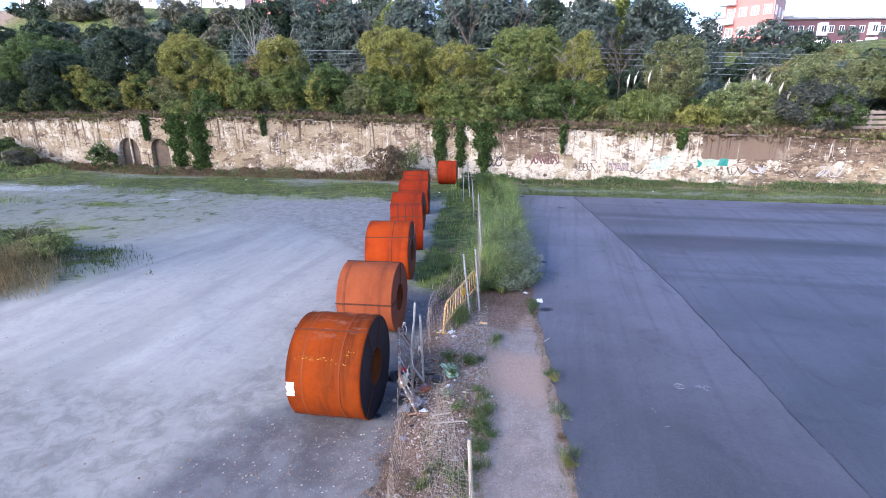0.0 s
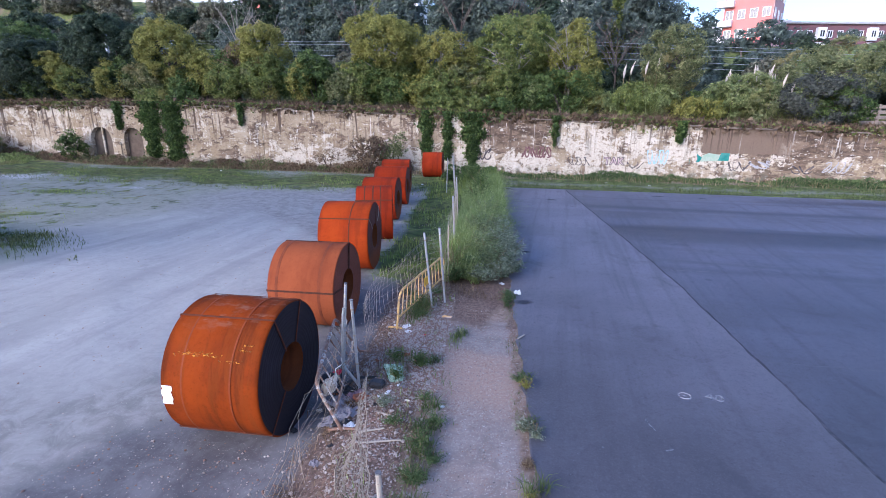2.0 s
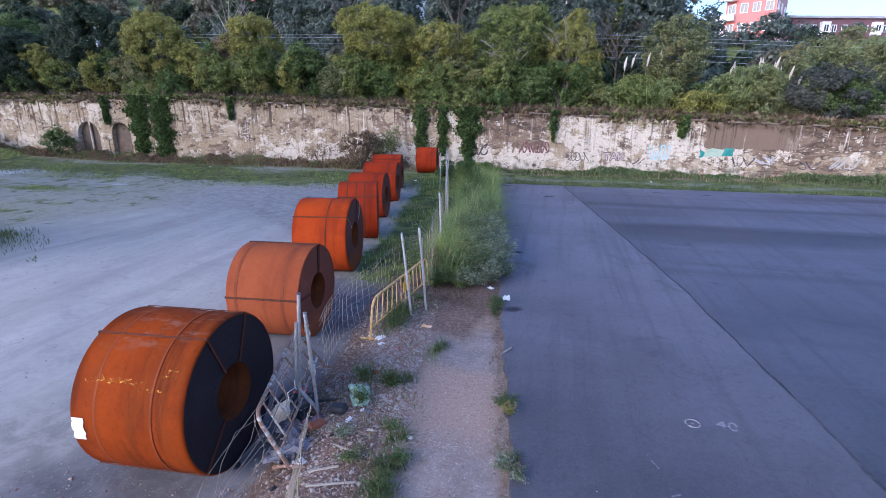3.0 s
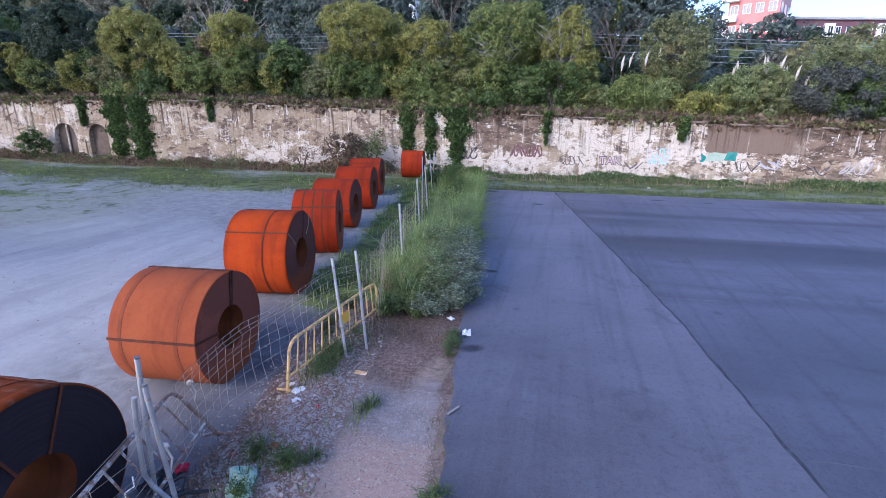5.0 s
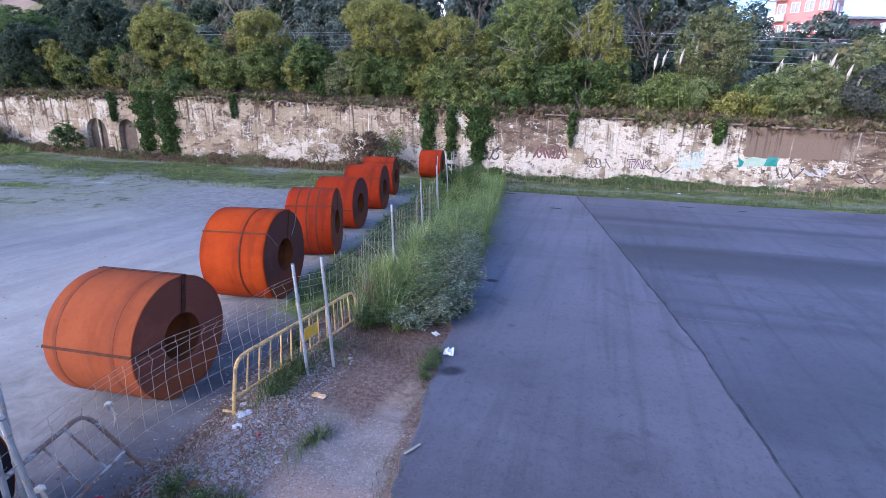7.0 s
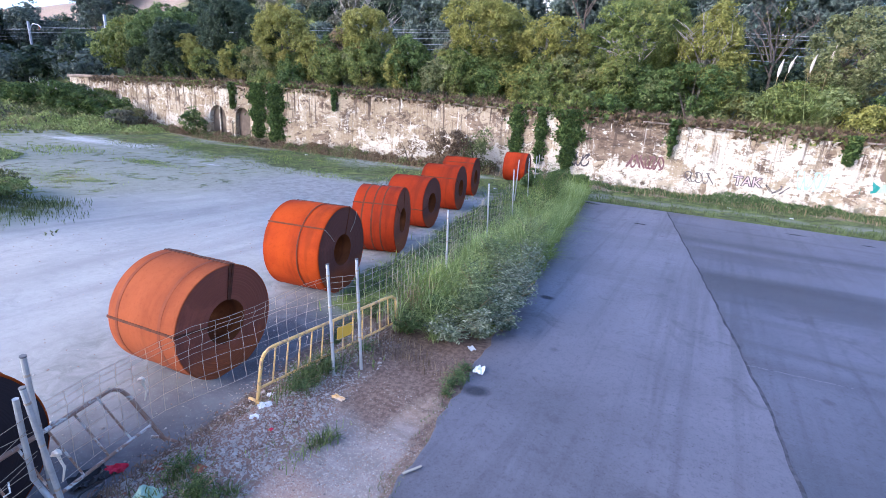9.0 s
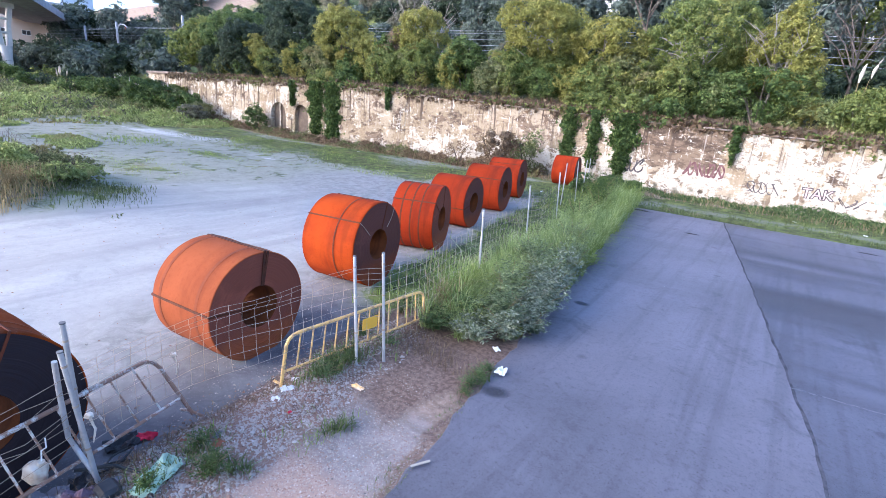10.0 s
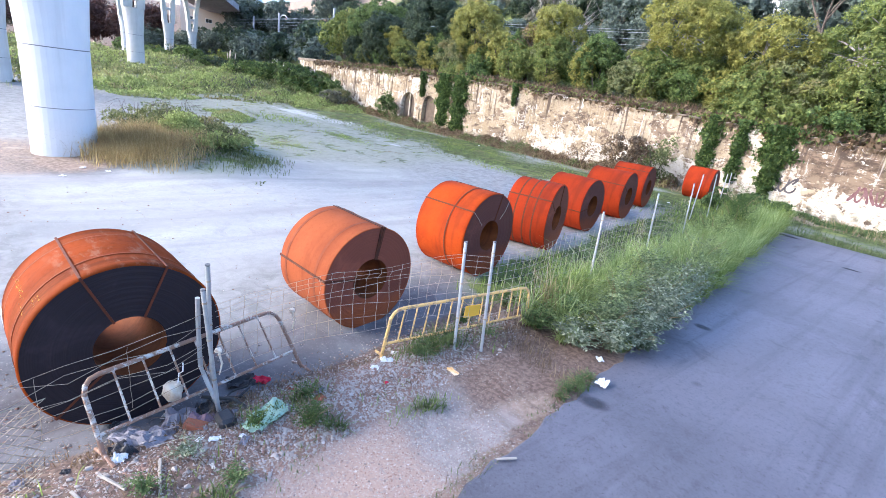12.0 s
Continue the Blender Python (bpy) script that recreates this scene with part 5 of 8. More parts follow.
# woods behind the railway
for i in range(13):
    x = -27 + i * 2.9 + 1.2 * math.sin(i * 5.3)
    y = 53 + 5 * math.sin(i * 2.9)
    tall = 6.5 if x < 12 else 2.8
    z = float(terrain(x, y))
    tree("tree", x, y, z + tall, (3.0, 2.6, tall * 0.78), (M_LEAF_FAR, M_LEAF_DRK, M_LEAF_FAR, M_LEAF_GRN)[i % 4], "tall dark blue-green tree in the woods", size=0.22, trunks=1)
for i in range(12):
    x = -108 + i * 7.0
    y = 58 + 6 * math.sin(i * 1.9)
    z = float(terrain(x, y))
    up = 3.4 if x < -60 else (1.6 if x < -42 else 3.4)
    tree("tree", x, y, z + up, (4.6, 3.8, up * 0.9), M_LEAF_DRK if x < -58 or i % 2 else M_LEAF_FAR, "dark rounded tree on the hillside", size=0.24, trunks=1)
for x, y, h in ((-84.0, 62.0, 3.0), (-78.5, 60.0, 3.4), (-72.5, 61.0, 3.8), (-66.5, 60.5, 3.2), (-90.0, 61.0, 3.6), (-60.5, 63.0, 2.4)):
    tree("tree", x, y, float(terrain(x, y)) + h * 0.55, (3.7, 3.2, h * 0.62), M_LEAF_DRK, "blackish-green tree below the hilltop lawn", size=0.24, trunks=1)
for i in range(15):
    x = -82 + 2.9 * i
    shrub("shrub", x, 66 + 2.5 * math.sin(i * 2.9), 6.0, 3.1 + 0.8 * math.sin(i * 1.7), (M_LEAF_DRK, M_LEAF_FAR, M_LEAF_SCRUB)[i % 3], "dark tangled scrub below the hilltop lawn", n=2600, size=0.26, depth=4.0, lobes=11)
for i in range(44):
    x = -92 + 1.9 * i + 2.0 * math.sin(i * 5.1)
    y = 52 + 22 * ((i * 29) % 44) / 44
    low = x > -10
    shrub("shrub", x, y, 6.5, (2.6 if low else 3.0) + 0.9 * math.sin(i * 2.2), (M_LEAF_SCRUB, M_LEAF_DRK, M_LEAF_FAR)[i % 3], "dark tangled scrub on the hillside", n=2600, size=0.26, depth=4.5, lobes=11)
for i in range(22):
    x = 12 + 1.9 * i + 1.5 * math.sin(i * 3.1)
    y = 56 + 18 * ((i * 13) % 22) / 22
    shrub("shrub", x, y, 5.5, 1.9 + 0.6 * math.sin(i * 2.2), (M_LEAF_FAR, M_LEAF_DRK, M_LEAF_FAR)[i % 3], "dark scrub below the apartment houses", n=2400, size=0.24, depth=4.0, lobes=11)
for i in range(30):
    x = -60 + 3.1 * i + math.sin(i * 2.7)
    h = 3.6 + 1.0 * math.sin(i * 1.9) - 0.02 * (x + 60)
    shrub("shrub", x, 39.6 + 0.9 * math.sin(i * 3.7), 4.4, h, (M_LEAF_SCRUB, M_LEAF_DRK, M_LEAF_SCRUB, M_LEAF_FAR)[i % 4], "tangled grey-brown scrub behind the trees", n=3200, size=0.17, depth=2.6)
for i in range(12):
    x = -40 + 4.4 * i + 1.5 * math.sin(i * 4.7)
    y = 64 + 4 * math.sin(i * 2.3)
    z = float(terrain(x, y))
    tree("tree", x, y, z + 4.4, (3.9, 3.2, 4.2), (M_LEAF_DRK, M_LEAF_FAR, M_LEAF_SCRUB)[i % 3], "tall dark tree on the wooded slope", size=0.28, trunks=1)
for x, y, lo, hi, w in ((11.2, 53.0, 5.0, 14.4, 2.4), (14.4, 54.5, 4.6, 13.6, 2.0)):
    tree("tree", x, y, (lo + hi) / 2, (w, w, (hi - lo) / 2), M_LEAF_FAR, "tall blue-green tree beside the pink house", size=0.2, trunks=1)
for i in range(9):
    x = -98 + 2.9 * i
    shrub("shrub", x, 75 + 1.5 * math.sin(i * 2.3), 5.0, 2.2 + 0.6 * math.sin(i * 1.9), M_LEAF_DRK, "dark shrub before the hilltop lawn", size=0.26, depth=3.5)
for x, y, h in ((25.5, 72.0, 3.8), (22.5, 70.0, 3.0), (28.2, 74.0, 3.6), (31.0, 76.0, 2.2), (37.0, 77.0, 1.5), (42.0, 78.0, 1.4), (47.0, 79.0, 1.4)):
    z = float(terrain(x, y))
    tree("tree", x, y, z + h * 0.55, (h * 0.42, h * 0.4, h * 0.55), M_LEAF_FAR, "dark conical conifer below the apartment houses", size=0.36, trunks=1)


def bare_tree(x, y, h, seed, label, mat):
    """A leafless tree: a trunk that forks again and again."""
    g = random.Random(seed)
    z0 = float(terrain(x, y))
    root = empty("bare_tree", (x, y, z0))
    tagged(root, label, "bare tree", "trees on the bank")
    trunk = part("trunk", tube([(0, 0, -0.2), (0.1, 0, h * 0.25), (0.05, 0.1, h * 0.5)], 0.11, 7, 0.06), mat, root)
    for i in range(9):
        a = g.uniform(0, 6.28)
        s = Vector((0.05, 0.05, h * g.uniform(0.22, 0.5)))
        e = s + Vector((math.cos(a) * h * 0.27, math.sin(a) * h * 0.22, h * g.uniform(0.25, 0.5)))
        bm = tube([s, s.lerp(e, 0.5) + Vector((0, 0, 0.05 * h)), e], 0.045, 5, 0.012)
        for j in range(9):
            b = s.lerp(e, g.uniform(0.35, 1.0))
            t = b + Vector((g.uniform(-1, 1), g.uniform(-1, 1), g.uniform(0.3, 1.2))) * h * 0.12
            add_tube(bm, [b, b.lerp(t, 0.5) + Vector((0, 0, 0.03)), t], 0.016, 3, False, 0.006)
        part("limb", bm, mat, trunk)


bare_tree(-27.5, 41.0, 7.5, 1, "leafless grey tree on the bank", M_BARK_PALE)
bare_tree(-25.0, 42.0, 7.0, 2, "leafless grey tree on the bank", M_BARK_PALE)
bare_tree(1.6, 34.2, 6.5, 3, "leafless pale-stemmed tree among green crowns", M_BARK_PALE)
bare_tree(5.0, 40.0, 7.0, 4, "leafless tree with forked brown trunk", M_BARK)
bare_tree(-17.0, 43.0, 9.0, 5, "leafless brown tree on the bank", M_BARK)
bare_tree(-8.0, 46.0, 13.0, 6, "tall leafless reddish tree in the woods", M_BARK)
bare_tree(-4.0, 46.0, 13.0, 8, "tall leafless reddish tree in the woods", M_BARK)


def pampas(x, y, n, h, label):
    """A tussock of arching leaves with pale feathery plumes."""
    z0 = float(terrain(x, y))
    root = empty("pampas_grass", (x, y, z0))
    tagged(root, label, "pampas grass", "pampas grass on the bank")
    b = np.stack([RNG.normal(size=260) * 0.3, RNG.normal(size=260) * 0.3, np.zeros(260)], 1)
    v, q, t = blades(b, h * 0.75, 0.022, 0.7)
    hang("leaves", fast_mesh("leaves", v, [q, t]), M_GRASS_TALL, root)
    g = random.Random(int(x * 7))
    for i in range(n):
        dx, dy = g.uniform(-0.6, 0.6), g.uniform(-0.4, 0.4)
        hh = h * g.uniform(0.85, 1.15)
        s, e = Vector((dx * 0.3, dy * 0.3, 0)), Vector((dx, dy, hh))
        bm = bmesh.new()
        lean = dx * 0.3 + 0.08
        add_tube(bm, [e + Vector((lean * u * u, dy * 0.2 * u, -0.25 + 0.85 * u)) for u in (0, 0.2, 0.4, 0.6, 0.8, 1.0)], 0.05, 7, True, None, (0.012, 0.05, 0.075, 0.062, 0.035, 0.006))
        plume = part("plume", bm, M_PLUME, root, "pale feathery plume")
        part("stalk", tube([s, e - Vector((dx * 0.1, 0, 0.25))], 0.012, 4), M_GRASS_DRY, plume)


for x, n, h in ((12.0, 2, 2.7), (13.1, 5, 2.6), (13.8, 5, 2.4), (14.5, 3, 1.7), (10.6, 1, 2.8)):
    pampas(x, 34.2, n, h, "pampas grass with white plumes on the bank")
for x, n, h in ((6.1, 1, 3.1), (6.9, 1, 3.1), (5.0, 3, 2.5)):
    pampas(x, 34.0, n, h, "tall pampas grass between the trees")
for x, y, n in ((-52.0, 27.5, 7), (-55.0, 28.5, 6), (-61.0, 30.0, 7), (-64.0, 25.5, 6), (-70.0, 20.0, 6), (-49.0, 29.5, 4)):
    pampas(x, y, n, 1.9, "pampas grass with cream plumes in the overgrown field")
for x, y, w, h, m in ((-47.6, 29.2, 3.4, 2.2, M_LEAF_OLIVE), (-49.8, 28.4, 4.0, 2.3, M_LEAF_IVY), (-51.8, 30.0, 4.0, 2.6, M_LEAF_SCRUB), (-46.4, 30.2, 2.2, 1.5, M_LEAF_GRN), (-54.0, 28.6, 4.2, 2.2, M_LEAF_OLIVE), (-43.0, 29.4, 2.6, 1.4, M_LEAF_OLIVE)):
    shrub("shrub", x, y, w, h, m, "straggling bush in front of the wall end", n=3600, size=0.12, group="bushes in the field", lobes=18)
for i in range(22):
    x = -50 - 2.2 * i + 2 * math.sin(i * 3)
    y = 29.5 + 2.5 * math.sin(i * 2.1) - 0.42 * i
    shrub("shrub", x, y, 4.2, 1.9 + 0.6 * math.sin(i * 1.3), (M_LEAF_DRK, M_LEAF_GRN, M_LEAF_IVY)[i % 3], "rank green bush in the overgrown field", n=3000, size=0.16, group="bushes in the field")
for i in range(16):
    x = -64 - 4.0 * i
    shrub("shrub", x, 37 + 2 * math.sin(i), 6.0, 4.2 + 1.2 * math.sin(i * 2.2), (M_LEAF_FAR, M_LEAF_DRK)[i % 2], "dark tree belt beside the railway", n=1800, size=0.4, group="bushes by the railway")

# the bramble mound by the bridge pier
for k, (x, y, w, h) in enumerate(((-15.6, 10.2, 2.4, 0.55), (-17.2, 10.2, 2.8, 0.8), (-18.6, 10.0, 2.8, 0.9), (-16.4, 8.6, 2.4, 1.1), (-17.6, 8.6, 2.8, 1.2), (-18.8, 7.6, 2.6, 1.1), (-14.6, 9.3, 2.0, 0.5))):
    root = shrub("bramble", x, y, w, h, M_FIELDGREEN if k % 3 == 0 else M_LEAF_OLIVE, "sprawling olive-green bramble on a low mound", n=4200, size=0.05, group="brambles", depth=w * 0.8, lobes=26)
    gb = random.Random(k)
    for j in range(9):
        a = gb.uniform(0, 6.28)
        r1 = w * gb.uniform(0.3, 0.62)
        e = Vector((math.cos(a) * r1, math.sin(a) * r1 * 0.8, h * gb.uniform(0.5, 1.15)))
        mid = Vector((e.x * 0.55, e.y * 0.55, h * gb.uniform(1.0, 1.25)))
        part("cane", tube([Vector((0, 0, 0.1)), mid * 0.6, mid, e], 0.009, 4, 0.004), M_BARK, root)


def scatter(name, n, xr, yr, keep, h, w, mat, label, lean=0.45, category="grass"):
    """Grass blades over a stretch of ground, thinned by keep(x, y) in 0..1."""
    x, y = RNG.uniform(*xr, n), RNG.uniform(*yr, n)
    k = RNG.uniform(0, 1, n) < keep(x, y)
    x, y = x[k], y[k]
    b = np.stack([x, y, terrain(x, y) - 0.01], 1)
    v, q, t = blades(b, h * (1 + 0.35 * waves(x, y, 1.1, 3.0)), w, lean)
    return tagged(hang(name, fast_mesh(name, v, [q, t]), mat), label, category, kind="stuff")


track = lambda x, y: 1 - 0.93 * np.exp(-(((y - 28.3) / 0.75) ** 2)) * np.clip(0.55 + 0.8 * waves(x, y * 0, 0.33, 2.0), 0, 1)
clump = lambda x, y: np.clip(0.55 + 0.7 * waves(x, y, 0.9, 1.0), 0.04, 1)
bright = lambda x, y: np.clip(1.5 * waves(x, y, 0.62, 4.0) + 0.8 * waves(x, y, 1.9, 7.0), 0, 1)
scatter("verge_grass", 24000, (-34, -2.5), (21.6, 30.6), lambda x, y: track(x, y) * clump(x, y), 0.13, 0.011, M_GRASS_VERGE, "fresh green grass between yard and wall")
scatter("verge_grass", 16000, (-34, -2.5), (21.4, 29.0), lambda x, y: track(x, y) * bright(x, y), 0.15, 0.012, M_GRASS, "bright yellow-green tufts between yard and wall")
scatter("verge_grass", 20000, (-2.5, 24), (25.0, 30.9), lambda x, y: (1 - 0.6 * np.exp(-(((y - 26.9) / 0.75) ** 2))) * clump(x, y), 0.19, 0.012, M_GRASS_VERGE, "green grass strip between asphalt and wall")
scatter("dry_verge", 5000, (-34, 24), (28.5, 30.9), clump, 0.4, 0.014, M_GRASS_DRY, "dry stalks along the wall foot")
scatter("coil_grass", 9000, (-6.5, -1.2), (9.8, 29), lambda x, y: sstep(-3.2, -2.3, x + 0.17 * (y - 10)) * (x < edge_x(y) - 1.2) * clump(x, y), 0.22, 0.010, M_GRASS, "short green grass between coils and fence")
scatter("field_grass", 16000, (-80, -34), (2, 30), lambda x, y: sstep(-35, -42, x + 2 * waves(x, y, 0.5)) * clump(x, y) * np.clip(0.5 + 0.9 * waves(x, y, 0.28, 3.0), 0.05, 1), 0.36, 0.014, M_GRASS, "rank green grass of the overgrown field")
scatter("field_grass", 2200, (-95, -38), (2, 30), clump, 0.7, 0.02, M_GRASS_DRY, "tall dry stalks in the overgrown field")
mound = lambda cx, cy, rx, ry: (lambda x, y: np.clip(np.exp(-(((x - cx) / rx) ** 2 + ((y - cy) / ry) ** 2)) * 1.25 - 0.25 + 0.12 * waves(x, y, 1.9), 0, 1))
scatter("mound_grass", 70000, (-22, -10), (3.5, 11), mound(-15.5, 7.0, 2.8, 1.7), 0.75, 0.006, M_STRAW, "straw-coloured dry grass on the mound", 0.9)
scatter("mound_grass", 26000, (-20, -9), (5, 13), mound(-13.9, 9.6, 2.0, 1.8), 0.15, 0.008, M_GRASS_VERGE, "green grass at the foot of the mound")
scatter("yard_weeds", 3500, (-28, -17), (17, 20), mound(-22.5, 18.6, 3.0, 0.8), 0.09, 0.016, M_GRASS, "weeds pushing through the gravel")
scatter("yard_weeds", 1600, (-26, -14), (10, 16), mound(-20, 13.5, 4, 2), 0.1, 0.012, M_GRASS, "weeds pushing through the gravel")
scatter("yard_weeds", 2600, (-34, -26), (14, 21), mound(-30, 18.0, 3, 2), 0.16, 0.02, M_GRASS, "weeds pushing through the gravel")

# the overgrown strip between fence and asphalt
inside = lambda a, b: (lambda x, y: (x > edge_x(y) - a) * (x < edge_x(y) - b) * sstep(9.6, 11.2, y) * np.clip(0.6 + 0.6 * waves(x, y, 1.6, 2.0), 0.1, 1))
scatter("tall_grass", 22000, (-3.8, 1.0), (9.3, 25), lambda x, y: inside(1.55, 0.08)(x, y) * np.where((y < 14) & (x > edge_x(y) - 0.95), 0.12, 1.0), 0.52, 0.006, M_GRASS_TALL, "tall arching green grass along the fence", 0.7)
scatter("tall_grass", 16000, (-3.8, 1.0), (12.5, 25), lambda x, y: inside(1.35, 0.0)(x, y) * np.where((y < 15) & (x > edge_x(y) - 0.85), 0.25, 1.0), 0.72, 0.007, M_GRASS_TALL, "tall arching green grass along the fence", 0.8)
scatter("tall_grass", 5200, (-4.2, 0.6), (20.5, 27.5), inside(1.9, -0.2), 0.9, 0.009, M_GRASS, "tall grass at the end of the fence", 0.7)
def tufts(name, spots, per, h, mat, label):
    """Fountains of arching grass, each from one root."""
    base = np.repeat(np.array(spots), per, axis=0)
    x = base[:, 0] + RNG.normal(size=len(base)) * 0.045
    y = base[:, 1] + RNG.normal(size=len(base)) * 0.045
    v, q, t = blades(np.stack([x, y, terrain(x, y) - 0.01], 1), h * np.repeat(RNG.uniform(0.65, 1.15, len(spots)), per), 0.0065, 1.0)
    tagged(hang(name, fast_mesh(name, v, [q, t]), mat), label, "grass", kind="stuff")


g5 = np.random.default_rng(4)
yy = g5.uniform(10.3, 25.5, 150)
tufts("grass_tussock", np.stack([edge_x(yy) - np.where(yy < 14.5, g5.uniform(0.8, 1.5, 150), g5.uniform(0.0, 1.15, 150)), yy], 1), 75, 0.85, M_GRASS_TALL, "arching yellow-green grass tussocks along the fence")
yy = g5.uniform(13.2, 24.5, 60)
tufts("grass_tussock", np.stack([edge_x(yy) + g5.uniform(-0.25, 0.12, 60), yy], 1), 60, 0.5, M_GRASS, "green grass tussocks spilling onto the asphalt")
scatter("yellow_tuft", 420, (-1.25, -0.55), (9.9, 10.6), mound(-0.9, 10.25, 0.25, 0.25), 0.85, 0.008, M_GRASS_DRY, "yellowing grass tuft by the fence", 0.6)
def sprigs(stems, per, w, h, leaf, aspect, seed):
    """Leaves set along arching stems that fan out from one root."""
    g = np.random.default_rng(seed)
    az = g.uniform(0, 2 * math.pi, stems)
    reach = 0.5 * w * np.sqrt(g.uniform(0.02, 1, stems))
    top = h * (1 - 0.45 * (2 * reach / w) ** 2) * g.uniform(0.65, 1.12, stems)
    k = np.repeat(np.arange(stems), per)
    t = g.uniform(0.22, 1.0, stems * per)
    a = az[k] + g.normal(size=len(k)) * 0.12
    pos = np.stack([reach[k] * t ** 1.4 * np.cos(a), reach[k] * t ** 1.4 * np.sin(a), top[k] * t * (1.5 - 0.5 * t)], 1)
    b = g.uniform(0, 2 * math.pi, len(k))
    d = np.stack([np.cos(b) + 0.5 * np.cos(a), np.sin(b) + 0.5 * np.sin(a), g.uniform(-0.15, 0.75, len(k))], 1)
    d /= np.linalg.norm(d, axis=1, keepdims=True)
    e = np.cross(d, np.array((0, 0, 1.0)) + 0.4 * g.normal(size=d.shape))
    e /= np.linalg.norm(e, axis=1, keepdims=True) + 1e-9
    z = (leaf * g.uniform(0.6, 1.4, len(k)) * (1.15 - 0.45 * t))[:, None]
    droop = np.array((0, 0, -0.22))
    v = np.stack([pos, pos + d * z * aspect * 0.45 + e * z * 0.5, pos + (d + droop) * z * aspect, pos + d * z * aspect * 0.45 - e * z * 0.5], 1).reshape(-1, 3)
    v[:, 2] = np.maximum(v[:, 2], 0.004)
    return v, np.arange(len(v)).reshape(-1, 4), np.repeat(np.clip(g.normal(0.3, 0.3, stems), 0, 1)[k], 4)


def sprig_plant(name, x, y, w, h, mat, label, category, group, stems, per, leaf, aspect, thick):
    root = empty(name, (x, y, float(terrain(x, y))))
    tagged(root, label, category, group)
    g = random.Random(int(x * 97 + y * 13))
    for i in range(6):
        a = g.uniform(0, 6.28)
        e = Vector((math.cos(a) * w * 0.36, math.sin(a) * w * 0.36, h * g.uniform(0.55, 0.9)))
        part("stem", tube([(0, 0, -0.02), e * 0.5 + Vector((0, 0, h * 0.16)), e], thick, 4, thick * 0.5), M_GRASS_DRY, root)
    leafy("foliage", *sprigs(stems, per, w, h, leaf, aspect, int(abs(x * 71 + y * 31)) + 2), mat, root)


for x, y, w, h, m in ((-0.1, 9.9, 0.75, 0.34, M_LEAF_GREY), (0.28, 10.25, 0.75, 0.44, M_LEAF_GREY), (0.25, 11.1, 0.85, 0.52, M_LEAF_GREY), (0.12, 12.0, 0.8, 0.5, M_LEAF_GREY), (0.05, 12.9, 0.7, 0.45, M_LEAF_GREY), (0.46, 10.75, 0.6, 0.34, M_LEAF_GREY),
                      (0.02, 10.5, 0.9, 0.62, M_LEAF_BUSH), (0.30, 11.6, 0.9, 0.6, M_LEAF_GREY), (-0.25, 11.3, 0.9, 0.75, M_LEAF_BUSH), (0.0, 12.3, 1.0, 0.65, M_LEAF_GREY), (-0.1, 13.6, 0.9, 0.6, M_LEAF_GREY), (-0.3, 14.6, 0.9, 0.6, M_LEAF_BUSH), (-0.42, 10.3, 0.6, 0.45, M_LEAF_WEED), (-0.70, 9.75, 0.5, 0.34, M_LEAF_WEED),
                      (-0.2, 12.6, 1.0, 0.75, M_LEAF_BUSH), (-0.75, 13.2, 1.0, 0.75, M_LEAF_BUSH), (-0.9, 16.0, 1.1, 0.8, M_LEAF_BUSH), (-1.6, 18.5, 1.1, 0.9, M_LEAF_IVY), (-2.0, 21.5, 1.2, 1.0, M_LEAF_IVY), (-2.8, 24.0, 1.5, 1.2, M_LEAF_IVY)):
    sprig_plant("weed_bush", x, y, w * 1.15, h * 1.3, m, "grey-green flowering weed bush by the asphalt" if m is M_LEAF_GREY else "leafy green weed bush along the fence", "weed bush", "bushes along the fence", int(130 * w), 18, 0.029, 2.7, 0.008)
yy = g5.uniform(9.75, 12.6, 30)
tufts("grass_tussock", np.stack([edge_x(yy) - g5.uniform(0.75, 1.5, 30), yy], 1), 70, 0.66, M_GRASS_TALL, "pale arching grass tussocks beside the yellow barrier")


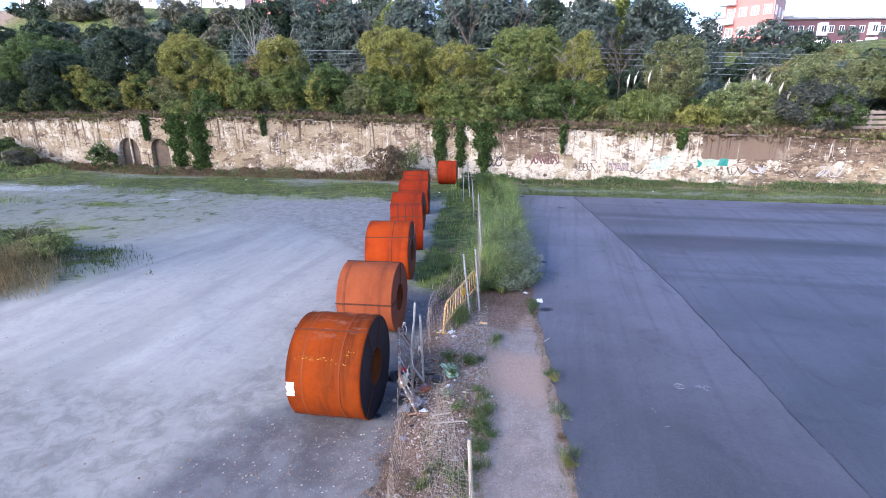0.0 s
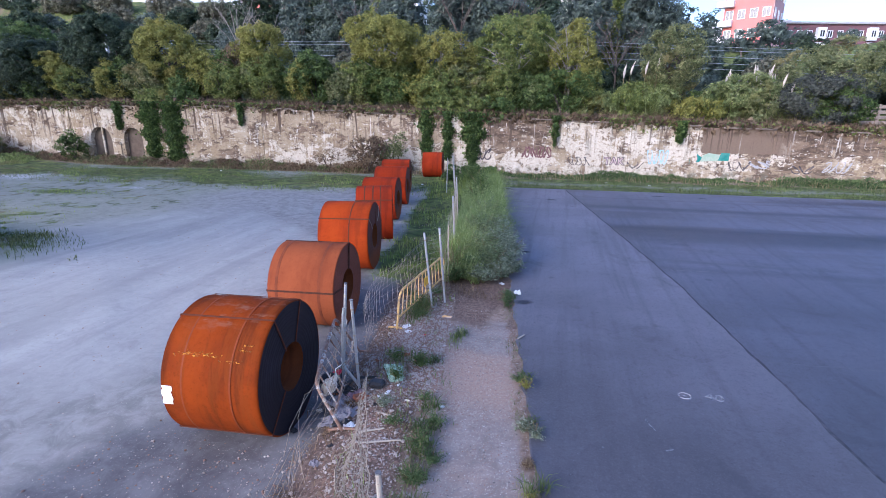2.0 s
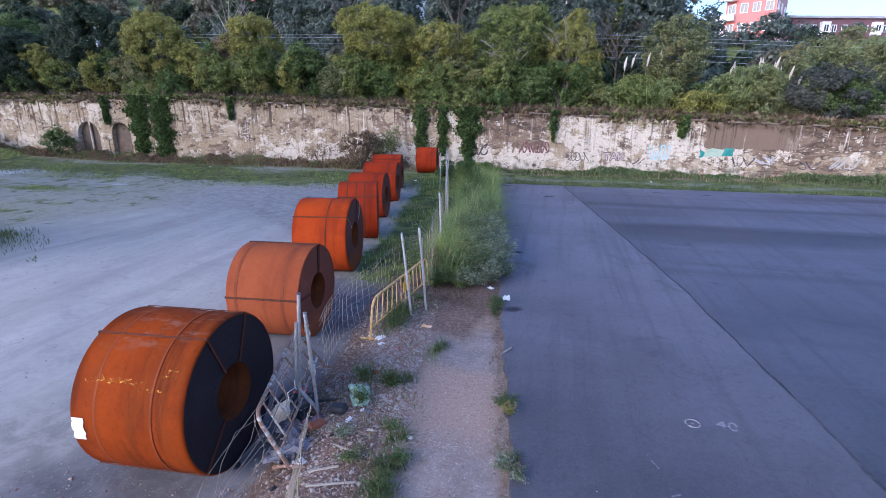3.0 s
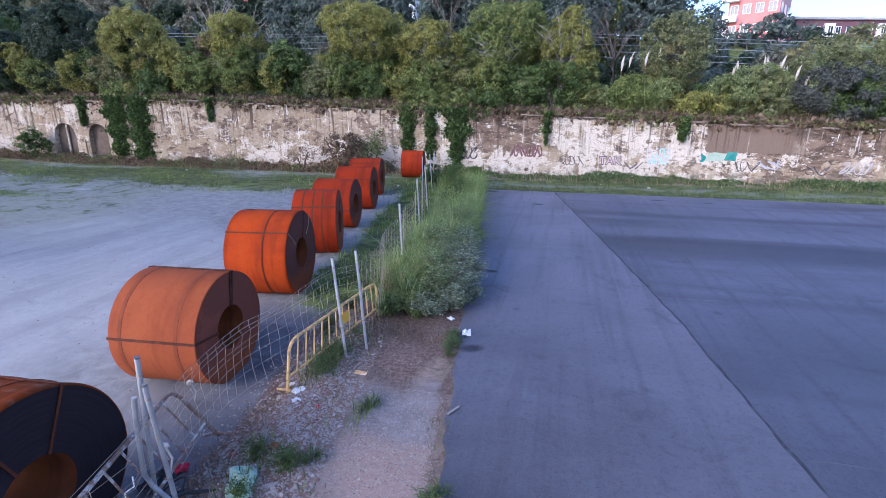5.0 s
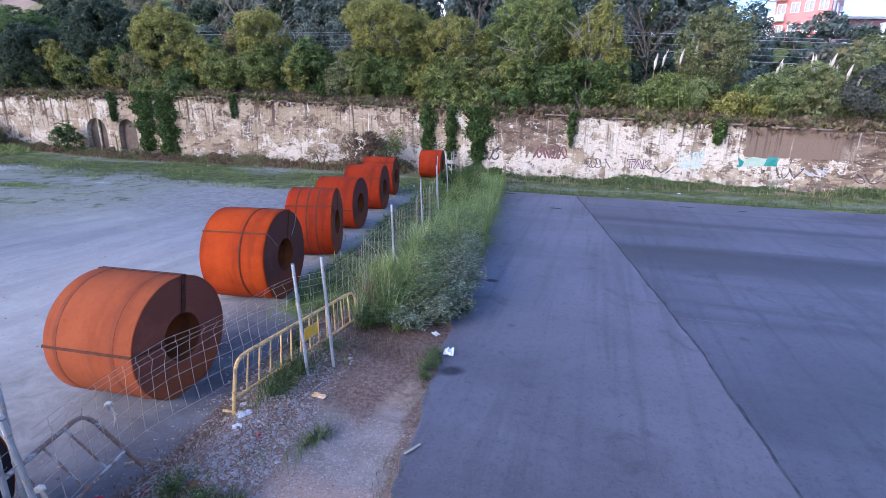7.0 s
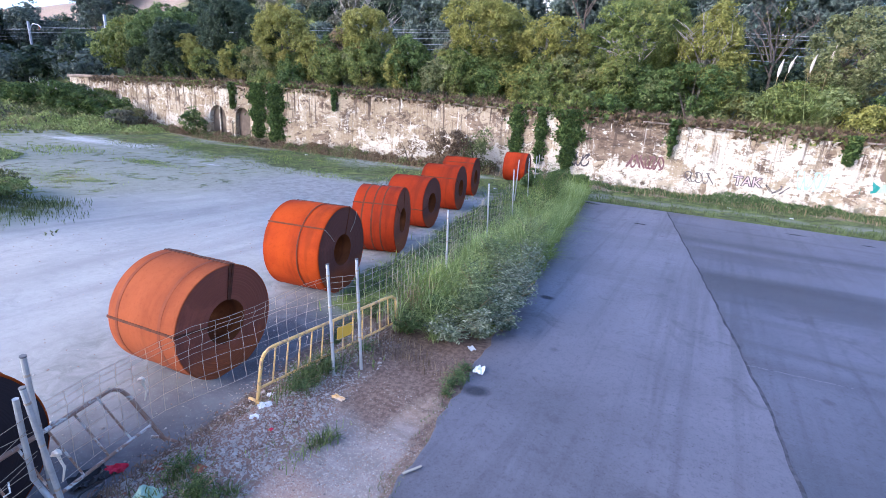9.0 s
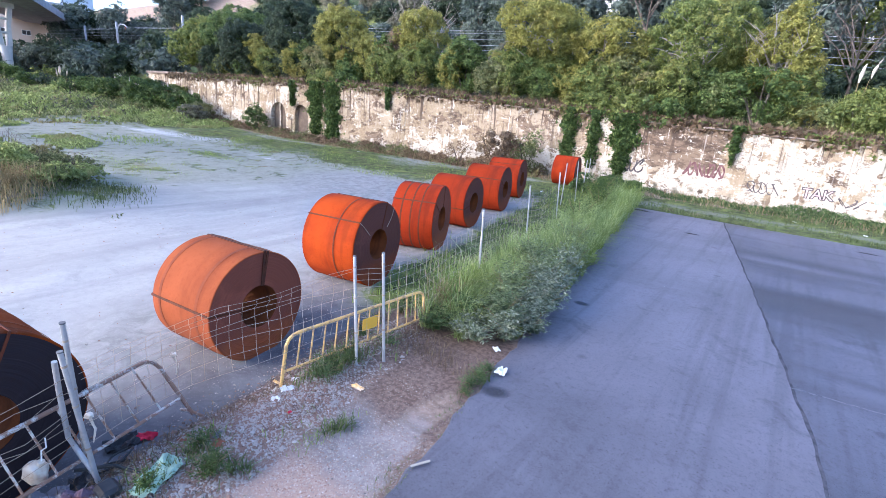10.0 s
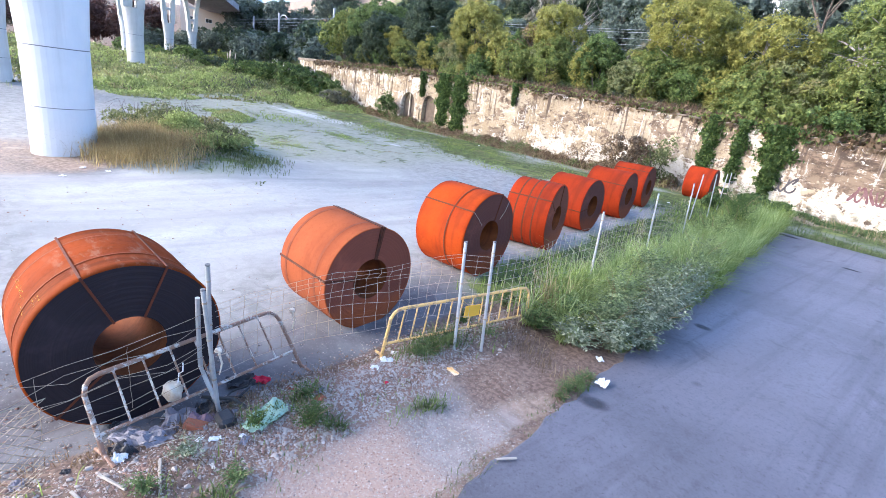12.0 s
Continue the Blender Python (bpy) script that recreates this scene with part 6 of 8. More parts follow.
for x, y, w, h, m in ((0.54, 8.85, 0.40, 0.24, M_LEAF_WEED), (0.52, 9.1, 0.42, 0.26, M_LEAF_WEED), (0.52, 9.35, 0.34, 0.22, M_LEAF_WEED), (0.60, 8.65, 0.24, 0.14, M_LEAF_WEED), (-0.39, 5.96, 0.50, 0.40, M_LEAF_IVY), (0.12, 4.75, 0.40, 0.22, M_LEAF_WEED), (0.25, 4.1, 0.42, 0.22, M_LEAF_WEED), (1.30, 4.79, 0.30, 0.26, M_LEAF_GREY), (1.13, 5.79, 0.26, 0.30, M_LEAF_YEL), (-1.0, 7.95, 0.8, 0.34, M_LEAF_IVY), (1.03, 5.95, 0.34, 0.24, M_LEAF_WEED), (1.17, 4.90, 0.34, 0.24, M_LEAF_GREY), (1.34, 3.75, 0.30, 0.18, M_LEAF_YEL), (1.25, 4.3, 0.22, 0.12, M_LEAF_BRN),
                      (0.05, 4.35, 0.42, 0.24, M_LEAF_WEED), (-0.47, 6.05, 0.42, 0.34, M_LEAF_WEED), (-0.10, 3.15, 0.5, 0.28, M_LEAF_WEED), (0.12, 3.8, 0.4, 0.2, M_LEAF_WEED), (-0.12, 5.2, 0.35, 0.2, M_LEAF_WEED),
                      (-0.95, 7.75, 0.7, 0.30, M_LEAF_WEED), (-1.05, 8.3, 0.6, 0.32, M_LEAF_WEED), (-0.85, 6.15, 0.40, 0.25, M_LEAF_IVY), (-0.62, 5.55, 0.36, 0.34, M_LEAF_IVY),
                      (-0.60, 4.95, 0.4, 0.2, M_LEAF_GREY), (-0.35, 4.6, 0.36, 0.2, M_LEAF_WEED), (-0.9, 8.9, 0.6, 0.35, M_LEAF_WEED), (-1.5, 9.0, 0.5, 0.3, M_LEAF_IVY), (-1.75, 9.5, 0.6, 0.34, M_LEAF_IVY), (-1.55, 10.0, 0.6, 0.4, M_LEAF_WEED), (-1.95, 10.5, 0.6, 0.4, M_LEAF_IVY), (-1.7, 11.1, 0.7, 0.45, M_LEAF_WEED), (-2.2, 11.7, 0.6, 0.4, M_LEAF_IVY)):
    sprig_plant("weed", x, y, w, h * 0.62, m, "small leafy green weed rooted in gravel" if m is not M_LEAF_BRN else "withered brown weed at the asphalt edge", "weed", "weeds beside the path", int(110 * w), 14, 0.0135, 2.2, 0.005)
spots = [(x + dx, y + dy) for x, y, s in ((0.10, 3.05, 3), (0.16, 3.4, 3), (0.12, 3.8, 3), (0.08, 4.2, 3), (0.05, 4.55, 3), (-0.02, 5.0, 2), (-0.3, 6.15, 2), (-0.75, 6.0, 1), (-0.65, 5.75, 1), (-0.12, 7.1, 2), (-0.05, 7.3, 1), (-0.95, 7.8, 3), (-0.95, 8.2, 3), (1.05, 6.0, 2), (1.18, 4.95, 2), (1.33, 3.9, 2), (0.55, 8.95, 2), (-0.4, 3.2, 2), (-0.5, 2.9, 2))
         for dx, dy in ((0, 0), (0.07, 0.09), (-0.08, 0.05))[:s]]
tufts("bright_tuft", [(-1.02, 10.2), (-1.1, 10.5), (-0.95, 10.7), (-1.15, 11.1), (-1.05, 11.4), (-0.9, 11.0), (-1.1, 12.0)], 120, 0.8, M_GRASS, "bright yellow-green tussock of arching grass by the fence")
tufts("weed_tuft", spots, 34, 0.14, M_GRASS_VERGE, "small tufts of green grass beside the path")
by = lambda cx, cy, rx, ry: (lambda x, y: np.exp(-(((x - cx) / rx) ** 2 + ((y - cy) / ry) ** 2)))
scatter("barrier_grass", 2600, (-1.6, -0.6), (7.2, 8.9), by(-1.0, 7.95, 0.18, 0.45), 0.24, 0.005, M_GRASS_VERGE, "dark green grass at the foot of the yellow barrier", 0.8)
scatter("barrier_grass", 1200, (-1.3, 0.0), (4.6, 7.0), by(-0.72, 5.85, 0.2, 0.4), 0.22, 0.005, M_GRASS_VERGE, "dark green grass beside the white barrier", 0.8)
scatter("barrier_grass", 1200, (-0.6, 0.4), (6.4, 7.8), by(-0.1, 7.05, 0.09, 0.3), 0.14, 0.004, M_GRASS, "green grass sprouting in the rubble", 0.8)
strip = lambda x, y: (np.abs(x - edge_x(y) + 0.08) < 0.13) * np.clip(0.3 + 0.9 * waves(x * 0, y, 2.3), 0.02, 1)
scatter("edge_weeds", 15000, (0.4, 2.2), (0.5, 9.4), strip, 0.06, 0.004, M_GRASS_VERGE, "thin weeds along the asphalt edge", 0.8)
scatter("edge_weeds", 3500, (0.4, 2.2), (0.5, 9.4), strip, 0.08, 0.004, M_LEAF_DEAD, "dry weeds along the asphalt edge", 0.8)
scatter("strip_weeds", 4000, (-1.6, 0.4), (1.0, 9.0), lambda x, y: (x < edge_x(y) - 1.15) * (x > edge_x(y) - 2.1) * np.clip(waves(x, y, 2.1, 4.0), 0, 1), 0.13, 0.005, M_GRASS, "sparse green weeds in the rubble", 0.6)
scatter("strip_weeds", 6000, (-1.6, 0.4), (0.5, 8.0), lambda x, y: (x < edge_x(y) - 1.3) * (x > edge_x(y) - 2.7) * np.clip(0.25 + waves(x, y, 1.7, 1.0), 0, 1), 0.10, 0.004, M_LEAF_DEAD, "brown dead weeds in the rubble", 0.9)


def growth(name, n, xr, yr, height, size, mat, label):
    """Rank leafy growth over a stretch of ground, as tall as height(x, y)."""
    x, y = RNG.uniform(*xr, n), RNG.uniform(*yr, n)
    h = height(x, y)
    k = h > 0.04
    x, y, h = x[k], y[k], h[k]
    z = terrain(x, y) + h * RNG.uniform(0, 1, len(x)) ** 0.6
    v, f = leaf_quads(np.stack([x, y, z], 1), size, (0, 0, 1, 0.5), 2.4)
    tagged(hang(name, fast_mesh(name, v, [f]), mat), label, "undergrowth", kind="stuff")


def field_top(seed, tall, thin):
    def f(x, y):
        k = 0.42 + 0.85 * waves(x, y, 0.31, seed) + 0.6 * waves(x, y, 0.93, seed + 2) - thin
        return tall * np.clip(k, 0, 1.3) * sstep(-36, -43, x + 2.5 * waves(x, y, 0.4)) * sstep(33, 28, y)
    return f


foot = lambda s, tall: (lambda x, y: tall * np.clip(0.45 + 0.5 * waves(x, y, 0.55, s) + 0.4 * waves(x, y, 1.9, s + 1), 0, 1.2) * sstep(28.9, 29.9, y))
growth("wall_foot_weeds", 26000, (-46, -8), (28.9, 30.9), foot(1.0, 0.75), 0.06, M_LEAF_BRN, "dry reddish-brown weeds along the wall foot")
growth("wall_foot_weeds", 14000, (-47, -8), (28.7, 30.9), foot(3.0, 0.7), 0.06, M_LEAF_OLIVE, "olive weeds along the wall foot")
growth("wall_foot_weeds", 16000, (-3, 24), (29.2, 30.9), foot(5.0, 0.42), 0.055, M_LEAF_WEED, "dull green weeds along the wall foot")
growth("field_growth", 90000, (-80, -36), (0, 33), field_top(1.0, 1.1, 0.2), 0.11, M_FIELDGREEN, "rank green growth of the overgrown field")
growth("field_growth", 42000, (-100, -38), (0, 33), field_top(4.0, 1.2, 0.36), 0.11, M_LEAF_OLIVE, "olive scrub of the overgrown field")
growth("field_growth", 26000, (-100, -44), (2, 33), field_top(7.0, 1.3, 0.46), 0.12, M_LEAF_SCRUB, "brownish scrub of the overgrown field")
growth("dead_weeds", 14000, (-1.8, 0.2), (2.2, 6.6), lambda x, y: 0.26 * np.clip(0.35 + 0.6 * waves(x, y, 2.3, 1.0) + 0.4 * waves(x, y, 6.1, 2.0), 0, 1) * np.exp(-(((x - edge_x(y) + 2.38) / 0.27) ** 2)) * (0.25 + 0.75 * sstep(4.2, 3.4, y)) * sstep(6.6, 5.2, y), 0.014, M_LEAF_DEAD, "rust-brown dead weeds along the fence foot")
growth("mound_growth", 7000, (-22, -10), (6, 13), lambda x, y: 0.45 * np.clip(1.2 * np.exp(-(((x + 16.4) / 3.4) ** 2 + ((y - 9.2) / 1.7) ** 2)) - 0.3 + 0.35 * waves(x, y, 1.3), 0, 1), 0.045, M_LEAF_OLIVE, "olive bramble sprigs among the dry grass")
growth("field_growth", 9000, (-33, -25), (11, 18), lambda x, y: 0.5 * np.clip(1.2 * np.exp(-(((x + 29) / 3.0) ** 2 + ((y - 14.4) / 1.2) ** 2)) - 0.35 + 0.3 * waves(x, y, 1.1), 0, 1), 0.06, M_FIELDGREEN, "tall green weeds in the gravel")
for i in range(22):
    y = -14 + 4.6 * i
    if 30 < y < 60:
        continue
    red = 8 < y < 31
    tree("tree", -119 - 5 * math.sin(i * 2.1), y, float(terrain(-118, y)) + 5.5, (4.4, 4.0, 5.2), M_LEAF_RED if red else (M_LEAF_DRK, M_LEAF_SCRUB, M_LEAF_FAR)[i % 3], "red-brown tree in the belt beyond the viaduct" if red else "dark tree in the belt beyond the viaduct", size=0.32, trunks=1)
for i in range(14):
    y = 24 + 2.9 * i
    z = float(terrain(-108, y))
    tree("tree", -107 - 4 * math.sin(i * 2.6), y, min(z + 2.6, 6.9), (3.6, 3.2, 3.4), (M_LEAF_FAR, M_LEAF_DRK, M_LEAF_FAR, M_LEAF_SCRUB)[i % 4], "dark blue-green tree beside the railway", size=0.28, trunks=1)
for i in range(9):
    y = 47 + 3.4 * i
    tree("tree", -124 - 5 * math.sin(i * 2.6), y, 13.5 + math.sin(i * 1.3), (4.6, 4.0, 5.2), (M_LEAF_FAR, M_LEAF_DRK)[i % 2], "dark tree on the far hillside", size=0.32, trunks=1)
band = lambda x, y: np.exp(-(((x - 0.10 + 0.10 * (y - 4)) / 0.13) ** 2)) * np.clip(0.35 + 0.8 * waves(x, y, 2.6, 2.0), 0.05, 1) * sstep(6.2, 5.0, y)
scatter("strip_weeds", 16000, (-0.7, 0.8), (1.0, 6.2), band, 0.11, 0.004, M_GRASS_VERGE, "green weeds growing beside the trodden path", 0.7)
dense = lambda x, y: np.clip(waves(x, y, 1.3, 2.0) + 0.2, 0, 1) * (x < edge_x(y) - 0.15) * (x > edge_x(y) - 1.9)
scatter("dead_stalks", 2200, (-1.6, 0.7), (8.9, 10.6), dense, 0.13, 0.004, M_LEAF_DEAD, "dead brown stalks at the edge of the tall grass", 1.0)
scatter("dead_stalks", 9000, (-2.2, -0.6), (4.4, 8.4), lambda x, y: np.exp(-(((x - edge_x(y) + 2.35) / 0.22) ** 2)) * np.clip(0.3 + waves(x, y, 2.2, 6.0), 0, 1), 0.10, 0.004, M_LEAF_DEAD, "brown dead weeds along the foot of the fence", 1.1)


# ---------------------------------------------------------------- wire fence
M_MAUVE = simple("mauve_cloth", (0.22, 0.15, 0.18), (0.13, 0.09, 0.12), 9, 0.9, 0, 0.01)
def post(base, top, label, mat=None, r=0.0205):
    b, t = Vector(base), Vector(top)
    root = new("fence_post")
    root.matrix_world = pose(*b)
    tagged(root, label, "fence post", "posts of the wire fence")
    d = t - b
    part("pole", tube([Vector((0, 0, 0)) - d.normalized() * 0.1, d * 0.5, d], r, 10), mat or M_GALV, root)
    part("cap", tube([d, d + d.normalized() * 0.012], r * 1.12, 10), M_JOINT, root)
    for u in (0.3, 0.62, 0.9):
        part("tie", tube([d * u, d * u + d.normalized() * 0.02], r * 1.15, 8), M_WIRE, root)
    return root


PLAIN = "thin galvanised steel post of the wire fence"
LEANING = "leaning galvanised steel post of the wire fence"
POSTS = [((-1.36, 5.38, 0.0), (-1.20, 5.31, 1.48)), ((-1.10, 5.36, 0.0), (-1.10, 5.24, 1.29)), ((-0.81, 8.20, 0), (-0.98, 8.28, 1.47)), ((-0.64, 8.54, 0), (-0.76, 8.57, 1.51)), ((-1.12, 11.75, 0), (-1.20, 11.80, 1.60)),
         ((-1.70, 15.0, 0), (-1.77, 14.97, 1.70)), ((-2.72, 19.45, 0), (-2.82, 19.48, 1.6)), ((-3.85, 22.65, 0), (-3.80, 22.6, 1.65)), ((-3.75, 24.0, 0), (-3.86, 24.0, 1.65)), ((-4.3, 26.4, 0), (-4.3, 26.4, 1.55)), ((-4.7, 28.2, 0), (-4.75, 28.2, 1.5))]
for i, (b, t) in enumerate(POSTS):
    post((b[0], b[1], float(terrain(b[0], b[1]))), t, LEANING if i in (0, 1, 2) else PLAIN)
bent = new("bent_post")
bent.matrix_world = pose(-1.06, 5.37, -0.08)
tagged(bent, "kinked grey tube leaning against the fence post", "bent tube")
part("tube", tube([(0.01, 0.01, -0.03), (-0.08, -0.02, 0.14), (-0.20, -0.08, 0.35), (-0.22, -0.12, 0.50), (-0.18, -0.14, 0.95), (-0.14, -0.15, 1.26)], 0.021, 10), M_GALV, bent)
post((0.235, 2.72, 0.0), (0.19, 2.77, 0.97), "short pale stake standing in fallen mesh", M_TIMBER, 0.023)


def span(a, b, heights_a, heights_b, sag, step, label, mat=None, lean=0.0, wild=0.0):
    """A stretch of welded wire mesh between two posts."""
    a, b = Vector(a), Vector(b)
    root = new("wire_mesh")
    root.matrix_world = pose(a.x, a.y, 0)
    tagged(root, label, "wire fence", "wire mesh of the fence")
    L = (b - a).length
    side = Vector((-(b - a).y, (b - a).x, 0)).normalized()
    m = max(4, int(L / 0.3))

    def at(u, k):
        za, zb = heights_a[k], heights_b[k]
        z = za + (zb - za) * u - sag * math.sin(math.pi * u) * (0.4 + 0.6 * k / len(heights_a))
        w = 0.05 * min(1.0, L - 0.36) * math.sin(u * 9 + a.y) + lean * math.sin(math.pi * u)
        p = (b - a) * u + side * (w + wild * noise.noise(Vector((u * 5, k * 0.9, a.y))))
        z += wild * noise.noise(Vector((u * 4 + 9, k * 1.3, a.y)))
        return Vector((p.x, p.y, max(z, 0.03)))

    for k in range(len(heights_a)):
        part("line_wire", tube([at(i / m, k) for i in range(m + 1)], 0.0025, 4), mat or M_WIRE, root)
    for i in range(1, int(L / step)):
        u = i * step / L
        part("stay_wire", tube([at(u, k) for k in range(len(heights_a))], 0.0022, 4), mat or M_WIRE, root)
    return root


full = [0.10, 0.29, 0.48, 0.66, 0.82, 0.96, 1.08, 1.18, 1.26, 1.33]
low = [0.18, 0.34, 0.50, 0.65, 0.78, 0.89, 0.98, 1.06, 1.12, 1.17]
span((-1.0, 5.3, 0), (-0.9, 8.25, 0), low[2:], full[2:], 0.03, 0.14, "slack rusty wire mesh sagging between two posts", lean=0.25, wild=0.06)
span((-0.9, 8.25, 0), (-0.70, 8.55, 0), full, full, 0.0, 0.15, "short stretch of wire mesh between twin posts")
span((-0.70, 8.55, 0), (-1.16, 11.78, 0), full, [z * 1.08 for z in full], 0.06, 0.17, "wire mesh stretched above tall grass")
span((-1.16, 11.78, 0), (-1.74, 14.98, 0), [z * 1.08 for z in full], [z * 1.1 for z in full], 0.10, 0.2, "wire mesh stretched above tall grass")
span((-1.74, 14.98, 0), (-2.78, 19.46, 0), [z * 1.1 for z in full], full, 0.2, 0.4, "slack wire mesh lost in tall grass")
span((-1.05, 5.25, 0), (-0.72, 2.9, 0), [0.42 + 0.085 * k for k in range(8)], [0.25 + 0.085 * k for k in range(8)], 0.06, 0.6, "loose strands of wire beside the dark coil", M_WIRE_DRY, -0.1, 0.13)
span((-0.72, 2.9, 0), (-0.35, 0.2, 0), [0.25 + 0.085 * k for k in range(8)], [0.05 + 0.05 * k for k in range(8)], 0.1, 0.3, "loose strands of wire trailing along the ground", M_WIRE_DRY, 0.1)


def sagging_net(line, cell, tall, lean, seed, label):
    """Diamond mesh slack between post and stake, leaning sideways, torn in places, gathered along a hem."""
    pts = [Vector(p) for p in line]
    run = [0.0]
    for a, b in zip(pts, pts[1:]):
        run.append(run[-1] + (b - a).length)
    nx, nz = int(run[-1] / cell), int(tall / (cell * 0.9))

    def at(i, j):
        u = i * cell
        k = max(q for q in range(len(run) - 1) if run[q] <= u + 1e-6)
        p = pts[k].lerp(pts[k + 1], min(1.0, (u - run[k]) / (run[k + 1] - run[k])))
        side = Vector((pts[k].y - pts[k + 1].y, pts[k + 1].x - pts[k].x, 0)).normalized()
        h = j / nz
        top = tall * (0.86 + 0.16 * math.cos(u * 2.1) + 0.2 * noise.noise(Vector((u * 0.9, 0, seed))))
        out = lean * h ** 0.8 + 0.14 * math.sin(h * 3.0) * noise.noise(Vector((u * 1.3, h * 1.5, seed))) + 0.035 * noise.noise(Vector((u * 6, h * 5, seed)))
        q = p + side * out + Vector((0.03 * noise.noise(Vector((h * 7, u * 7, seed))), 0.03 * noise.noise(Vector((h * 6, u * 6, seed + 4))), 0))
        return Vector((q.x, q.y, float(terrain(q.x, q.y)) + 0.015 + top * h))

    root = empty("fallen_mesh")
    tagged(root, label, "wire mesh", "fallen wire mesh")
    bm = bmesh.new()
    for k in range(-nz, nx + 1):
        for s in (1, -1):
            strand = [at(k + j if s > 0 else k + nz - j, j) for j in range(nz + 1) if 0 <= (k + j if s > 0 else k + nz - j) <= nx and noise.noise(Vector((k * 0.21, j * 0.3, seed + s))) > -0.36]
            if len(strand) > 2:
                add_tube(bm, strand, 0.0027, 3, False)
    part("netting", bm, M_NET, root)
    part("hem", tube([at(i, 0) + Vector((0.01 * math.sin(i * 1.3), 0, 0.01)) for i in range(nx + 1)], 0.008, 5), M_NET, root, "bunched lower edge of the mesh")
    part("top_wire", tube([at(i, nz) for i in range(nx + 1)], 0.0042, 4), M_NET, root)


sagging_net(((-0.76, 3.98, 0), (-0.57, 3.5, 0), (-0.34, 2.97, 0), (-0.05, 2.3, 0), (0.22, 1.6, 0), (0.5, 0.8, 0)), 0.085, 0.92, 0.34, 3, "straw-coloured diamond mesh slumped between post and stake")


def barrier(name, p0, p1, q0, q1, mat, bars, label, plate=None):
    """A crowd barrier: p0, p1 its lower corners, q0, q1 its upper ones."""
    p0, p1, q0, q1 = (Vector(v) for v in (p0, p1, q0, q1))
    root = new(name)
    root.matrix_world = pose(*p0)
    o = p0.copy()
    tagged(root, label, "crowd barrier", "crowd barriers by the fence")
    P = lambda u, w: p0.lerp(p1, u).lerp(q0.lerp(q1, u), w) - o
    part("top_frame", tube([P(0, 0), P(0, 0.82), P(0.012, 0.92), P(0.035, 0.98), P(0.07, 1), P(0.3, 1), P(0.6, 1), P(0.93, 1), P(0.965, 0.98), P(0.988, 0.92), P(1, 0.82), P(1, 0)], 0.0215, 8), mat, root)
    part("lower_rail", tube([P(0, 0.3), P(0.5, 0.29), P(1, 0.3)], 0.0165, 8), mat, root)
    for i in range(bars):
        u = (i + 1) / (bars + 1)
        part("upright_bar", tube([P(u, 0.3), P(u, 0.995)], 0.0105, 6), mat, root)
    d = (p1 - p0).normalized()
    n = Vector((-d.y, d.x, 0))
    for u in (0.0, 1.0):
        part("foot", tube([P(u, 0.02) - n * 0.16, P(u, 0.06), P(u, 0.02) + n * 0.16], 0.017, 6), mat, root)
    if plate:
        c = P(0.54, 0.68)
        up = (P(0.54, 1) - P(0.54, 0)).normalized()
        m = Matrix((d, d.cross(up), up)).transposed().to_4x4()
        part("plate", box(c + n * -0.02, (0.26, 0.012, 0.17), m, 0.003), M_PLATE, root, "blank yellow metal plate")
    return root


barrier("crowd_barrier", (-1.23, 7.34, -0.07), (-0.90, 9.76, -0.02), (-1.19, 7.42, 0.61), (-0.98, 9.80, 0.60), M_YELLOW, 12, "yellow steel crowd barrier leaning on fence posts", True)
barrier("crowd_barrier", (-0.92, 4.42, -0.02), (-1.53, 6.42, -0.10), (-1.17, 4.32, 0.62), (-1.82, 6.19, 0.58), M_WHITEPAINT, 7, "chipped white and rust-stained crowd barrier, tilted over")


# ---------------------------------------------------------------- marks on the asphalt and the wall
def lettering(name, body, size, m, mat, label, category="marking", bold=0.0):
    c = bpy.data.curves.new(name, "FONT")
    c.body, c.size, c.extrude, c.align_x, c.offset = body, size, 0.0015, "CENTER", bold
    tmp = bpy.data.objects.new(name, c)
    scene.collection.objects.link(tmp)
    dg = bpy.context.evaluated_depsgraph_get()
    me = bpy.data.meshes.new_from_object(tmp.evaluated_get(dg))
    bpy.data.objects.remove(tmp)
    ob = hang(name, me, mat)
    ob.matrix_world = m
    return tagged(ob, label, category) if label else ob


def m_chalk():
    k = Mat("worn_white_line", 0.85, 0, 0.2)
    k.color((0.38, 0.38, 0.40))
    k.link(k.math("MULTIPLY", k.ramp(k.noise(14, 5, 0.75, vec=k.world()), 0.30, 0.52), 0.6), k.b.inputs["Alpha"])
    return k.m


M_CHALK = m_chalk()
lettering("sprayed_number", "40", 0.235, pose(3.53, 6.07, 0.023, 0, 0, -8), M_CHALK, "number 40 sprayed in white on asphalt")
bm = bmesh.new()
add_tube(bm, [(0.075 * math.cos(a), 0.075 * math.sin(a), 0.0) for a in np.linspace(0, 2 * math.pi, 25)], 0.008, 4, False)
lump(bm, (0, 0, 0), (0.02, 0.02, 0.004))
o = part("sprayed_ring", bm, M_CHALK)
o.matrix_world = pose(3.17, 6.10, 0.022)
tagged(o, "white sprayed ring with dot on asphalt", "marking")


def ribbon(pts, across, widths):
    """A flat strip along pts, half as wide as widths to each side."""
    bm = bmesh.new()
    rows = [(bm.verts.new(Vector(p) - Vector(a) * w), bm.verts.new(Vector(p) + Vector(a) * w)) for p, a, w in zip(pts, across, widths)]
    for u, v in zip(rows, rows[1:]):
        bm.faces.new((u[0], u[1], v[1], v[0]))
    return bm


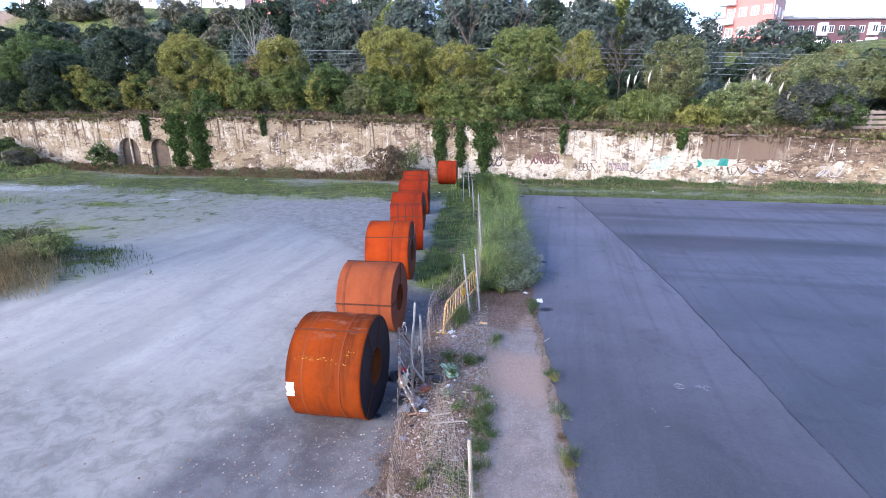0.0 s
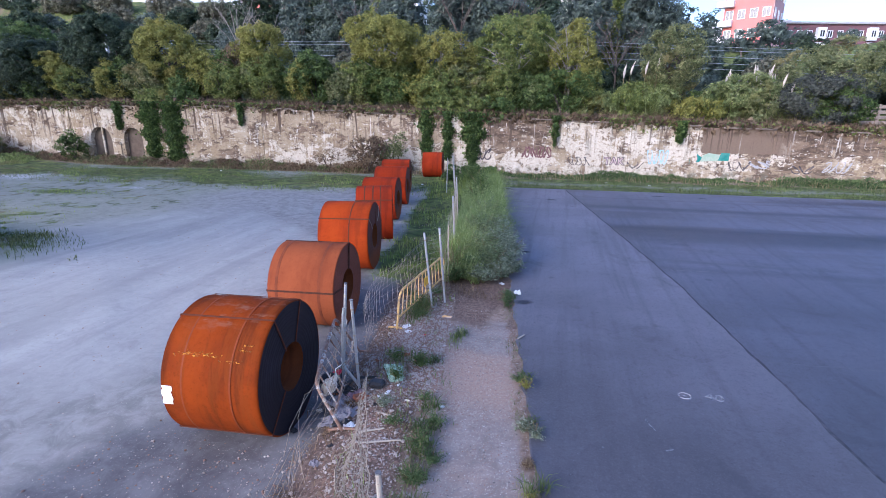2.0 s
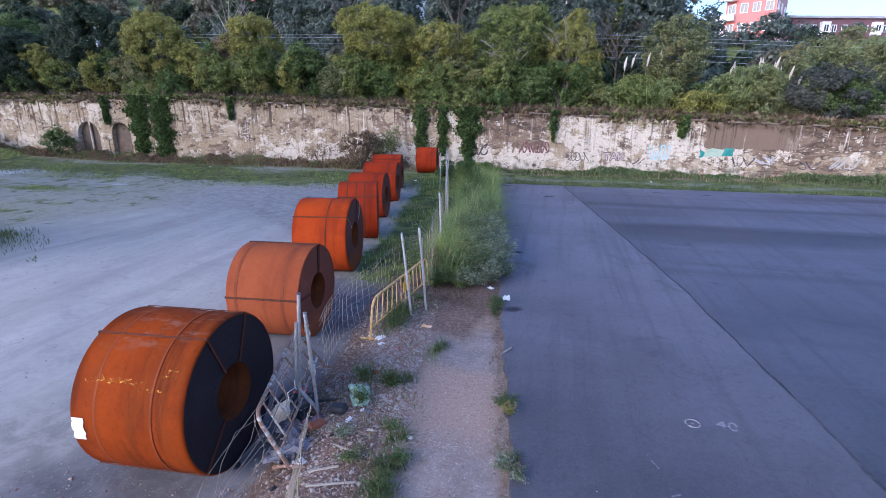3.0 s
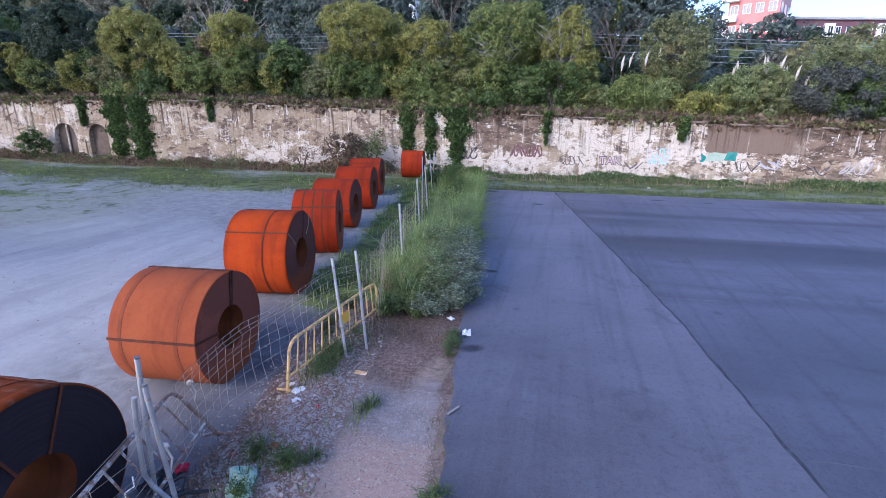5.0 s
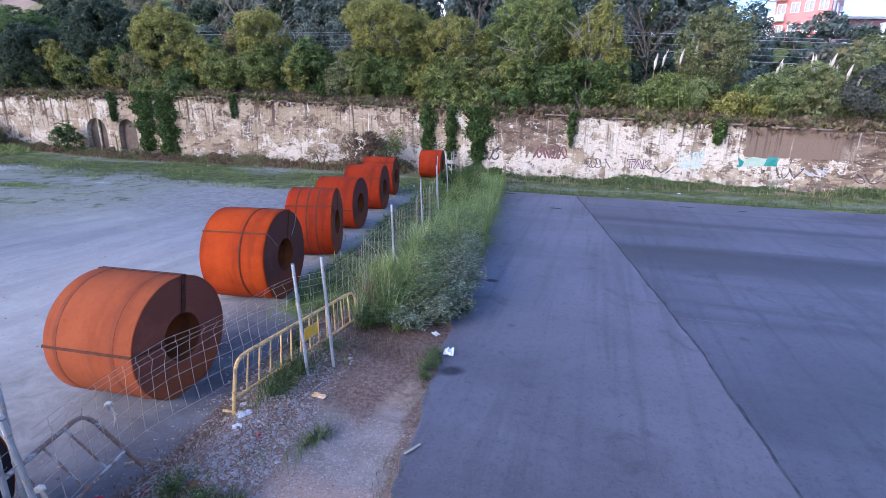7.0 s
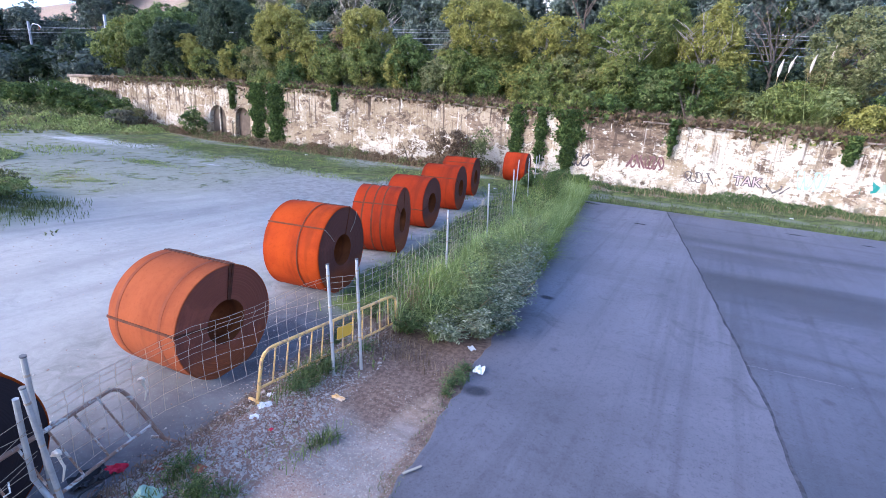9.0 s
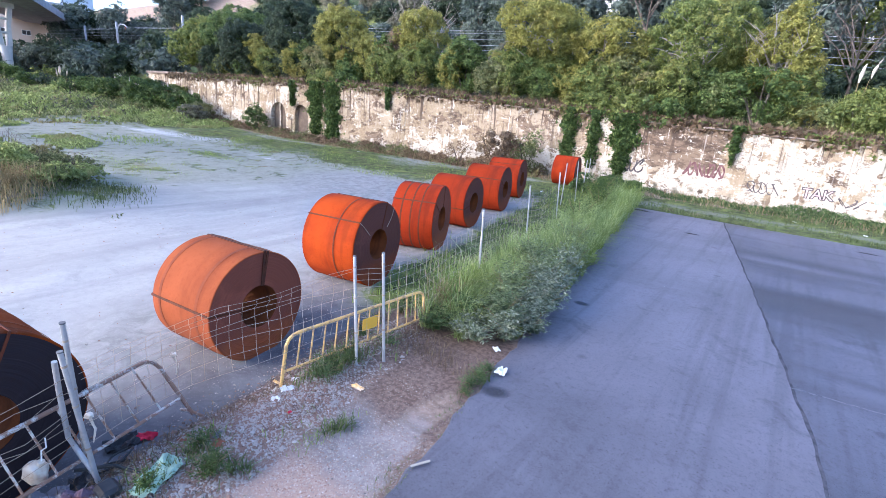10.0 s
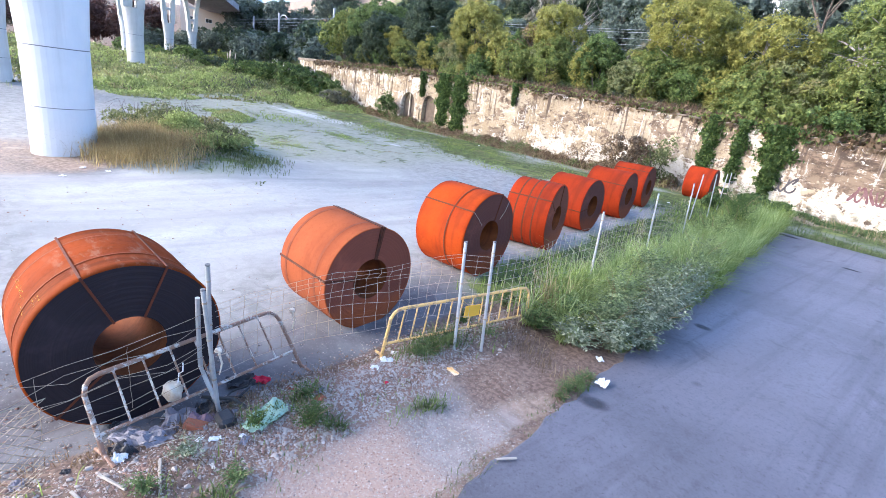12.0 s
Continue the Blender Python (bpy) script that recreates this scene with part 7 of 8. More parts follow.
for x, y, l, rz in ((4.55, 11.9, 1.35, 5), (8.4, 12.6, 0.9, 4), (2.62, 5.33, 0.22, -70), (2.75, 4.9, 0.10, 30)):
    n = int(l / 0.06) + 2
    bm = ribbon([(-l / 2 + l * k / (n - 1), 0.006 * math.sin(k * 1.2 + x), 0) for k in range(n)], [(0, 1, 0)] * n, [0.009 + 0.003 * math.sin(k * 2.9) for k in range(n)])
    o = part("chalk_line", bm, M_CHALK)
    o.matrix_world = pose(x, y, 0.0225, 0, 0, rz)
    tagged(o, "worn white line on asphalt", "marking")
bm = ribbon([(k * 0.24, 0.015 * math.sin(k * 1.9), 0) for k in range(24)], [(0, 1, 0)] * 24, [0.006 + 0.003 * math.sin(k * 2.3) for k in range(24)])
o = part("asphalt_joint", bm, M_JOINT)
o.matrix_world = pose(4.62, 7.37, 0.0225, 0, 0, 4)
tagged(o, "thin dark joint across the asphalt", "joint")


def stain(x, y, rx, ry, rz, label):
    """A thin patch of spilt oil or water on the asphalt, thinning out to its rim."""
    bm = bmesh.new()
    bm.faces.new([bm.verts.new((math.cos(a), math.sin(a), 0)) for a in np.linspace(0, 2 * math.pi, 28)[:-1]])
    o = part("oil_stain", bm, M_OIL)
    o.matrix_world = pose(x, y, 0.0245, 0, 0, rz) @ Matrix.Diagonal((rx * 1.3, ry * 1.3, 1, 1))
    tagged(o, label, "stain", "stains on the asphalt")


def m_oil():
    k = Mat("oil_stain", 0.5, 0, 0.3)
    co = k.coords()
    x, y = k.axis(co, "X"), k.axis(co, "Y")
    r = k.math("SQRT", k.math("ADD", k.math("MULTIPLY", x, x), k.math("MULTIPLY", y, y)))
    r.node.inputs[0].links[0].from_node.use_clamp = False
    edge = k.math("ADD", r, k.math("MULTIPLY", k.noise(1.6, 4, 0.6, vec=k.world()), 0.6))
    edge.node.use_clamp = False
    k.color(k.mix(k.noise(5, 3), (0.03, 0.03, 0.037), (0.06, 0.06, 0.07)))
    k.link(k.math("MULTIPLY", k.ramp(edge, 1.2, 0.6), 0.65), k.b.inputs["Alpha"])
    return k.m


M_OIL = m_oil()
for x, y, rx, ry, rz in ((0.86, 8.93, 0.19, 0.13, 20), (0.62, 12.65, 0.16, 0.11, 0), (1.2, 21.5, 0.25, 0.1, 0), (-1.15, 24.4, 0.5, 0.2, -10), (5.9, 23.7, 0.35, 0.1, 0), (7.8, 23.5, 0.2, 0.1, 0)):
    stain(x, y, rx, ry, rz, "dark oil stain on asphalt")


def scrawl(x0, x1, z0, z1, mat, strokes, label, seed, r=0.035):
    """Looping sprayed lines within a rectangle on the wall."""
    g = random.Random(seed)
    root = empty("graffiti", ((x0 + x1) / 2, 31, 0))
    tagged(root, label, "graffiti", "graffiti on the wall")
    for s in range(strokes):
        bm = bmesh.new()
        c = x0 - (x0 + x1) / 2 + (x1 - x0) * (s + 0.5) / strokes
        w = (x1 - x0) / strokes * 0.6
        a0, k = g.uniform(0, 6), g.uniform(0.8, 1.9)
        pts = [(c + w * math.sin(a0 + k * t), -0.008, z0 + (z1 - z0) * (0.5 + 0.48 * math.sin(a0 * 2 + t * 1.3))) for t in np.linspace(0, 4.6, 22)]
        add_tube(bm, pts, r, 4, False)
        for v in bm.verts:
            v.co.y = -0.006 - 0.0015 * s + (v.co.y + 0.008) * 0.03
        part("stroke", bm, mat, root)



o = lettering("graffiti", "TAK", 0.60, pose(4.62, 30.985, 0.78, 90, 0, 0), M_SPRAY_K, "black block letters with maroon edges sprayed on the wall", "graffiti", 0.04)
o["group"] = "graffiti on the wall"
fill = lettering("letter_fill", "TAK", 0.60, pose(4.62, 30.979, 0.78, 90, 0, 0), M_SPRAY_P, "", "", 0.0)
fill.parent, fill.matrix_parent_inverse = o, o.matrix_world.inverted()
scrawl(-0.9, 0.85, 1.1, 1.75, M_SPRAY_R, 8, "maroon looping spray tag on peeling plaster", 1, 0.045)
scrawl(1.95, 3.2, 0.68, 1.2, M_SPRAY_K, 5, "thin grey-black spray tag near the ground", 2, 0.022)
scrawl(-4.2, -2.9, 0.9, 1.6, M_SPRAY_K, 4, "black spray tag near the ivy", 3, 0.045)
scrawl(6.5, 7.6, 0.85, 1.7, M_SPRAY_B, 5, "pale blue spray tag on white plaster", 4, 0.03)
scrawl(12.0, 13.3, 0.75, 1.15, M_SPRAY_W, 3, "white looping spray tag on dark plaster", 5, 0.03)
scrawl(14.2, 15.2, 0.5, 0.95, M_SPRAY_K, 3, "small black spray tag near the ground", 6, 0.025)
scrawl(10.9, 12.0, 0.6, 1.1, M_SPRAY_K, 4, "thin black scrawl low on the brown wall", 7, 0.022)
scrawl(15.7, 17.0, 0.6, 1.2, M_SPRAY_W, 4, "white scrawl on the brown wall", 8, 0.026)
scrawl(5.4, 6.3, 0.55, 0.95, M_SPRAY_K, 3, "small grey scrawl beside the block letters", 9, 0.018)
root = empty("graffiti", (9.9, 31, 1.35))
tagged(root, "turquoise and pale green block graffiti on the wall", "graffiti", "graffiti on the wall")
for k, (pts, m) in enumerate(((((-1.1, -0.42), (-0.55, -0.30), (-0.42, -0.05), (-0.62, 0.08), (-1.02, 0.45)), M_SPRAY_C), (((-0.5, -0.28), (0.45, -0.22), (0.5, 0.12), (-0.1, 0.22), (-0.42, 0.05)), M_SPRAY_G),
                              (((0.42, -0.2), (0.98, -0.22), (1.0, 0.22), (0.55, 0.24)), M_SPRAY_C), (((-0.85, -0.24), (-0.66, -0.22), (-0.7, 0.0), (-0.84, 0.05)), M_SPRAY_P))):
    bm = bmesh.new()
    f = bm.faces.new([bm.verts.new((x, -0.006 - 0.002 * k, z)) for x, z in pts])
    top = bmesh.ops.extrude_face_region(bm, geom=[f])
    for q in top["geom"]:
        if isinstance(q, bmesh.types.BMVert):
            q.co.y -= 0.003
    bmesh.ops.recalc_face_normals(bm, faces=bm.faces)
    part("block_letter", bm, m, root)

# ---------------------------------------------------------------- rubble and litter
n = 62000
g = np.random.default_rng(11)
ys = np.where(g.uniform(0, 1, n) < 0.45, g.uniform(5.0, 8.5, n), g.uniform(0.8, 9.6, n))
off = np.where(g.uniform(0, 1, n) < 0.74, g.normal(1.78, 0.36, n), g.uniform(0.02, 1.4, n))
off = np.where((ys > 6.2) & (g.uniform(0, 1, n) < 0.12), g.uniform(0.1, 2.2, n), off)
off = np.where(g.uniform(0, 1, n) < 0.05, np.abs(g.normal(0.03, 0.10, n)), off)
xs = edge_x(ys) - off
ss = 0.006 + 0.016 * g.uniform(0, 1, n) ** 2.2 + 0.018 * (g.uniform(0, 1, n) > 0.985)
ss = np.where(off < 1.15, 0.0035 + ss * 0.36, ss * (1 + 0.25 * sstep(5.0, 6.0, ys)))
ss = np.where((ys > 7.7) & (off < 1.5), ss * 0.6, ss)
unit = np.array([(1, 0, 0), (-0.4, 0.9, 0), (-0.7, -0.8, 0), (0.1, 0.05, 0.95), (0.5, 0.5, 0.5)], float)
tri = np.array([(0, 4, 3), (0, 1, 4), (4, 1, 3), (1, 2, 3), (2, 0, 3)])
turn = g.uniform(0, 2 * math.pi, n)
u = unit[None] * g.uniform(0.55, 1.45, (n, 5, 1)) * np.stack([g.uniform(0.8, 1.5, n), g.uniform(0.6, 1.1, n), g.uniform(0.5, 1.0, n)], 1)[:, None]
ct, st = np.cos(turn)[:, None], np.sin(turn)[:, None]
u = np.stack([u[..., 0] * ct - u[..., 1] * st, u[..., 0] * st + u[..., 1] * ct, u[..., 2]], -1)
v = np.stack([xs, ys, terrain(xs, ys) - ss * 0.15], 1)[:, None] + u * ss[:, None, None]
f = (np.arange(n)[:, None, None] * 5 + tri[None]).reshape(-1, 3)
tagged(hang("rubble", fast_mesh("rubble", v.reshape(-1, 3), [f]), M_STONE), "grey crushed stone and rubble beside the fence", "rubble", kind="stuff")
unit = np.array([(1, 0, 0), (-1, 0, 0), (0, 1, 0), (0, -1, 0), (0, 0, 0.75), (0, 0, -0.75)], float)
tri = np.array([(0, 2, 4), (2, 1, 4), (1, 3, 4), (3, 0, 4), (2, 0, 5), (1, 2, 5), (3, 1, 5), (0, 3, 5)])
n = 5200
xs, ys = g.uniform(-11, -1.4, n), g.uniform(0.2, 16, n)
near = g.uniform(0, 1, n) < 0.5
xs = np.where(near, -1.2 - 2.8 * g.uniform(0, 1, n) ** 1.5, xs)
ys = np.where(near & (g.uniform(0, 1, n) < 0.6), g.uniform(0.2, 4.2, n), ys)
ss = 0.005 + 0.015 * g.uniform(0, 1, n) ** 4
v = np.stack([xs, ys, terrain(xs, ys) + ss * 0.3], 1)[:, None] + unit[None] * ss[:, None, None] * g.uniform(0.6, 1.4, (n, 6, 1))
f = (np.arange(n)[:, None, None] * 6 + tri[None]).reshape(-1, 3)
tagged(hang("yard_stones", fast_mesh("yard_stones", v.reshape(-1, 3), [f]), M_STONE), "loose pale stones scattered over the gravel yard", "stones", kind="stuff")

rock_meshes = []
for k in range(5):
    bm = bmesh.new()
    lump(bm, (0, 0, 0), (1, 0.8, 0.55), k, 1, 0.3)
    me = bpy.data.meshes.new("stone")
    bm.to_mesh(me)
    bm.free()
    me.materials.append(M_STONE)
    rock_meshes.append(me)
g2 = random.Random(5)
for k in range(190):
    y = g2.uniform(1.5, 9.0)
    x = float(edge_x(y)) - g2.gauss(1.85, 0.35)
    s = 0.012 + 0.026 * g2.random() ** 2
    o = new("stone", rock_meshes[k % 5])
    o.matrix_world = pose(x, y, float(terrain(x, y)) + s * 0.3, 0, 0, g2.uniform(0, 360)) @ Matrix.Scale(s, 4)
    tagged(o, "broken grey stone in the rubble", "stone", "stones in the rubble")


def rag(name, x, y, w, d, h, mat, label, seed, z=None, category="litter"):
    """A crumpled sheet of cloth, paper or plastic lying on the ground."""
    bm = bmesh.new()
    n = 12
    grid = []
    for i in range(n):
        row = []
        for j in range(n):
            u, v = i / (n - 1) - 0.5, j / (n - 1) - 0.5
            o = noise.noise(Vector((u * 4 + seed, v * 4, seed)))
            e = 1 + 0.35 * noise.noise(Vector((math.atan2(v, u + 1e-6) * 1.2, seed, 0)))
            row.append(bm.verts.new((u * w * e, v * d * e, max(0.004, h * (0.45 + 0.8 * o) * (1 - 1.5 * max(abs(u), abs(v)) ** 2)))))
        grid.append(row)
    for i in range(n - 1):
        for j in range(n - 1):
            bm.faces.new((grid[i][j], grid[i + 1][j], grid[i + 1][j + 1], grid[i][j + 1]))
    ext = bmesh.ops.extrude_face_region(bm, geom=list(bm.faces))
    for q in ext["geom"]:
        if isinstance(q, bmesh.types.BMVert):
            q.co.z += 0.003
    bmesh.ops.recalc_face_normals(bm, faces=bm.faces)
    ob = part(name, bm, mat)
    ob.matrix_world = pose(x, y, (float(terrain(x, y)) if z is None else z) + 0.004, 0, 0, seed * 40)
    return tagged(ob, label, category, "litter by the fence")


rag("red_garment", -1.72, 6.0, 0.19, 0.12, 0.10, M_RED, "bright red garment dropped on gravel", 1)
rag("dark_garment", -1.82, 5.82, 0.32, 0.24, 0.14, M_BLACK, "black garment dropped on gravel", 2)
rag("green_cloth", -0.70, 5.68, 0.46, 0.24, 0.10, M_GREENCLOTH, "pale green cloth crumpled on rubble", 3)
rag("grey_cloth", -1.18, 5.02, 0.42, 0.28, 0.12, M_GREYCLOTH, "dirty grey cloth crumpled on rubble", 4)
rag("grey_cloth", -1.02, 4.78, 0.30, 0.22, 0.10, M_GREYCLOTH, "dirty grey cloth crumpled on rubble", 5)
rag("plastic_bag", -1.03, 7.28, 0.15, 0.10, 0.08, M_BAG, "torn white plastic bag by the barrier foot", 6)
rag("plastic_bag", 0.70, 9.37, 0.17, 0.14, 0.10, M_BAG, "torn white plastic bag at the asphalt edge", 7, 0.02)
rag("paper_scrap", 0.32, 9.93, 0.13, 0.09, 0.04, M_BAG, "white paper scrap at the asphalt edge", 8)
rag("wrapper", -0.44, 7.86, 0.17, 0.08, 0.04, M_CARDBOARD, "orange and white wrapper on rubble", 9)
rag("paper_scrap", -0.93, 7.05, 0.10, 0.08, 0.04, M_BAG, "white paper scrap on rubble", 10)
rag("paper_scrap", -0.62, 7.0, 0.05, 0.04, 0.02, M_RED, "small red scrap on rubble", 11)
rag("paper_scrap", -0.55, 5.4, 0.05, 0.05, 0.025, M_BAG, "white paper scrap on rubble", 12)
rag("paper_scrap", 0.12, 5.1, 0.07, 0.05, 0.02, M_BAG, "white paper scrap on rubble", 13)
rag("blue_scrap", -0.98, 4.55, 0.24, 0.14, 0.10, M_BLACK, "dark plastic scrap on rubble", 14)
rag("paper_scrap", -0.86, 4.50, 0.12, 0.10, 0.08, M_BAG, "white paper scrap on rubble", 15)
for k, (x, y) in enumerate(((-4.4, 28.3), (4.0, 28.2), (-20.5, 27.9), (-30.0, 23.4), (-5.7, 24.9), (6.2, 27.5), (-13.0, 5.4), (-12.4, 5.9), (-12.1, 4.9), (-3.9, 9.2))):
    rag("paper_scrap", x, y, 0.15, 0.11, 0.05, M_BAG, "white scrap lying on the ground", 20 + k)
for k, (x, y, l, rz, m) in enumerate(((0.94, 7.32, 0.21, 62, M_TIMBER), (-0.42, 4.72, 0.40, -12, M_TIMBER), (-0.38, 4.25, 0.46, 20, M_TIMBER), (-0.55, 4.42, 0.30, 28, M_TIMBER), (-1.0, 5.55, 0.9, 38, M_CABLE))):
    bm = box((0, 0, 0.015), (l, 0.024, 0.018), None, 0.005) if m is M_TIMBER else tube([(-l / 2, 0, 0.02), (-l / 6, 0.07, 0.03), (l / 5, -0.03, 0.02), (l / 2, 0.05, 0.02)], 0.016, 6)
    o = part("batten" if m is M_TIMBER else "black_pipe", bm, m)
    o.matrix_world = pose(x, y, float(terrain(x, y)) + (0.025 if x > 0.9 else 0.0), 0, 0, rz)
    tagged(o, "pale broken timber batten on the ground" if m is M_TIMBER else "black plastic pipe lying in rubble", "batten" if m is M_TIMBER else "pipe", "litter by the fence")

g4 = random.Random(8)
for k in range(22):
    x, y = -1.12 + g4.gauss(0, 0.22), 5.0 + g4.gauss(0, 0.42)
    l = g4.uniform(0.15, 0.5)
    o = part("twig", tube([(-l / 2, 0, 0.02), (0, g4.uniform(-0.05, 0.05), 0.05), (l / 2, 0.02, 0.03)], 0.005, 4, 0.003), M_BARK if k % 3 else M_TIMBER)
    o.matrix_world = pose(x, y, float(terrain(x, y)), 0, g4.uniform(-10, 10), g4.uniform(0, 360))
    tagged(o, "dry twig among the litter by the fence", "twig", "litter by the fence")
rag("dark_garment", -1.22, 5.28, 0.36, 0.2, 0.12, M_BLACK, "black rag tangled in the litter", 31)
rag("grey_cloth", -1.12, 4.62, 0.34, 0.2, 0.11, M_GREYCLOTH, "dirty grey cloth crumpled on rubble", 32)
rag("purple_cloth", -1.05, 5.2, 0.26, 0.18, 0.10, M_MAUVE, "faded mauve cloth crumpled on rubble", 33)
for pts in (((0, 0, 0.02), (0.12, 0.16, 0.10), (0.05, 0.34, 0.16), (-0.12, 0.38, 0.05), (-0.16, 0.2, 0.02), (0.02, 0.08, 0.03), (0.2, 0.0, 0.02)), ((0, 0, 0.02), (-0.1, 0.3, 0.02), (0.1, 0.5, 0.08), (0.22, 0.4, 0.02), (0.18, 0.1, 0.02))):
    sm = []
    for a, b in zip(pts, pts[1:]):
        sm += [Vector(a).lerp(Vector(b), u / 3) for u in range(3)]
    sm.append(Vector(pts[-1]))
    sm = [sm[0]] + [(sm[i - 1] + sm[i] * 2 + sm[i + 1]) / 4 for i in range(1, len(sm) - 1)] + [sm[-1]]
    o = part("cable", tube(sm, 0.011, 6), M_CABLE, smooth=True)
    o.matrix_world = pose(-1.42, 4.72 + 0.1 * len(pts), float(terrain(-1.42, 5.3)))
    tagged(o, "black cable in loose loops beside the coil", "cable", "litter by the fence")
# the stained can that hangs on the white barrier
can = new("plastic_can")
can.matrix_world = pose(-1.36, 5.02, 0.16, 10, 20, 40)
tagged(can, "stained cream plastic can hung from the white barrier", "can")
bm = bmesh.new()
lump(bm, (0, 0, 0), (0.095, 0.065, 0.14), 4, 3, 0.16)
part("body", bm, M_BOTTLE, can, smooth=True)
part("neck", tube([(0.03, 0, 0.12), (0.03, 0, 0.16)], 0.025, 10), M_BOTTLE, can)
part("string", tube([(0.03, 0, 0.16), (0.0, 0.03, 0.24), (0.05, 0.0, 0.34), (0.02, 0.02, 0.42)], 0.006, 5), M_BAG, can, "white string")
# rags knotted to the barrier
for x, y, z, l in ((-1.77, 6.38, 0.56, 0.24), (-1.16, 5.38, 0.62, 0.26)):
    k = new("knotted_rag")
    k.matrix_world = pose(x, y, z)
    tagged(k, "cream rag knotted to the white barrier", "rag", "rags on the barrier")
    bm = bmesh.new()
    lump(bm, (0, 0, 0), (0.04, 0.04, 0.03), 3, 1)
    part("knot", bm, M_BOTTLE, k)
    part("tail", tube([(0, 0, 0), (0.04, 0.02, -l * 0.5), (0.02, 0.0, -l)], 0.016, 5, 0.006), M_BOTTLE, k)
    part("tail", tube([(0, 0, 0), (-0.05, 0.03, -l * 0.4), (-0.03, 0.05, -l * 0.7)], 0.014, 5, 0.006), M_BOTTLE, k)
brick = part("brick", box((0, 0, 0.03), (0.2, 0.1, 0.06), None, 0.006), M_BRICKBIT)
brick.matrix_world = pose(-0.98, 5.12, float(terrain(-0.98, 5.12)), 4, 8, 50)
tagged(brick, "broken terracotta brick in the litter", "brick")
shoe = new("rubber_tyre_piece")
shoe.matrix_world = pose(-0.83, 5.34, float(terrain(-0.83, 5.34)))
tagged(shoe, "black rubber block at the post foot", "rubber block")
part("block", box((0, 0, 0.05), (0.2, 0.16, 0.1), None, 0.03), M_BLACK, shoe)



def m_rub():
    k = Mat("rubbed_rust", 0.8, 0, 0.2)
    k.color(k.mix(k.noise(20, 4), (0.62, 0.30, 0.04), (0.48, 0.17, 0.015)))
    k.link(k.math("MULTIPLY", k.ramp(k.noise(16, 5, 0.75, vec=k.world()), 0.45, 0.62), 0.8), k.b.inputs["Alpha"])
    return k.m


M_RUB = m_rub()
# label stuck on the first coil
bm = bmesh.new()
rr = 0.835
rows = []
for i in range(7):
    a = math.pi + math.radians(-8 + 16 * i / 6)
    rows.append([bm.verts.new((x + 0.01 * math.sin(i * 2.0), rr * math.cos(a), rr * math.sin(a))) for x in (-0.57, -0.51, -0.445)])
for u, v in zip(rows, rows[1:]):
    for j in range(2):
        bm.faces.new((u[j], u[j + 1], v[j + 1], v[j]))
part("paper_label", bm, M_LABEL, C1, "blank white paper label")

# dull yellow rub marks on the first coil
for a0, x0, ln in ((147, -0.46, 0.60), (145.5, -0.40, 0.42), (150, 0.10, 0.3), (141, 0.30, 0.18), (137, 0.36, 0.12)):
    arcs = [radians(a0 + 0.7 * math.sin(k * 1.1) + 0.5 * math.sin(k * 2.7)) for k in range(17)]
    bm = ribbon([(x0 + ln * k / 16, 0.8365 * math.cos(a), 0.8365 * math.sin(a)) for k, a in enumerate(arcs)], [(0, -math.sin(a), math.cos(a)) for a in arcs], [0.010 + 0.006 * math.sin(k * 1.9) for k in range(17)])
    part("rub_mark", bm, M_RUB, C1, "yellowish rubbed streak")

# paper left in the bore of the first coil
bm = bmesh.new()
rows = []
for i in range(5):
    a = radians(62 + 16 * i / 4)
    rows.append([bm.verts.new((x + 0.02 * i, 0.298 * math.cos(a), 0.298 * math.sin(a))) for x in (0.16, 0.24, 0.33)])
for u, v in zip(rows, rows[1:]):
    for j in range(2):
        bm.faces.new((u[j], v[j], v[j + 1], u[j + 1]))
part("paper_slip", bm, M_LABEL, C1, "blank white paper slip inside the bore")

# small scraps strewn through the rubble
SCRAPS = [M_BAG, M_GREYCLOTH, M_TIMBER, M_GREYCLOTH, M_BLACK, M_BRICKBIT, M_BOTTLE, M_GREYCLOTH]
g3 = random.Random(21)
for k in range(46):
    y = g3.uniform(4.0, 6.4) if k % 3 else g3.uniform(1.5, 8.5)
    x = float(edge_x(y)) - g3.gauss(2.12, 0.24)
    s = g3.uniform(0.035, 0.12)
    m = SCRAPS[k % 8]
    rag("litter_scrap", x, y, s, s * g3.uniform(0.4, 0.9), s * 0.4, m, "small torn scrap of rubbish in the rubble", 40 + k)


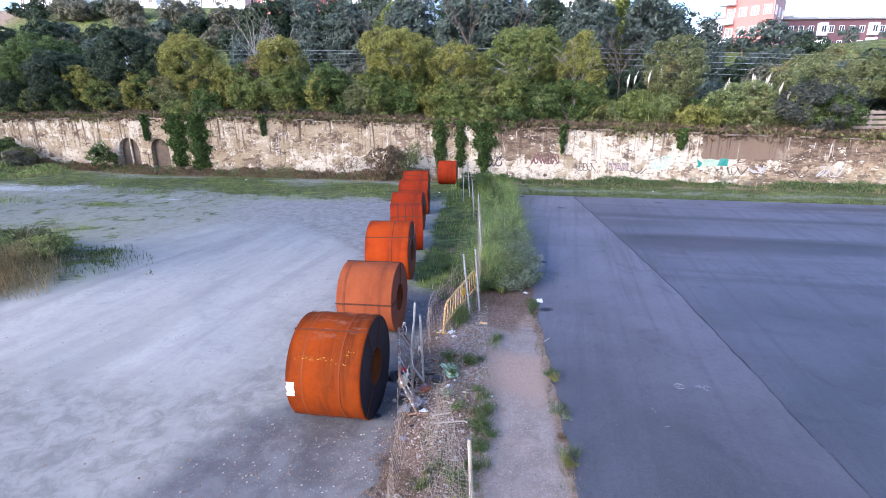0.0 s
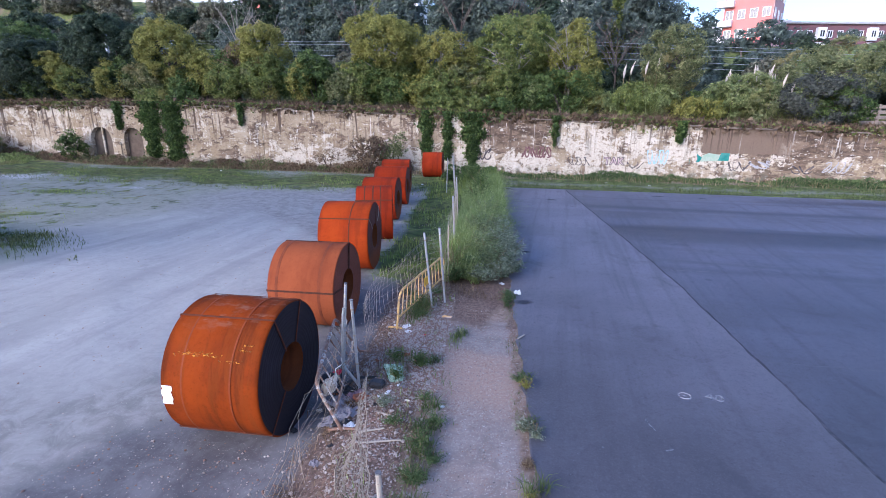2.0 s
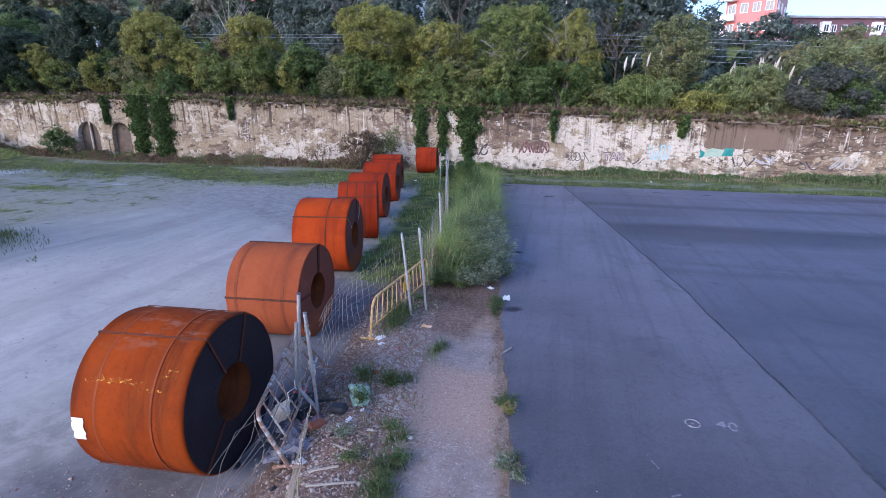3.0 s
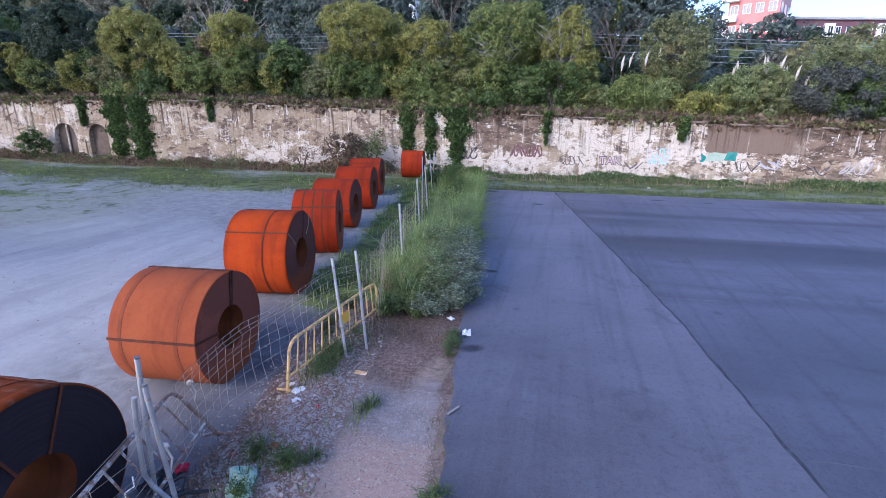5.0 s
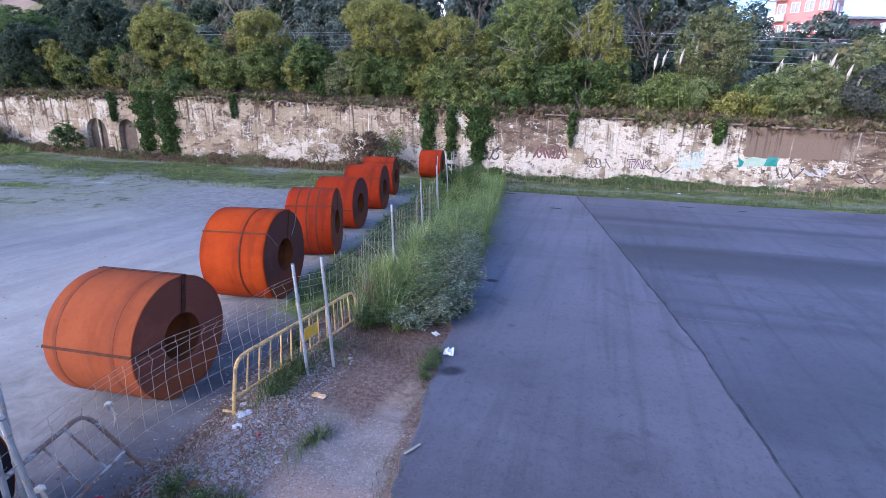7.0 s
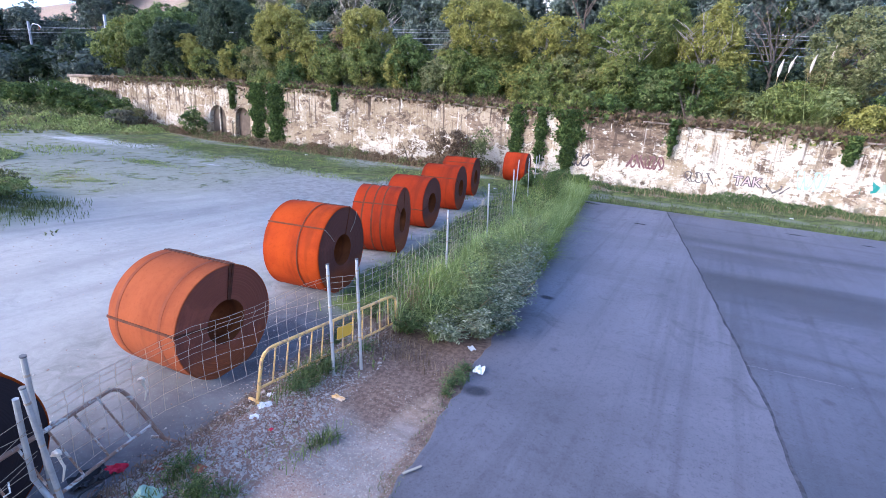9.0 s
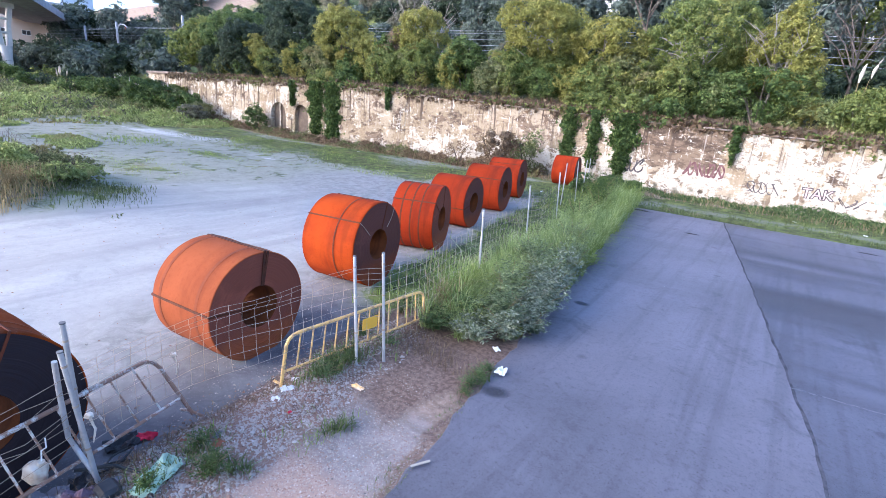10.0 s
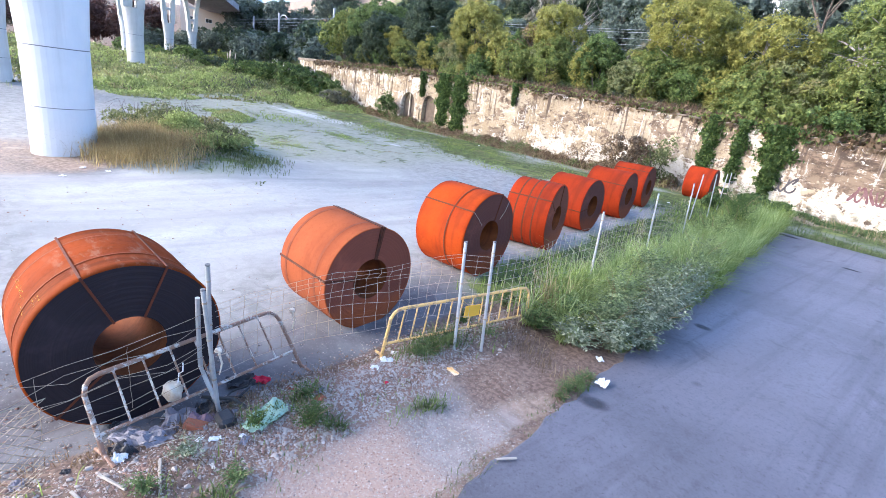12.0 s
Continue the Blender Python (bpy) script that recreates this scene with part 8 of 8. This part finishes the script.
# ---------------------------------------------------------------- viaduct
def pier(x, y, r, h, mat, label, flare=1.9):
    """A round bridge pier that forks into two arms below the deck."""
    z0 = float(terrain(x, y))
    root = empty("bridge_pier", (x, y, z0))
    tagged(root, label, "bridge pier", "piers of the viaduct")
    n = 40

    def ring(bm, z, a, b):
        return [bm.verts.new((b * math.cos(2 * math.pi * j / n), a * math.sin(2 * math.pi * j / n), z)) for j in range(n)]

    def skin(levels):
        bm = bmesh.new()
        rings = [ring(bm, *lv) for lv in levels]
        for u, v in zip(rings, rings[1:]):
            for j in range(n):
                bm.faces.new((u[j], u[(j + 1) % n], v[(j + 1) % n], v[j]))
        bm.faces.new(rings[0][::-1])
        bm.faces.new(rings[-1])
        return bm

    j1, j2 = 1.35, 2.98
    part("shaft", skin([(-0.3, r * 1.02, r * 1.02), (j1, r, r)]), mat, root, smooth=False)
    part("shaft", skin([(j1 + 0.02, r, r), (j2, r * 1.0, r * 0.99)]), mat, root)
    part("joint", skin([(j1 - 0.005, r * 0.985, r * 0.985), (j1 + 0.025, r * 0.985, r * 0.985)]), M_JOINT, root)
    part("joint", skin([(j2 - 0.005, r * 0.98, r * 0.97), (j2 + 0.03, r * 0.98, r * 0.97)]), M_JOINT, root)
    part("neck", skin([(j2 + 0.025, r * 1.0, r * 0.99), (j2 + 0.7, r * 1.05, r * 0.97), (h * 0.45, r * 1.25, r * 0.9)]), mat, root)
    for s in (-1, 1):
        bm = bmesh.new()
        a = [(0, s * r * 0.75, h * 0.45), (0, s * r * 1.0, h * 0.7), (0, s * r * flare, h)]
        rings = []
        for (cx, cy, cz), w in zip(a, (0.9, 0.8, 0.95)):
            rings.append([bm.verts.new((cx + dx * r * 0.85, cy + dy * r * 0.5 * w, cz)) for dx, dy in ((-1, -1), (1, -1), (1, 1), (-1, 1))])
        for u, v in zip(rings, rings[1:]):
            for k in range(4):
                bm.faces.new((u[k], u[(k + 1) % 4], v[(k + 1) % 4], v[k]))
        bm.faces.new(rings[0][::-1])
        bm.faces.new(rings[-1])
        part("arm", bm, mat, root)
    for u in (0.62, 0.8):
        part("crossbar", box((0, 0, h * u), (r * 1.2, r * 1.9, r * 0.5), None, 0.03), mat, root)
    part("cap_beam", box((0, 0, h - 0.35), (r * 1.9, r * (2 * flare + 1.3), 0.8), None, 0.05), mat, root)


DECK_Z = 13.6
pier(-15.5, 5.22, 0.82, DECK_Z - float(terrain(-15.5, 5.22)), M_PIER, "white painted round bridge pier on the gravel")
for x, y, r in ((-38.5, 3.3, 1.0), (-58.0, 14.2, 0.78), (-85.0, 17.6, 0.68), (-84.0, 22.9, 0.64), (-101.0, 30.4, 0.66), (-38.0, -4.5, 1.0)):
    pier(x, y, r, DECK_Z - float(terrain(x, y)), M_PIER_FAR, "pale concrete forked bridge pier in the overgrown field")


def deck():
    root = empty("viaduct_deck")
    tagged(root, "grey concrete road deck of the viaduct", "viaduct", kind="")
    line = [Vector(p) for p in ((-190, 78, 0), (-130, 44, 0), (-101, 30, 0), (-84, 21, 0), (-58, 13, 0), (-38, 6.0, 0), (-15.5, 3.0, 0), (-4, -6, 0), (4, -20, 0), (10, -45, 0), (14, -90, 0))]
    sec = [(-5.2, 1.0), (-5.2, 0.55), (-3.2, 0.2), (-2.6, -0.0), (2.6, -0.0), (3.2, 0.2), (5.2, 0.55), (5.2, 1.0)]
    bm = bmesh.new()
    rings, para = [], {1: [], -1: []}
    for i, p in enumerate(line):
        d = (line[min(i + 1, len(line) - 1)] - line[max(i - 1, 0)]).normalized()
        s = Vector((-d.y, d.x, 0))
        rings.append([bm.verts.new(p + s * a + Vector((0, 0, DECK_Z + b))) for a, b in sec])
        for q in (1, -1):
            para[q].append(p + s * 5.1 * q + Vector((0, 0, DECK_Z + 1.0)))
    for u, v in zip(rings, rings[1:]):
        for k in range(len(sec)):
            bm.faces.new((u[k], u[(k + 1) % len(sec)], v[(k + 1) % len(sec)], v[k]))
    bm.faces.new(rings[0][::-1])
    bm.faces.new(rings[-1])
    bmesh.ops.recalc_face_normals(bm, faces=bm.faces)
    part("slab", bm, M_DECK, root)
    for q in (1, -1):
        for a, b in zip(para[q], para[q][1:]):
            m = (b - a).to_track_quat("X", "Z").to_matrix().to_4x4()
            part("parapet", box((a + b) / 2 + Vector((0, 0, 0.4)), ((b - a).length, 0.2, 0.8), m), M_DECK, root)


deck()


# ---------------------------------------------------------------- railway masts and wires
def mast(x, y, h, arm, label):
    z0 = float(terrain(x, y))
    root = empty("railway_mast", (x, y, z0))
    tagged(root, label, "mast", "railway masts")
    part("pole", box((0, 0, h / 2 - 0.2), (0.28, 0.28, h + 0.4), None, 0.03), M_STEEL_MAST, root)
    if arm:
        part("bracket", tube([(0, 0, h - 1.6), (0.8 * arm, 0, h - 0.7), (1.6 * arm, 0, h - 0.4), (3.0 * arm, 0, h - 0.55), (4.0 * arm, 0, h - 1.0)], 0.09, 6), M_STEEL_MAST, root)
        part("insulator", tube([(3.4 * arm, 0, h - 0.75), (3.4 * arm, 0, h - 1.3)], 0.1, 6), M_BRICKBIT, root)


for x, h, arm in ((-74.8, 7.6, 0), (-97.0, 7.4, 1), (-110.5, 7.2, 0), (-137.0, 7.2, 0), (-46.0, 6.6, 1)):
    mast(x, 45, h, arm, "grey steel railway mast with bracket" if arm else "plain grey steel railway mast")
for k, (dz, y) in enumerate(((0.0, 43.4), (-0.45, 43.6), (-0.85, 44.2), (0.5, 45.2), (-1.3, 44.0))):
    pts = []
    for i in range(25):
        u = i / 24
        x = -140 + 190 * u
        base = np.interp(x, [-140, -60, -20, 3, 22, 50], [12.2, 11.4, 9.9, 9.3, 8.0, 6.9])
        pts.append((x, y, float(base) + dz - 0.12 * abs(math.sin(u * 14))))
    o = part("overhead_wire", tube(pts, 0.013, 4), M_STEEL_MAST)
    tagged(o, "thin overhead railway wire between the masts", "wire", "railway wires")


# ---------------------------------------------------------------- houses on the hill
def window_mesh(w, h):
    bm = bmesh.new()
    t = 0.09
    for c, s in (((0, 0, h / 2 - t / 2), (w, 0.12, t)), ((0, 0, -h / 2 + t / 2), (w, 0.12, t)), ((-w / 2 + t / 2, 0, 0), (t, 0.12, h - 2 * t)), ((w / 2 - t / 2, 0, 0), (t, 0.12, h - 2 * t)), ((0, 0, 0), (0.07, 0.10, h - 2 * t))):
        add_box(bm, c, s)
    me = bpy.data.meshes.new("window")
    bm.to_mesh(me)
    bm.free()
    me.materials.append(M_FRAMEW)
    bm = box((0, 0.04, 0), (w - 2 * t, 0.02, h - 2 * t))
    pane = bpy.data.meshes.new("pane")
    bm.to_mesh(pane)
    bm.free()
    pane.materials.append(M_GLASS)
    return me, pane


def house(name, x, y, z0, w, d, floors, fh, rz, wall, label, cols, side_cols=2, win=(1.1, 1.4), roof=M_ROOF, bays=0, side_wall=None, balconies=()):
    """An apartment block: walls, flat roof with parapet, rows of framed windows on front and sides."""
    root = new(name)
    root.matrix_world = pose(x, y, z0, 0, 0, rz)
    tagged(root, label, "apartment block", "houses on the hill")
    h = floors * fh + 0.6
    part("wall", box((0, d / 2, h / 2), (w, d, h)), wall, root)
    if side_wall:
        part("side_wall", box((w / 2 + 0.03, d / 2, h / 2), (0.06, d, h)), side_wall, root)
    part("roof", box((0, d / 2, h + 0.2), (w + 0.9, d + 0.9, 0.4), None, 0.05), roof, root)
    me, pane = window_mesh(*win)
    for f in range(floors):
        z = f * fh + fh * 0.58
        for c in range(cols):
            u = (c + 0.5) / cols - 0.5
            if bays and c % bays == bays - 1:
                bay = part("bay", box((u * w, -0.35, z - 0.05), (win[0] * 1.7, 0.7, fh * 0.86), None, 0.04), M_FRAMEW, root, "white enclosed bay")
                o = new("window", me)
                o.parent, o.location = root, (u * w, -0.74, z)
            else:
                o = new("window", me)
                o.parent, o.location = root, (u * w, -0.05, z)
            q = new("pane", pane)
            q.parent = o
        for sx in (-1, 1):
            for c in range(side_cols):
                o = new("window", me)
                o.parent = root
                o.location = (sx * (w / 2 + 0.09), d * (c + 0.5) / side_cols, z)
                o.rotation_euler = (0, 0, radians(90 * sx))
                q = new("pane", pane)
                q.parent = o
        for u in balconies:
            part("balcony", box((u * w, -0.55, z - fh * 0.45), (2.4, 1.1, 0.9), None, 0.05), M_FRAMEW, root)
    return root


house("apartment_block", 29.0, 92.0, float(terrain(29, 92)) - 1.0, 6.8, 9.0, 8, 2.9, -28, M_PINK, "salmon-pink apartment block with white windows", 4, 3, side_wall=M_PINKSIDE, balconies=(-0.46,))
house("apartment_block", 52.0, 112.0, float(terrain(50, 112)) - 1.8, 27.0, 11.0, 3, 2.6, 14, M_BRICKF, "long dark-brick row of flats with white window bays", 14, 3, (1.0, 1.25), bays=5)
house("apartment_block", 42.0, 132.0, 15.0, 16.0, 10.0, 3, 2.9, 6, M_CREAM, "pale distant apartment block", 6, 2)
house("apartment_block", -120.0, 98.0, float(terrain(-120, 98)), 14.0, 10.0, 5, 3.0, 8, M_CREAM, "beige apartment block at the hilltop", 5, 2)
house("apartment_block", -97.0, 99.0, float(terrain(-97, 99)), 14.0, 10.0, 4, 3.0, 3, M_WHITEF, "white apartment block at the hilltop", 5, 2)
house("apartment_block", -76.0, 99.0, float(terrain(-76, 99)), 18.0, 10.0, 4, 3.0, 0, M_BLUEWHITE, "pale grey-blue apartment block at the hilltop", 6, 2)
house("apartment_block", -56.0, 98.0, float(terrain(-56, 98)), 15.0, 10.0, 4, 3.0, -3, M_PINK, "pinkish apartment block at the hilltop", 5, 2)
house("apartment_block", -36.0, 98.0, float(terrain(-36, 98)), 18.0, 10.0, 4, 3.0, 0, M_WHITEF, "white apartment block behind the woods", 6, 2)
house("apartment_block", 4.0, 98.0, float(terrain(4, 98)), 12.0, 10.0, 5, 3.0, 0, M_CREAM, "cream apartment block behind the woods", 4, 2)
# works building past the viaduct
house("works_building", -132.0, 42.0, 5.2, 12.0, 10.0, 3, 4.0, 74, M_TANF, "tan works building beyond the viaduct", 3, 1, (1.5, 1.0), roof=M_ROOF)
house("works_building", -134.0, 52.5, 5.2, 6.0, 10.0, 3, 5.2, 74, M_BLUEWHITE, "pale blue-white works building beyond the railway", 1, 1, (1.3, 1.0), roof=M_ROOF)


def lamp_post(x, y, h):
    z0 = float(terrain(x, y))
    root = empty("street_lamp", (x, y, z0))
    tagged(root, "white street lamp at the hilltop", "street lamp", "street lamps on the hill")
    part("pole", tube([(0, 0, -0.2), (0, 0, h)], 0.07, 6), M_FRAMEW, root)
    bm = bmesh.new()
    lump(bm, (0, 0, h + 0.2), (0.3, 0.3, 0.28), 1, 1, 0.0)
    part("globe", bm, M_FRAMEW, root)


for x in (-92.0, -84.0, -66.0, -60.0):
    lamp_post(x, 84.5, 3.4)
rail = empty("railing", (-75, 84, float(terrain(-75, 84))))
tagged(rail, "thin white railing along the hilltop lawn", "railing")
for k in range(13):
    part("baluster", tube([(-18 + 3 * k, 0, float(terrain(-93 + 3 * k, 84) - terrain(-75, 84)) - 0.1), (-18 + 3 * k, 0, float(terrain(-93 + 3 * k, 84) - terrain(-75, 84)) + 1.0)], 0.04, 5), M_FRAMEW, rail)
for dz in (0.5, 1.0):
    part("handrail", tube([(-18 + 3 * k, 0, float(terrain(-93 + 3 * k, 84) - terrain(-75, 84)) + dz) for k in range(13)], 0.035, 5), M_FRAMEW, rail)
# low concrete parapet past the end of the wall
root = empty("parapet_wall", (-54.5, 32.8, 1.55))
tagged(root, "low grey concrete parapet beyond the old wall", "parapet", kind="structure")
part("body", box((0, 0, 1.3), (10, 0.5, 3.4), None, 0.04), M_WALL, root)
part("coping", box((0, -0.05, 3.1), (10.2, 0.75, 0.28), None, 0.04), M_COPING, root)

# slatted concrete fence on the bank
root = empty("slat_fence", (19.6, 34.6, float(terrain(19.6, 34.6))))
tagged(root, "weathered grey concrete slat fence on the bank", "fence")
for k in range(5):
    part("post", box((-4.0 + 2.0 * k, 0, 0.45), (0.14, 0.14, 1.5), None, 0.02), M_COPING, root)
for dz in (0.15, 0.45, 0.75, 1.05):
    part("slat", box((0, -0.1, dz), (8.4, 0.05, 0.2), None, 0.01), M_COPING, root)
